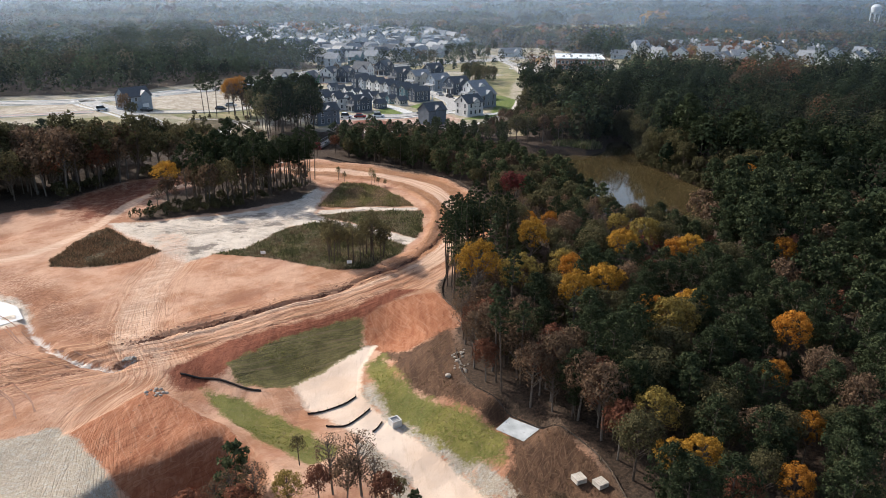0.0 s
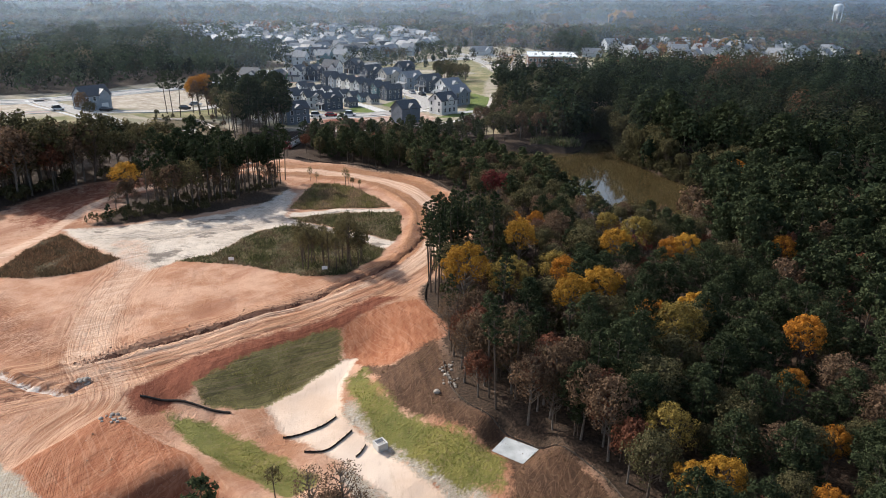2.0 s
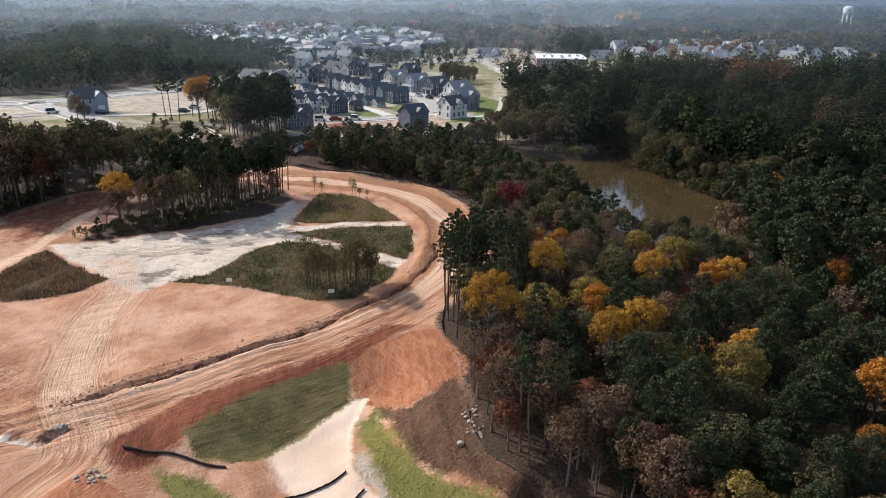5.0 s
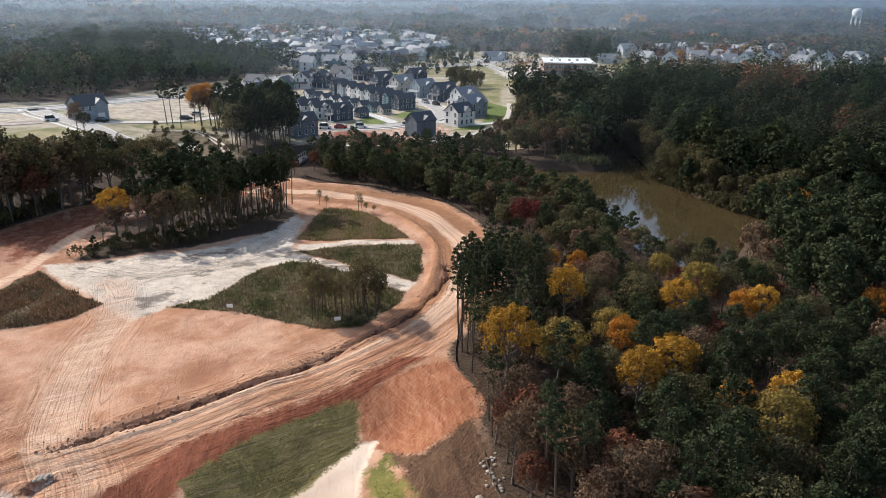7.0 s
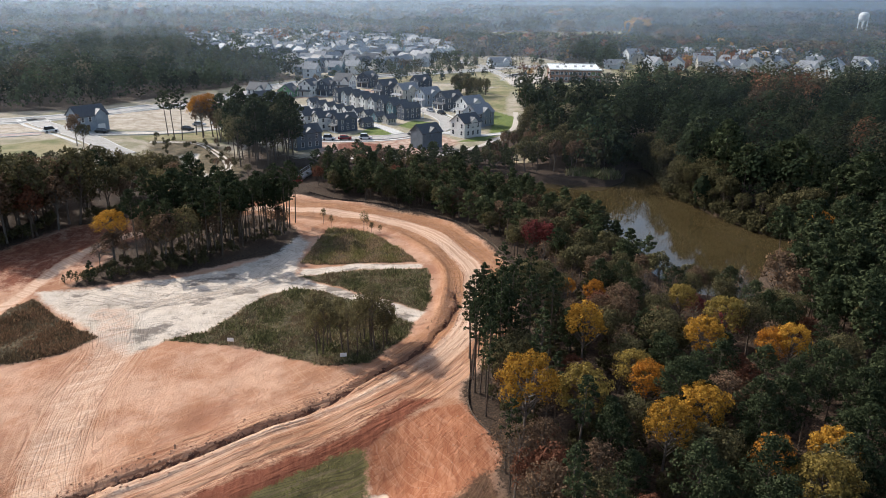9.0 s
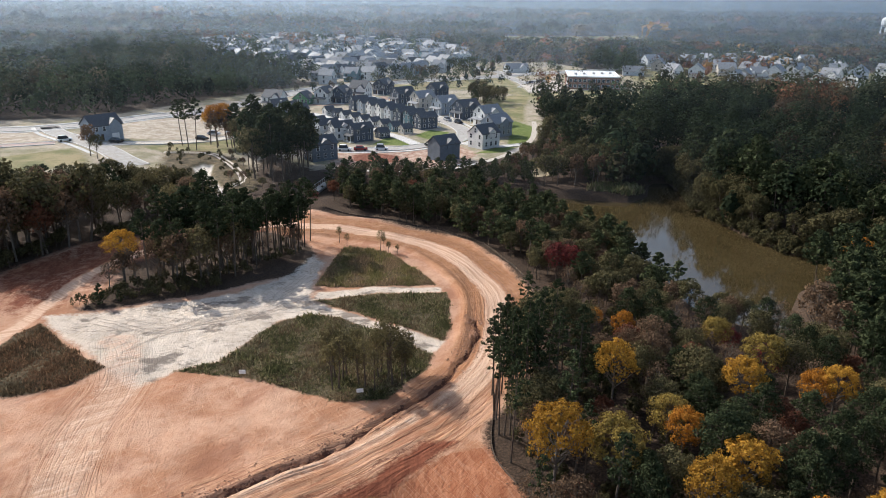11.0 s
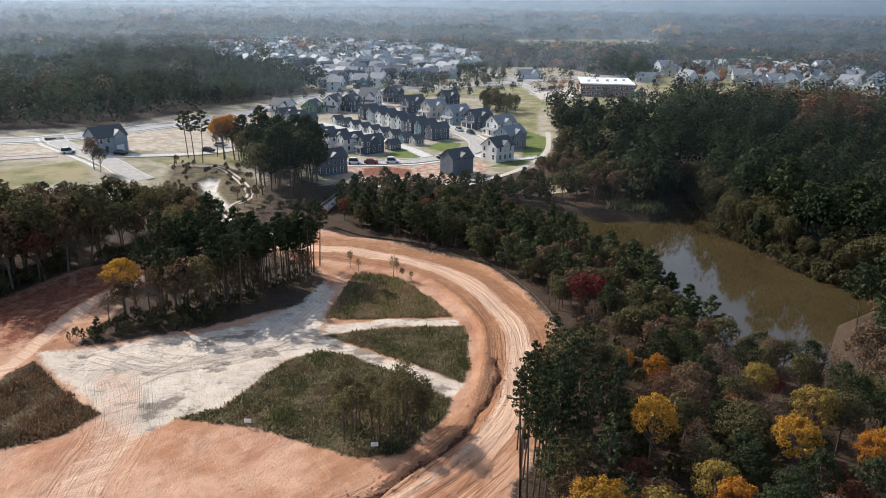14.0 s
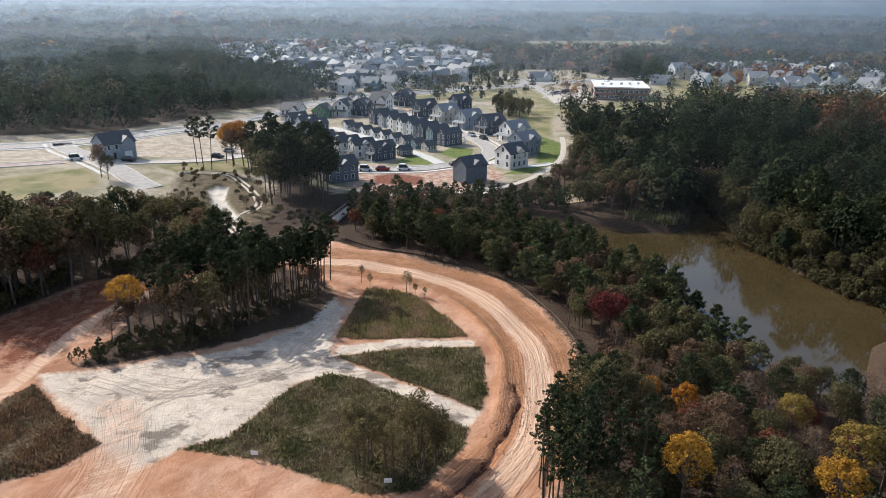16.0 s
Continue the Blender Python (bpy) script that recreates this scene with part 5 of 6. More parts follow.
street([(-220, 314), (-141, 320), (-120, 327), (-103, 341), (-79, 370), (-66, 400), (-44, 447), (-18, 478), (5, 490), (33, 506), (71, 526), (120, 556), (210, 600)], 8.0, (-1, 1))
street([(-123, 328), (-116, 316), (-104, 303), (-88, 285), (-79, 273), (-72, 265)], 6.5, (1,))
street([(-150, 283), (-128, 289), (-108, 296)], 5.0, (), plain("red_subbase", (0.30, 0.22, 0.19), (0.42, 0.33, 0.28), 0.8))
street([(-92, 294), (-76, 299), (-62, 307), (-48, 322)], 5.0, (), GRAVEL)
street([(-30, 300), (-13, 292), (5, 293), (15, 298), (25, 304), (31.5, 315), (33, 328), (30, 343), (22, 362), (8, 392), (-4, 420), (-16, 450)], 5.6, (1,))
street([(26, 304), (40, 296), (52, 300)], 3.0, (), CONCRETE)
street([(-30, 372), (-16, 352), (0, 326), (8, 312), (13, 300)], 3.6, (), CONCRETE)
street([(85, 470), (90, 490), (86, 535)], 6.0, ())
street([(60, 640), (72, 600), (86, 556), (84, 540)], 6.0, ())
for a_ in (-1.1, 0.4):
    strip("pavement", [(-70, 285), (-56, 286), (-48, 274), (-41, 258), (-39, 247), (-44, 236), (-40, 226)], a_, a_ + 0.7, 0.06, GRAVEL, "pale wheel track across the grass", "track", 0.4)
strip("pavement", [(-26, 213), (-33, 220), (-40, 228)], -0.9, 0.9, 0.06, GRAVEL, "pale wheel track across the grass", "track", 0.4)
strip("pavement", [(22, 262), (34, 272), (46, 288), (56, 308), (62, 330), (66, 350)], -1.0, 1.0, 0.08, GRAVEL, "pale gravel path behind the lawns", "path", 0.4)
strip("pavement", [(-16, 266), (0, 259), (16, 262), (26, 268)], -1.0, 1.0, 0.08, GRAVEL, "pale gravel path below the houses", "path", 0.4)
def slab(name, outline, z, thick, material):
    bm = bmesh.new()
    f = bm.faces.new([bm.verts.new((x, y, z - thick)) for x, y in outline])
    ext = bmesh.ops.extrude_face_region(bm, geom=[f])
    bmesh.ops.translate(bm, vec=(0, 0, thick), verts=[v for v in ext["geom"] if isinstance(v, bmesh.types.BMVert)])
    bmesh.ops.recalc_face_normals(bm, faces=bm.faces[:])
    return part(name, bm, material)


PARKING = [(84, 448), (86, 482), (108, 510), (120, 512), (112, 484), (104, 456)]
tagged(slab("pavement", PARKING, max(ground_z(x, y) for x, y in PARKING) + 0.2, 1.0, GRAVEL), "pale paved car park beside the offices", "car park", kind="structure")


# ---- houses ----
def siding(name, a, b):
    m = Nodes(name, 0.6)
    z = m.node("ShaderNodeSeparateXYZ", Vector=m.where()).outputs[2]
    lap = m.math("FRACT", m.math("MULTIPLY", z, 5.0))
    m.color(m.mix(m.span(m.noise(0.7, 4), 0.35, 0.65), a, b))
    m.bump(lap, 0.5, 0.03)
    return m.mat


WALLS = {
    "white": siding("white_siding", (0.66, 0.65, 0.62), (0.76, 0.75, 0.72)),
    "navy": siding("navy_siding", (0.055, 0.07, 0.095), (0.075, 0.092, 0.12)),
    "slate": siding("slate_siding", (0.25, 0.29, 0.33), (0.31, 0.35, 0.39)),
    "steel": siding("steel_blue_siding", (0.10, 0.12, 0.14), (0.135, 0.155, 0.18)),
    "teal": siding("teal_siding", (0.09, 0.16, 0.18), (0.12, 0.20, 0.22)),
    "greige": siding("greige_siding", (0.40, 0.37, 0.32), (0.48, 0.45, 0.40)),
    "pale": siding("pale_grey_siding", (0.46, 0.48, 0.49), (0.56, 0.58, 0.59)),
    "green": plain("green_sheathing", (0.10, 0.22, 0.12), (0.14, 0.28, 0.16), 0.5),
}
WALL_WORDS = {"white": "white", "navy": "dark navy", "slate": "slate blue", "teal": "teal", "steel": "dark steel blue", "greige": "beige", "pale": "pale grey", "green": "green sheathed unfinished"}
ROOF_DARK = plain("charcoal_shingles", (0.05, 0.053, 0.06), (0.09, 0.094, 0.10), 3.0, 0.55)
ROOF_GREY = plain("grey_shingles", (0.20, 0.205, 0.21), (0.30, 0.305, 0.31), 3.0, 0.65)
for roof_ in (ROOF_DARK, ROOF_GREY):
    roof_.node_tree.nodes["Principled BSDF"].inputs["Specular IOR Level"].default_value = 0.32
TRIM = plain("white_trim", (0.72, 0.72, 0.70), (0.80, 0.80, 0.78), 2.0, 0.5, 0.05)
glass = Nodes("window_glass", 0.08)
glass.bsdf.inputs["Specular IOR Level"].default_value = 0.6
glass.color(glass.mix(glass.noise(0.4, 2), (0.02, 0.025, 0.03), (0.05, 0.06, 0.07)))
GLASS = glass.mat


def mesh_of(bm, name, material):
    me = bpy.data.meshes.new(name)
    bm.to_mesh(me)
    bm.free()
    me.materials.append(material)
    return me


def frame_mesh(w, h, name="window"):
    bm, e = bmesh.new(), 0.06
    for x0, x1, z0, z1 in ((-w / 2 - e, w / 2 + e, h / 2, h / 2 + e), (-w / 2 - e, w / 2 + e, -h / 2 - e, -h / 2), (-w / 2 - e, -w / 2, -h / 2, h / 2), (w / 2, w / 2 + e, -h / 2, h / 2), (-w / 2, w / 2, -0.025, 0.025)):
        box(bm, x0, x1, -0.10, 0.02, z0, z1)
    return mesh_of(bm, name, TRIM)


def pane_mesh(w, h):
    bm = bmesh.new()
    box(bm, -w / 2, w / 2, -0.04, 0.02, -h / 2, h / 2)
    return mesh_of(bm, "pane", GLASS)


WIN, PANE = frame_mesh(0.95, 1.45), pane_mesh(0.95, 1.45)
bm = bmesh.new()
box(bm, -1.3, 1.3, -0.06, 0.02, 0, 2.2)
for k in range(1, 4):
    box(bm, -1.25, 1.25, -0.075, -0.055, k * 0.55 - 0.02, k * 0.55 + 0.02)
GARAGE = mesh_of(bm, "garage_door", TRIM)
bm = bmesh.new()
box(bm, -0.48, 0.48, -0.06, 0.02, 0, 2.1)
DOOR = mesh_of(bm, "door", plain("dark_door", (0.05, 0.03, 0.02), (0.08, 0.05, 0.035), 2.0, 0.4))


def gabled(bm, w, d, low, eave, rise, along_y=True):
    """A block with a pitched top; the gables face front and back when along_y."""
    if along_y:
        outline = [(-w / 2, low), (w / 2, low), (w / 2, eave), (0, eave + rise), (-w / 2, eave)]
        a = [bm.verts.new((x, -d / 2, z)) for x, z in outline]
        b = [bm.verts.new((x, d / 2, z)) for x, z in outline]
    else:
        outline = [(-d / 2, low), (d / 2, low), (d / 2, eave), (0, eave + rise), (-d / 2, eave)]
        a = [bm.verts.new((w / 2, y, z)) for y, z in outline]
        b = [bm.verts.new((-w / 2, y, z)) for y, z in outline]
    bm.faces.new(a)
    bm.faces.new(b[::-1])
    for k in range(5):
        bm.faces.new((a[k], b[k], b[(k + 1) % 5], a[(k + 1) % 5]))


def roof_slabs(bm, w, d, eave, rise, along_y=True, over=0.35, thick=0.2):
    span, run = (w, d) if along_y else (d, w)
    slope = rise / (span / 2)
    for side in (-1, 1):
        e = side * (span / 2 + over)
        ze = eave - slope * over + 0.02
        zr = eave + rise + 0.02
        pts = [(0, zr), (e, ze), (e, ze + thick), (0, zr + thick)]
        rows = []
        for t in (-run / 2 - over, run / 2 + over):
            rows.append([bm.verts.new((u, t, z) if along_y else (t, u, z)) for u, z in pts])
        bm.faces.new(rows[0])
        bm.faces.new(rows[1][::-1])
        for k in range(4):
            bm.faces.new((rows[0][k], rows[1][k], rows[1][(k + 1) % 4], rows[0][(k + 1) % 4]))
    bmesh.ops.recalc_face_normals(bm, faces=bm.faces[:])


def shared(name, mesh, parent, x, y, z, turn=0):
    ob = new(name, mesh)
    ob.parent = parent
    ob.matrix_basis = pose(x, y, z, 0, 0, turn)
    return ob


def house(x, y, turn, w, d, wall, roof, storeys=2, front="porch", detail=2, along_y=None, size=1.0, name="house", blank=False):
    """A house with its front towards its own -y; detail 1 is for those far off."""
    thing = new(name)
    thing.matrix_basis = pose(x, y, ground_z(x, y), 0, 0, turn) @ Matrix.Scale(size, 4)
    if along_y is None:
        along_y = w <= d
    eave = 2.5 * storeys + 0.3
    rise = 0.38 * min(w, d)
    bm = bmesh.new()
    gabled(bm, w, d, -0.6, eave, rise, along_y)
    bmesh.ops.recalc_face_normals(bm, faces=bm.faces[:])
    part("wall", bm, WALLS[wall], thing)
    bm = bmesh.new()
    roof_slabs(bm, w, d, eave, rise, along_y)
    part("roof", bm, ROOF_DARK if roof == "dark" else ROOF_GREY, thing)
    tone = "charcoal" if roof == "dark" else "grey"
    # a smaller gable across the roof
    if not along_y or detail == 2:
        bm, bw = bmesh.new(), bmesh.new()
        gw = min(w, d) * 0.42
        if along_y:
            gabled(bw, d * 0.36, w * 0.5, eave - 1.5, eave + 0.4, gw * 0.42, True)
            roof_slabs(bm, d * 0.36, w * 0.5, eave + 0.4, gw * 0.42, True, 0.2, 0.14)
            m_ = pose(w * 0.30, d * 0.06, 0, 0, 0, 90)
        else:
            gabled(bw, w * 0.34, d * 0.5, eave - 2.0, eave + 0.3, w * 0.34 * 0.45, True)
            roof_slabs(bm, w * 0.34, d * 0.5, eave + 0.3, w * 0.34 * 0.45, True, 0.2, 0.14)
            m_ = pose(w * 0.24, -d * 0.30, 0)
        for b_ in (bm, bw):
            bmesh.ops.transform(b_, matrix=m_, verts=b_.verts[:])
        bmesh.ops.recalc_face_normals(bw, faces=bw.faces[:])
        part("gable_wall", bw, WALLS["white" if wall == "navy" and not along_y else wall], thing)
        part("gable_roof", bm, ROOF_DARK if roof == "dark" else ROOF_GREY, thing)
    f = -d / 2
    if front == "porch":
        bm = bmesh.new()
        pts = [(f - 1.9, 2.55), (f, 3.15), (f, 3.33), (f - 1.9, 2.73)]
        a = [bm.verts.new((-w / 2, u, z)) for u, z in pts]
        b = [bm.verts.new((w / 2, u, z)) for u, z in pts]
        bm.faces.new(a)
        bm.faces.new(b[::-1])
        for k in range(4):
            bm.faces.new((a[k], b[k], b[(k + 1) % 4], a[(k + 1) % 4]))
        bmesh.ops.recalc_face_normals(bm, faces=bm.faces[:])
        part("porch_roof", bm, ROOF_DARK if roof == "dark" else ROOF_GREY, thing)
        for u in (-0.46, 0.0, 0.46) if detail == 2 else ():
            bm = bmesh.new()
            box(bm, u * w - 0.11, u * w + 0.11, f - 1.75, f - 1.53, -0.3, 2.62)
            part("porch_post", bm, TRIM, thing)
        if detail == 2:
            bm = bmesh.new()
            box(bm, -w / 2, w / 2, f - 1.9, f - 0.01, -0.6, 0.25)
            part("porch_floor", bm, CONCRETE, thing)
        if detail == 2:
            shared("door", DOOR, thing, -0.18 * w, f, 0.3)
    elif front == "garage":
        shared("garage_door", GARAGE, thing, 0.24 * w, f - 0.01, 0.05)
        shared("door", DOOR, thing, -0.2 * w, f, 0.3)
    rows = [1.65 + 2.5 * k for k in range(storeys)]
    spots = []
    for k, z in enumerate(rows):
        for u in (-0.3, 0.3) if w < 7.5 or detail == 1 else (-0.36, -0.12, 0.12, 0.36):
            if detail == 2 or k > 0:
                spots += [(u * w, d / 2, z, 180)]
            if k > 0 or front == "":
                spots += [(u * w, -d / 2, z, 0)]
        for u in (-0.28, 0.0, 0.28) if detail == 2 else (0.1,):
            spots += [(w / 2, u * d, z, 90), (-w / 2, u * d, z, -90)]
    if along_y and w > 5 and detail == 2:
        spots += [(0, -d / 2, eave + rise * 0.35, 0), (0, d / 2, eave + rise * 0.35, 180)]
    if detail == 1:
        spots = [p for p in spots if math.cos(radians(turn + p[3])) > -0.3]
    for px_, py_, z, a in [] if blank or y > 640 else spots:
        win = shared("window", WIN, thing, px_, py_, z, a)
        if detail == 2:
            shared("pane", PANE, win, 0, 0, 0)
        else:
            win.data = WIN_FAR
    return tagged(thing, f"{WALL_WORDS[wall]} two-storey house with a {tone} shingle roof" if storeys > 1 else f"low {WALL_WORDS[wall]} building with a {tone} shingle roof", "house", "houses of the estate")


bm = bmesh.new()
box(bm, -0.5, 0.5, -0.05, 0.02, -0.72, 0.72)
WIN_FAR = mesh_of(bm, "window", GLASS)

FACE = -56.5
# front row
house(20.5, 276.5, FACE, 6.4, 8.2, "steel", "dark", 2, "", along_y=True, blank=True)
house(36.5, 296, FACE + 4, 7.0, 8.6, "white", "dark", 2, "", along_y=True)
house(44.5, 318, FACE + 6, 7.4, 10, "slate", "grey", 2, "porch")
house(-19, 277, FACE, 6.0, 9, "steel", "dark", 2, "", along_y=True)
# narrow houses along the lane, facing the front, and their garages behind
for k, (x, y, c) in enumerate(((-29, 328, "white"), (-24.5, 322.5, "white"), (-19.5, 317.5, "pale"), (-14, 312.5, "white"), (-7, 308, "navy"))):
    house(x, y, FACE, 5.4, 9.5, c, "dark", 2, "porch", along_y=True, size=0.88)
for k, (x, y, c) in enumerate(((-22, 369, "white"), (-18, 362, "navy"), (-14, 356, "white"), (-10, 350, "white"), (-6, 344.5, "white"), (-2, 339, "pale"), (2, 333.5, "greige"), (6, 328, "teal"), (10, 322.5, "greige"), (1, 314, "navy"))):
    tagged(house(x, y, FACE + 180, 5.0, 5.2, c, "dark", 1, "garage", 2, along_y=True, name="garage", size=0.8), f"small {WALL_WORDS[c]} garage with a charcoal shingle roof", "garage", "garages along the lane")
for k, (x, y, c) in enumerate(((-9, 384, "navy"), (-5, 376, "slate"), (-1, 369, "white"), (3, 362, "white"), (7, 355, "pale"), (11, 348.5, "navy"), (14.5, 342, "teal"), (18.5, 334, "navy"))):
    house(x, y, FACE + 180, 5.4, 9.5, c, "dark", 2, "porch", along_y=True, size=0.88)
# dark roofs farther down the lane
for x, y, c in ((-44, 372, "navy"), (-39, 364, "slate"), (-34, 356, "navy")):
    house(x, y, FACE, 5.6, 9, c, "dark", 2, "porch", along_y=True, size=0.88)
# upper row
house(-48, 390, -20, 9, 7.5, "white", "dark", 2, "porch")
tagged(house(-36, 404, -20, 8, 8, "green", "dark", 1, "", name="house_shell"), "unfinished green sheathed house shell on a bare lot", "house")
house(-26, 406, -25, 7, 9, "white", "dark", 2, "porch")
house(-18, 408, -25, 7, 9, "navy", "dark", 2, "porch")
house(-9, 426, -25, 9, 9, "white", "dark", 2, "porch", along_y=False)
house(3, 441, -30, 7.5, 10, "navy", "dark", 2, "porch")
# row on the far side of the curving street
for x, y, c, r in ((12, 405, "navy", "dark"), (21, 390, "greige", "grey"), (30, 373, "slate", "grey"), (38, 360, "navy", "dark"), (45, 343, "white", "grey")):
    house(x, y, FACE, 7.2, 10, c, r, 2, "porch", along_y=True)
house(31, 428, FACE, 8, 10, "navy", "dark", 2, "porch", along_y=True, size=0.92)
# the single house by the junction
tagged(house(-95, 303, 48, 10.6, 8, "slate", "dark", 2, "garage"), "slate blue house with white gables alone on its lot", "house")

# estate farther off
far_rng = np.random.default_rng(21)
for x, y in scatter(HOMES_FAR, 14.2):
    c = ("white", "pale", "pale", "greige", "slate", "white", "teal")[int(far_rng.integers(7))]
    house(x, y, float(far_rng.choice([-20, -56, 35, 70])) + far_rng.uniform(-8, 8), far_rng.uniform(7, 8.5), far_rng.uniform(8, 10), c, "dark" if far_rng.uniform() < 0.25 else "grey", 2, "porch", 1)
for x, y in scatter([(190, 470), (215, 645), (345, 672), (372, 560), (340, 470)], 27):
    c = ("white", "pale", "greige", "white")[int(far_rng.integers(4))]
    house(x, y, far_rng.uniform(-60, 60), far_rng.uniform(9, 12), far_rng.uniform(9, 12), c, "grey", 2, "porch", 1)
house(98, 560, 10, 16, 9, "pale", "grey", 1, "", 1)
house(178, 545, -15, 14, 9, "pale", "grey", 1, "", 1)


# ---- offices ----
def offices(x, y, turn):
    brick = plain("brown_brick", (0.16, 0.085, 0.06), (0.24, 0.13, 0.09), 1.5)
    thing = new("office_building")
    thing.matrix_basis = pose(x, y, ground_z(x, y), 0, 0, turn)
    bm = bmesh.new()
    box(bm, -15, 15, -8, 30, -1, 6.9)
    part("wall", bm, brick, thing)
    bm = bmesh.new()
    box(bm, -15.2, 15.2, -8.2, 30.2, 6.9, 7.2)
    part("roof", bm, TRIM, thing, "white flat roof")
    for a in ((-15.25, 15.25, -8.25, -7.95), (-15.25, 15.25, 29.95, 30.25), (-15.25, -14.95, -7.95, 29.95), (14.95, 15.25, -7.95, 29.95)):
        bm = bmesh.new()
        box(bm, *a, 7.2, 7.5)
        part("parapet", bm, TRIM, thing)
    for u in (-10, -5, 1, 6, 11):
        bm = bmesh.new()
        box(bm, u - 0.8, u + 0.8, 8 + u * 0.4, 9.6 + u * 0.4, 7.2, 8.3)
        bmesh.ops.bevel(bm, geom=bm.edges[:], offset=0.08)
        part("rooftop_unit", bm, CONCRETE, thing)
    for z in (1.9, 5.0):
        for k in range(11):
            w_ = shared("window", WIN, thing, -13.4 + k * 2.68, -8.0, z, 0)
            w_.scale = (1.7, 1, 1.15)
            shared("pane", PANE, w_, 0, 0, 0)
        for k in range(5):
            for sx, a in ((15, 90), (-15, -90)):
                w_ = shared("window", WIN, thing, sx, -6 + k * 3, z, a)
                w_.scale = (1.7, 1, 1.15)
                shared("pane", PANE, w_, 0, 0, 0)
    return tagged(thing, "two-storey brown brick office building with a white flat roof", "office building")


offices(127, 470, -12)


# ---- water tower ----
def water_tower(x, y):
    paint = plain("pale_tower_paint", (0.66, 0.68, 0.68), (0.76, 0.78, 0.78), 0.2, 0.4)
    thing = new("water_tower")
    thing.matrix_basis = pose(x, y, ground_z(x, y))
    bm = bmesh.new()
    profile = [(0.1, 20.5), (3.2, 21.2), (5.2, 23.0), (5.6, 25.0), (5.6, 28.5), (4.6, 30.2), (2.4, 31.3), (0.1, 31.6)]
    rings = [[bm.verts.new((r * math.cos(k * math.tau / 20), r * math.sin(k * math.tau / 20), z)) for k in range(20)] for r, z in profile]
    for a, b in zip(rings, rings[1:]):
        for k in range(20):
            bm.faces.new((a[k], a[(k + 1) % 20], b[(k + 1) % 20], b[k]))
    part("tank", bm, paint, thing)
    for k in range(6):
        a = k * math.tau / 6
        bm = bmesh.new()
        tube(bm, (6.0 * math.cos(a), 6.0 * math.sin(a), -1), (5.2 * math.cos(a), 5.2 * math.sin(a), 24), 0.45, 0.4, 8)
        part("leg", bm, paint, thing)
    bm = bmesh.new()
    tube(bm, (0, 0, -1), (0, 0, 21), 0.7, 0.7, 10)
    part("riser_pipe", bm, paint, thing)
    return tagged(thing, "pale steel water tower on six legs above woods", "water tower")


water_tower(589, 862)


# ---- vehicles ----
def car(x, y, turn, paint, words, van=False):
    thing = new("car")
    thing.matrix_basis = pose(x, y, ground_z(x, y) + 0.12, 0, 0, turn)
    bm = bmesh.new()
    box(bm, -0.92, 0.92, -2.3, 2.3, 0.3, 0.95)
    bmesh.ops.bevel(bm, geom=bm.edges[:], offset=0.14, segments=2)
    part("body", bm, paint, thing)
    bm = bmesh.new()
    top = 2.0 if van else 1.5
    lo = [(-0.84, -1.3), (0.84, -1.3), (0.84, 1.9), (-0.84, 1.9)]
    hi = [(-0.68, -0.6), (0.68, -0.6), (0.68, 1.5), (-0.68, 1.5)]
    a = [bm.verts.new((u, v, 0.9)) for u, v in lo]
    b = [bm.verts.new((u, v, top)) for u, v in hi]
    bm.faces.new(b)
    for k in range(4):
        bm.faces.new((a[k], a[(k + 1) % 4], b[(k + 1) % 4], b[k]))
    part("cabin_glass", bm, GLASS, thing)
    bm = bmesh.new()
    box(bm, -0.7, 0.7, -0.62, 1.52, top, top + 0.06)
    part("roof", bm, paint, thing)
    for sx in (-0.86, 0.86):
        for sy in (-1.45, 1.4):
            bm = bmesh.new()
            bmesh.ops.create_cone(bm, segments=12, radius1=0.34, radius2=0.34, depth=0.22, cap_ends=True, matrix=pose(sx, sy, 0.34, 0, 90, 0))
            part("wheel", bm, TYRE, thing)
    return tagged(thing, words, "car", "parked vehicles")


TYRE = plain("tyre_rubber", (0.012, 0.012, 0.012), (0.02, 0.02, 0.02), 5.0)
PAINTS = {k: plain(k + "_car_paint", v, tuple(c * 1.1 for c in v), 0.5, 0.25, 0.0) for k, v in {"white": (0.72, 0.72, 0.72), "black": (0.015, 0.016, 0.018), "red": (0.25, 0.03, 0.03), "silver": (0.35, 0.36, 0.38)}.items()}
for x, y, a, c, v in ((-106, 298.5, 130, "white", True), (-88.5, 296.5, 70, "black", False), (-63, 308, 60, "black", False), (-61, 318, 80, "silver", False), (-55, 322, 70, "white", True), (-12, 289.5, 85, "white", True), (-6.5, 289.8, 88, "red", False),
                      (0.5, 290.5, 88, "white", True), (18, 297.2, 110, "black", False), (33, 345, 20, "black", False), (29, 352, 20, "silver", False), (40, 352, -56, "silver", False), (46, 334, -50, "black", False)):
    car(x, y, a, PAINTS[c], f"{c} {'van' if v else 'car'} parked at the street side", v)
for k in range(9):
    c = ("white", "black", "silver", "white", "black", "red", "black", "white", "silver")[k]
    car(91 + k * 1.9, 486 + k * 1.9, -40, PAINTS[c], f"{c} car parked on the car park").location.z += 0.3


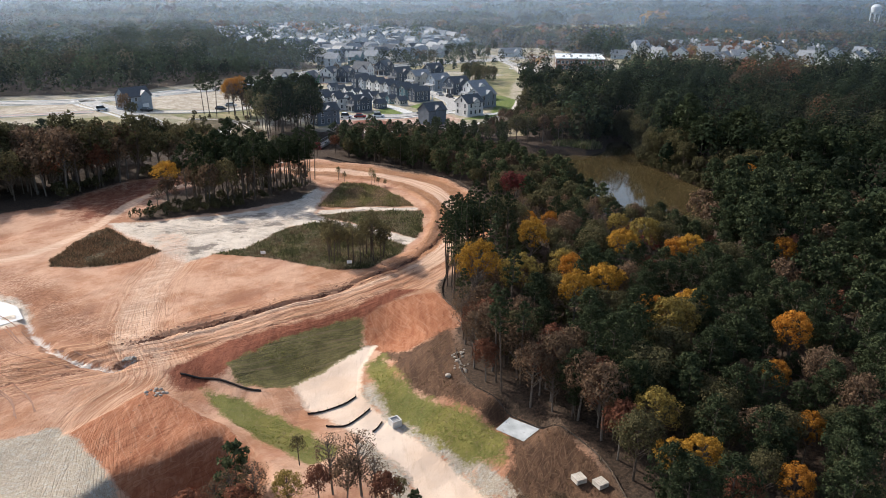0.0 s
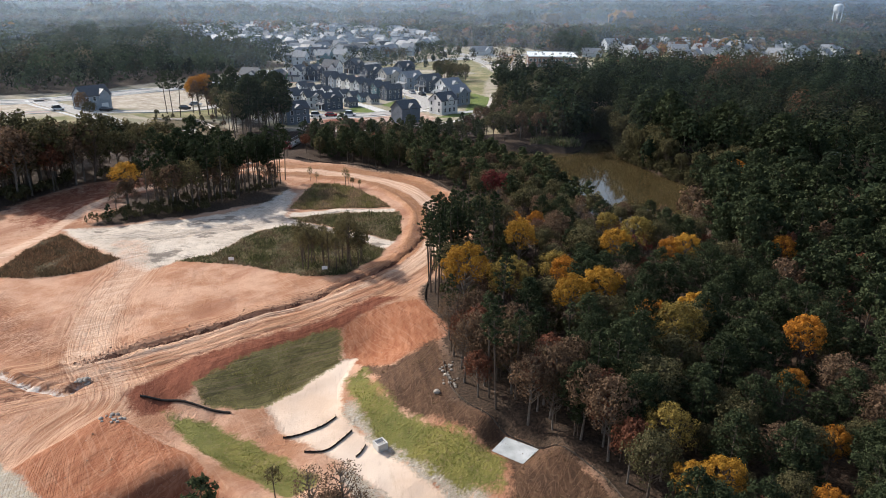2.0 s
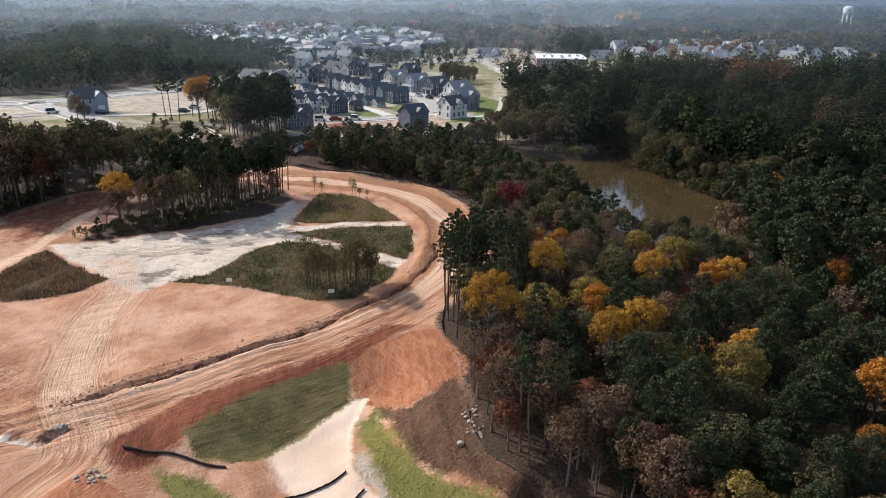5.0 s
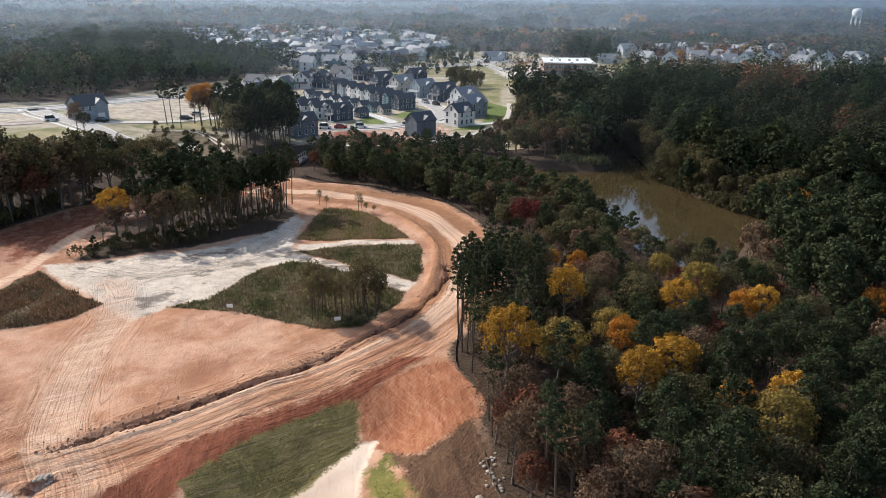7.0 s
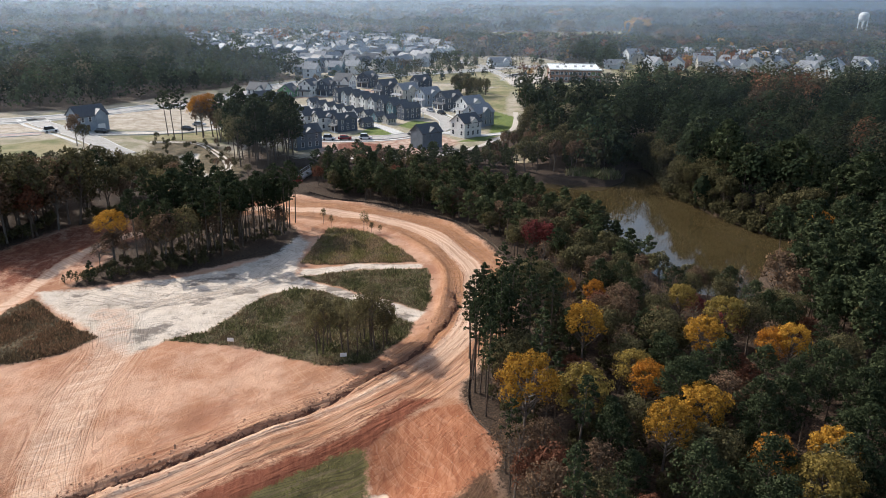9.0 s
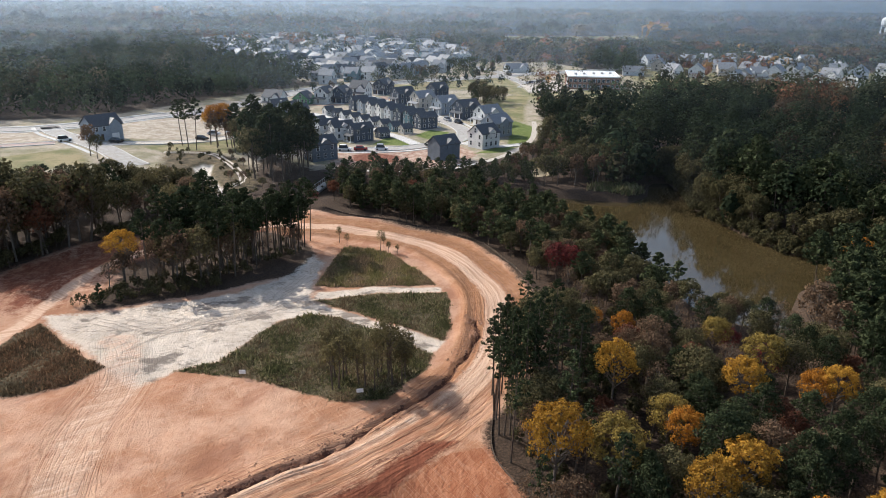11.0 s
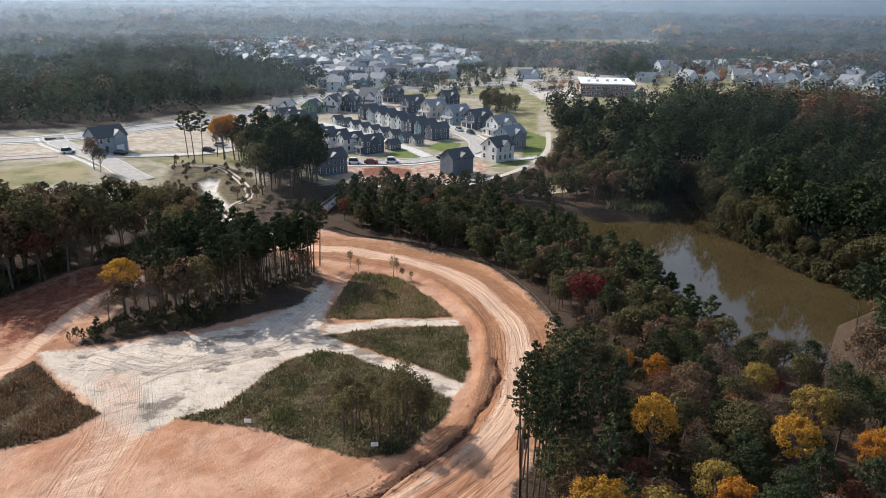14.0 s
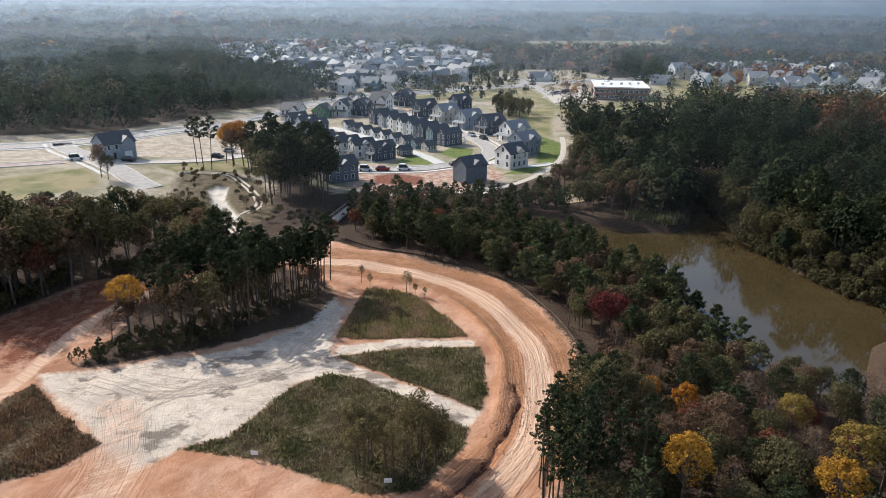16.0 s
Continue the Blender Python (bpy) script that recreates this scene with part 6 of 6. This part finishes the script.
# ---- footbridge over the creek ----
def footbridge():
    wood = plain("grey_decking", (0.30, 0.28, 0.25), (0.42, 0.40, 0.36), 3.0)
    thing = new("footbridge")
    thing.matrix_basis = pose(-16, 239, ground_z(-16, 239) + 0.6, 0, 0, -16)
    for k in range(36):
        bm = bmesh.new()
        box(bm, -1.1, 1.1, -7 + k * 0.39, -7 + k * 0.39 + 0.33, 0, 0.08)
        part("plank", bm, wood, thing)
    for sx in (-1.05, 1.05):
        bm = bmesh.new()
        box(bm, sx - 0.1, sx + 0.1, -7, 7, -0.4, -0.01)
        part("beam", bm, wood, thing)
        bm = bmesh.new()
        box(bm, sx - 0.06, sx + 0.06, -7, 7, 1.05, 1.15)
        part("handrail", bm, wood, thing)
        for k in range(9):
            bm = bmesh.new()
            box(bm, sx - 0.05, sx + 0.05, -6.9 + k * 1.72, -6.8 + k * 1.72, -1.2 if k in (0, 8) else 0, 1.06)
            part("post", bm, wood, thing)
    return tagged(thing, "grey timber footbridge with railings across the creek", "footbridge")


footbridge()

# ---- sediment basin ----
BLACK_CLOTH = plain("black_fabric", (0.025, 0.02, 0.017), (0.06, 0.048, 0.038), 3.0, 0.9)
BROWN_CLOTH = plain("dusty_fabric", (0.05, 0.038, 0.03), (0.13, 0.095, 0.07), 2.0, 0.9)
STAKE = plain("wooden_stake", (0.22, 0.16, 0.10), (0.32, 0.24, 0.16), 5.0)


def cloth_fence(name, line, high, label, category, sag=0.0, gap=1.6):
    """A band of fabric held up by stakes along a line."""
    pts = smooth(line, 6)
    thing = new(name)
    verts, faces = [], []
    for k, (x, y) in enumerate(pts):
        z = ground_z(x, y)
        up = high * (1 - sag * abs(math.sin(k * 1.7)) * 0.4)
        for dx, dz in ((0, -0.1), (0, up), (0.05, up), (0.05, -0.1)):
            verts.append((x + dx, y, z + dz))
    for k in range(len(pts) - 1):
        for j in range(4):
            faces.append((4 * k + j, 4 * k + (j + 1) % 4, 4 * k + 4 + (j + 1) % 4, 4 * k + 4 + j))
    raw("fabric", verts, faces, BLACK_CLOTH if name == "baffle_fence" else BROWN_CLOTH, thing)
    run = 0.0
    for (x0, y0), (x1, y1) in zip(pts, pts[1:]):
        run += math.hypot(x1 - x0, y1 - y0)
        if run >= gap:
            run = 0.0
            z = ground_z(x1, y1)
            bm = bmesh.new()
            tube(bm, (x1 - 0.05, y1, z - 0.3), (x1 - 0.05, y1, z + high + 0.15), 0.035, 0.03, 5)
            part("stake", bm, STAKE, thing)
    return tagged(thing, label, category)


for line in ([(-7.0, 89.4), (-4.9, 90.1), (-2.9, 91.3), (-1.2, 92.8)], [(-4.5, 86.3), (-2.3, 86.6), (-0.7, 88.1), (0.6, 90.0)], [(1.0, 85.2), (1.6, 86.0), (2.1, 87.2)]):
    tagged(cloth_fence("baffle_fence", line, 0.3, "sagging black fabric baffle across the sandy basin", "silt baffle", 0.8, 1.2), group="baffles of the basin")
tagged(cloth_fence("silt_fence", [(12.2, 100), (12.4, 93.5), (14.2, 89.2), (17.6, 85.6), (22.6, 80.6), (26, 74.5), (26.6, 68)], 0.22, "low black silt fence along the wood edge", "silt fence"), group="silt fences")
tagged(cloth_fence("silt_fence", [(13.4, 112.5), (11.8, 118.2), (13, 126), (15.5, 136), (20.5, 147)], 0.28, "low black silt fence along the wood edge", "silt fence"), group="silt fences")
tagged(cloth_fence("silt_fence", [(26.3, 166), (25, 178), (19.8, 193.5), (8, 204.5), (-6, 213.5), (-14, 220)], 0.32, "low black silt fence along the road bank", "silt fence"), group="silt fences")


def riser_box():
    thing = new("riser_box")
    thing.matrix_basis = pose(3.7, 86.6, ground_z(3.7, 86.6) - 0.1, 0, 0, 28) @ Matrix.Scale(0.76, 4)
    bm = bmesh.new()
    for a in ((-0.8, 0.8, -0.8, -0.62), (-0.8, 0.8, 0.62, 0.8), (-0.8, -0.62, -0.62, 0.62), (0.62, 0.8, -0.62, 0.62)):
        box(bm, *a, -0.3, 1.3)
    part("wall", bm, CONCRETE, thing)
    for k in range(6):
        bm = bmesh.new()
        tube(bm, (-0.7, -0.5 + k * 0.2, 1.24), (0.7, -0.5 + k * 0.2, 1.24), 0.03, 0.03, 5)
        part("grate_bar", bm, PAINTS["silver"], thing)
    bm = bmesh.new()
    box(bm, -0.6, 0.6, -0.6, 0.6, 0.9, 1.0)
    part("floor", bm, GRAVEL, thing)
    return tagged(thing, "pale concrete riser box with an open grated top", "riser box")


riser_box()
lift = -1.8
tagged(slab("concrete_pad", SLAB, lift, 0.6, plain("pale_slab", (0.36, 0.37, 0.36), (0.55, 0.56, 0.55), 0.5, 0.8)), "bare pale concrete pad on the brown bank", "concrete pad")


def pipe():
    bm = bmesh.new()
    line = smooth([(-23.6, 95.8), (-19.5, 95.4), (-15.6, 94.0), (-13.2, 93.4)], 5)
    rings = []
    for x, y in line:
        z = ground_z(x, y) + 0.1
        rings.append([bm.verts.new((x, y + 0.15 * math.cos(k * math.tau / 10), z + 0.15 * math.sin(k * math.tau / 10))) for k in range(10)])
    for a, b in zip(rings, rings[1:]):
        for k in range(10):
            bm.faces.new((a[k], a[(k + 1) % 10], b[(k + 1) % 10], b[k]))
    bm.faces.new(rings[0][::-1])
    bm.faces.new(rings[-1])
    return tagged(part("drain_pipe", bm, BLACK_CLOTH), "black plastic drain pipe lying on red clay", "pipe")


pipe()


def stone(name, x, y, size, material, seed):
    r = np.random.default_rng(seed)
    bm = bmesh.new()
    bmesh.ops.create_icosphere(bm, subdivisions=2, radius=size)
    for v in bm.verts:
        v.co *= 1 + 0.22 * noise.noise(v.co * (1.6 / size) + Vector((seed, 0, 0)))
        v.co.z *= 0.62
    ob = part(name, bm, material)
    ob.matrix_basis = pose(x, y, ground_z(x, y) + size * 0.25, 0, 0, float(r.uniform(0, 360)))
    return ob


ROCK = plain("pale_rock", (0.24, 0.20, 0.16), (0.40, 0.35, 0.29), 2.0)
for k in range(26):
    stone_ = stone("rock", 12.2 + rng.uniform(-0.9, 0.9) + (k % 13) * 0.05, 93.4 + k * 0.22 + rng.uniform(-0.4, 0.4), rng.uniform(0.1, 0.24), ROCK, k)
    tagged(stone_, "pale rock of the riprap at the wood edge", "rock", "riprap rocks")
tagged(stone("rock", 10.6, 92.6, 0.42, ROCK, 40), "pale boulder alone on the brown bank", "rock")
for k in range(14):
    tagged(stone("rock", -25.0 + rng.uniform(-1.2, 1.2), 90.5 + rng.uniform(-1.2, 1.2), rng.uniform(0.12, 0.3), ROCK, 50 + k), "rubble stone beside the red pad", "rock", "rubble stones")
for k in range(10):
    tagged(stone("rock", -31.2 + rng.uniform(-0.7, 0.7), 99.6 + rng.uniform(-0.5, 0.5), rng.uniform(0.15, 0.32), ROCK, 70 + k), "pale stone of the small check dam", "rock", "check dam stones")


# pallets of pipe at the wood edge
def pallet(x, y, turn):
    thing = new("pallet_stack")
    thing.matrix_basis = pose(x, y, ground_z(x, y), 0, 0, turn)
    for k in range(5):
        for j in range(2):
            bm = bmesh.new()
            box(bm, -0.6 + k * 0.25, -0.6 + k * 0.25 + 0.2, -0.6, 0.6, 0.05 + j * 0.3, 0.3 + j * 0.3)
            part("slat", bm, GRAVEL, thing)
    return tagged(thing, "stack of pale slats at the wood edge", "pallet stack", "pallet stacks")


pallet(22.6, 73.2, 20)
pallet(24.6, 72.2, 25)


# small boards at the edge of the weedy plot
def notice_board(x, y, turn):
    thing = new("notice_board")
    thing.matrix_basis = pose(x, y, ground_z(x, y), 0, 0, turn)
    bm = bmesh.new()
    box(bm, -0.45, 0.45, -0.03, 0.03, 0.75, 1.3)
    bmesh.ops.bevel(bm, geom=bm.edges[:], offset=0.012)
    part("board", bm, TRIM, thing, "blank white board")
    for u in (-0.36, 0.36):
        bm = bmesh.new()
        box(bm, u - 0.04, u + 0.04, 0.03, 0.1, -0.3, 1.32)
        part("post", bm, STAKE, thing)
    return tagged(thing, "small white notice board on two stakes", "notice board", "notice boards")


notice_board(-3.6, 131.2, 4)
notice_board(-19.6, 137.4, -8)


# ---- weeds, grass and loose soil on the site ----
def tufts(name, polys, per_m2, size, tints, label, seed, upright=0.8):
    r = np.random.default_rng(seed)
    spots = []
    for poly in polys:
        spots += scatter(poly, 1 / math.sqrt(per_m2))
    p = np.array(spots)
    n, count = len(p), 7
    z = height(p[:, 0], p[:, 1])
    s_ = size * r.uniform(0.5, 1.5, n) * (1 + 0.4 * waves(p[:, 0], p[:, 1], 7, seed))
    a = r.normal(size=(n, count, 3)) * 0.55
    a[..., 2] = np.abs(a[..., 2]) + upright
    b = np.cross(a, r.normal(size=(n, count, 3)))
    b /= np.linalg.norm(b, axis=2, keepdims=True)
    root = np.stack([p[:, 0], p[:, 1], z - 0.03], -1)[:, None, :] + r.normal(0, 1, (n, count, 3)) * (s_[:, None, None] * 0.55) * (1, 1, 0)
    tall = a * s_[:, None, None]
    w = b * (s_[:, None, None] * 0.26)
    v = np.stack([root - w, root + w, root + tall], 2).reshape(-1, 3, 3)
    ob = quads(name, v, FAR_LEAVES, None, 3)
    tints = np.array(tints)
    pick = np.clip(((waves(p[:, 0], p[:, 1], 9, seed + 1) + r.normal(0, 0.5, n)) * 0.5 + 0.5) * len(tints), 0, len(tints) - 1).astype(int)
    col = np.ones((n, count, 3, 4), np.float32)
    col[..., :3] = tints[pick][:, None, None, :] * r.uniform(0.6, 1.4, (n, count, 1, 1))
    at = ob.data.attributes.new("tint", "FLOAT_COLOR", "POINT")
    at.data.foreach_set("color", col.ravel())
    return tagged(ob, label, "weeds", kind="stuff")


tufts("weeds", [THICKET, WEDGE], 9, 0.3, [(0.10, 0.10, 0.045), (0.17, 0.155, 0.072), (0.27, 0.225, 0.13), (0.19, 0.135, 0.08)], "dull green and brown weeds on the plot", 31, 0.45)
tufts("weeds", [MOUND], 9, 0.27, [(0.21, 0.18, 0.075), (0.29, 0.22, 0.11), (0.32, 0.22, 0.13)], "yellowed grass on the low mound", 33)
tufts("weeds", [LEFT_FIELD], 9, 0.26, [(0.17, 0.10, 0.058), (0.22, 0.135, 0.08), (0.12, 0.085, 0.05)], "brown weeds on the left plot", 35)
tufts("weeds", [[(57, 236), (66, 230.5), (73, 235), (70, 241), (60, 242)]], 4, 0.7, [(0.16, 0.17, 0.07), (0.24, 0.20, 0.11), (0.12, 0.12, 0.05)], "tall marsh grass on the pond spit", 38)
tufts("weeds", [GREEN_UP, GREEN_LOW, GREEN_RIGHT], 9, 0.085, [(0.165, 0.165, 0.038), (0.225, 0.20, 0.055), (0.28, 0.225, 0.095)], "sparse new grass on the basin banks", 37)
tufts("weeds", [BROWN_BANK], 3, 0.10, [(0.14, 0.09, 0.052), (0.20, 0.135, 0.08)], "dry straw on the brown bank", 39)

SOIL = Nodes("packed_soil", 0.95)
a_ = SOIL.tree.nodes.new("ShaderNodeAttribute")
a_.attribute_name = "tint"
SOIL.color(SOIL.mix(SOIL.span(SOIL.noise(1.5, 5), 0.35, 0.7, 0, 0.5), a_.outputs["Color"], (0.36, 0.22, 0.15)))
SOIL.bump(SOIL.noise(6, 4), 0.6, 0.05)
track_rng = np.random.default_rng(44)


def tyre_tracks(routes, label):
    """Broken ribbons of pressed soil along each route: (line, spread, number, width, colour)."""
    verts, tints = [], []
    for line, spread, number, wide, tint in routes:
        for _ in range(number):
            off = track_rng.normal(0, spread)
            bend = track_rng.normal(0, spread * 0.35, len(line))
            pts = np.array(smooth([(x + off * 0.8 + b, y + off * 0.6 - b * 0.5) for (x, y), b in zip(line, bend)], 14))
            d = np.gradient(pts, axis=0)
            d /= np.linalg.norm(d, axis=1, keepdims=True) + 1e-9
            nrm = np.stack([d[:, 1], -d[:, 0]], -1)
            shade = track_rng.uniform(0.8, 1.15)
            for side in (-0.95, 0.95):
                w = wide * track_rng.uniform(0.6, 1.2)
                a, b = pts + nrm * (side - w / 2), pts + nrm * (side + w / 2)
                za, zb = height(a[:, 0], a[:, 1]) + 0.06, height(b[:, 0], b[:, 1]) + 0.06
                on = track_rng.uniform()
                for k in range(len(pts) - 1):
                    if track_rng.uniform() < 0.16:
                        on = track_rng.uniform()
                    if on < 0.45:
                        continue
                    verts.append([(*a[k], za[k]), (*b[k], zb[k]), (*b[k + 1], zb[k + 1]), (*a[k + 1], za[k + 1])])
                    tints.append(np.array(tint) * shade)
    ob = quads("tyre_tracks", np.array(verts), SOIL.mat)
    col = np.ones((len(verts), 4, 4), np.float32)
    col[..., :3] = np.array(tints)[:, None, :]
    at = ob.data.attributes.new("tint", "FLOAT_COLOR", "POINT")
    at.data.foreach_set("color", col.ravel())
    return tagged(ob, label, "tyre tracks", kind="stuff")


LIGHT, DARK, GREYISH = (0.56, 0.39, 0.29), (0.34, 0.18, 0.12), (0.46, 0.40, 0.33)
tyre_tracks([
    ([(-48, 157), (-38, 152), (-28, 154), (-19, 160), (-14, 166)], 2.4, 5, 0.11, GREYISH),
    ([(-42, 158), (-33, 156), (-22, 162), (-15, 172)], 2.0, 4, 0.11, GREYISH),
    ([(-38, 147), (-35, 152), (-26, 158), (-14, 161)], 1.4, 3, 0.11, GREYISH),
    ([(-66, 122), (-54, 112), (-46, 104), (-36, 99)], 1.2, 3, 0.16, DARK),
    ([(-66, 108), (-54, 98), (-44, 91), (-40, 86)], 1.6, 3, 0.16, DARK),
    ([(22, 152), (23, 164), (21.5, 176), (15, 190), (4, 200)], 0.6, 2, 0.12, DARK),
], "dried wheel tracks pressed into the soil")
tagged(sheet("water", [(-75, 106), (-66, 116), (-59, 121), (-54, 118), (-51, 113.5), (-54, 110.5), (-60, 107.5)], ground_z(-60, 113) + 0.08, plain("milky_puddle", (0.55, 0.53, 0.50), (0.66, 0.65, 0.62), 0.4, 0.15, 0.02)), "milky puddle on the graded clay", "puddle", kind="structure")


# ---- loose clods of soil beside the trench and over the rough ground ----
def clods(spots, size, label, seed):
    r = np.random.default_rng(seed)
    p = np.array(spots)
    n = len(p)
    base = np.array([(1, 0, 0), (0, 1, 0), (-1, 0, 0), (0, -1, 0), (0, 0, 0.8), (0, 0, -0.5)], float)
    tri = np.array([(0, 1, 4), (1, 2, 4), (2, 3, 4), (3, 0, 4), (1, 0, 5), (2, 1, 5), (3, 2, 5), (0, 3, 5)])
    v = base[None] * r.uniform(0.5, 1.4, (n, 6, 1)) * (size * r.uniform(0.4, 1.6, (n, 1, 1)))
    a = r.uniform(0, math.tau, n)
    x = v[..., 0] * np.cos(a)[:, None] - v[..., 1] * np.sin(a)[:, None] + p[:, None, 0]
    y = v[..., 0] * np.sin(a)[:, None] + v[..., 1] * np.cos(a)[:, None] + p[:, None, 1]
    z = v[..., 2] + height(p[:, 0], p[:, 1])[:, None]
    v = np.stack([x, y, z], -1)[:, tri].reshape(-1, 3, 3)
    ob = quads("soil_clods", v, SOIL.mat, None, 3)
    col = np.ones((n, 24, 4), np.float32)
    col[..., :3] = np.array((0.34, 0.18, 0.11)) * r.uniform(0.6, 1.4, (n, 1, 1))
    at = ob.data.attributes.new("tint", "FLOAT_COLOR", "POINT")
    at.data.foreach_set("color", col.ravel())
    return tagged(ob, label, "soil", kind="stuff")


lumps = []
for k in range(800):
    x, y = TRENCH[int(rng.integers(len(TRENCH)))]
    lumps.append((x + rng.normal(0.2, 0.9) - 0.6, y + rng.normal(0, 0.9) + 0.8))
clods(lumps, 0.13, "loose clods of red soil beside the trench", 61)
lumps = [p for poly in ROUGH + [RED_SLOPE, RED_PATCH] for p in scatter(poly, 2.2)] + [(14 + rng.normal(0, 1.2), 146 + rng.normal(0, 5)) for _ in range(260)]
for k in range(500):
    x, y = ROAD[int(rng.integers(40, len(ROAD)))]
    side = rng.choice([-4.6, 3.6])
    lumps.append((x + side * 0.8 + rng.normal(0, 0.5), y + side * 0.4 + rng.normal(0, 1.0)))
clods(lumps, 0.10, "scattered clods of red soil on the rough ground", 62)
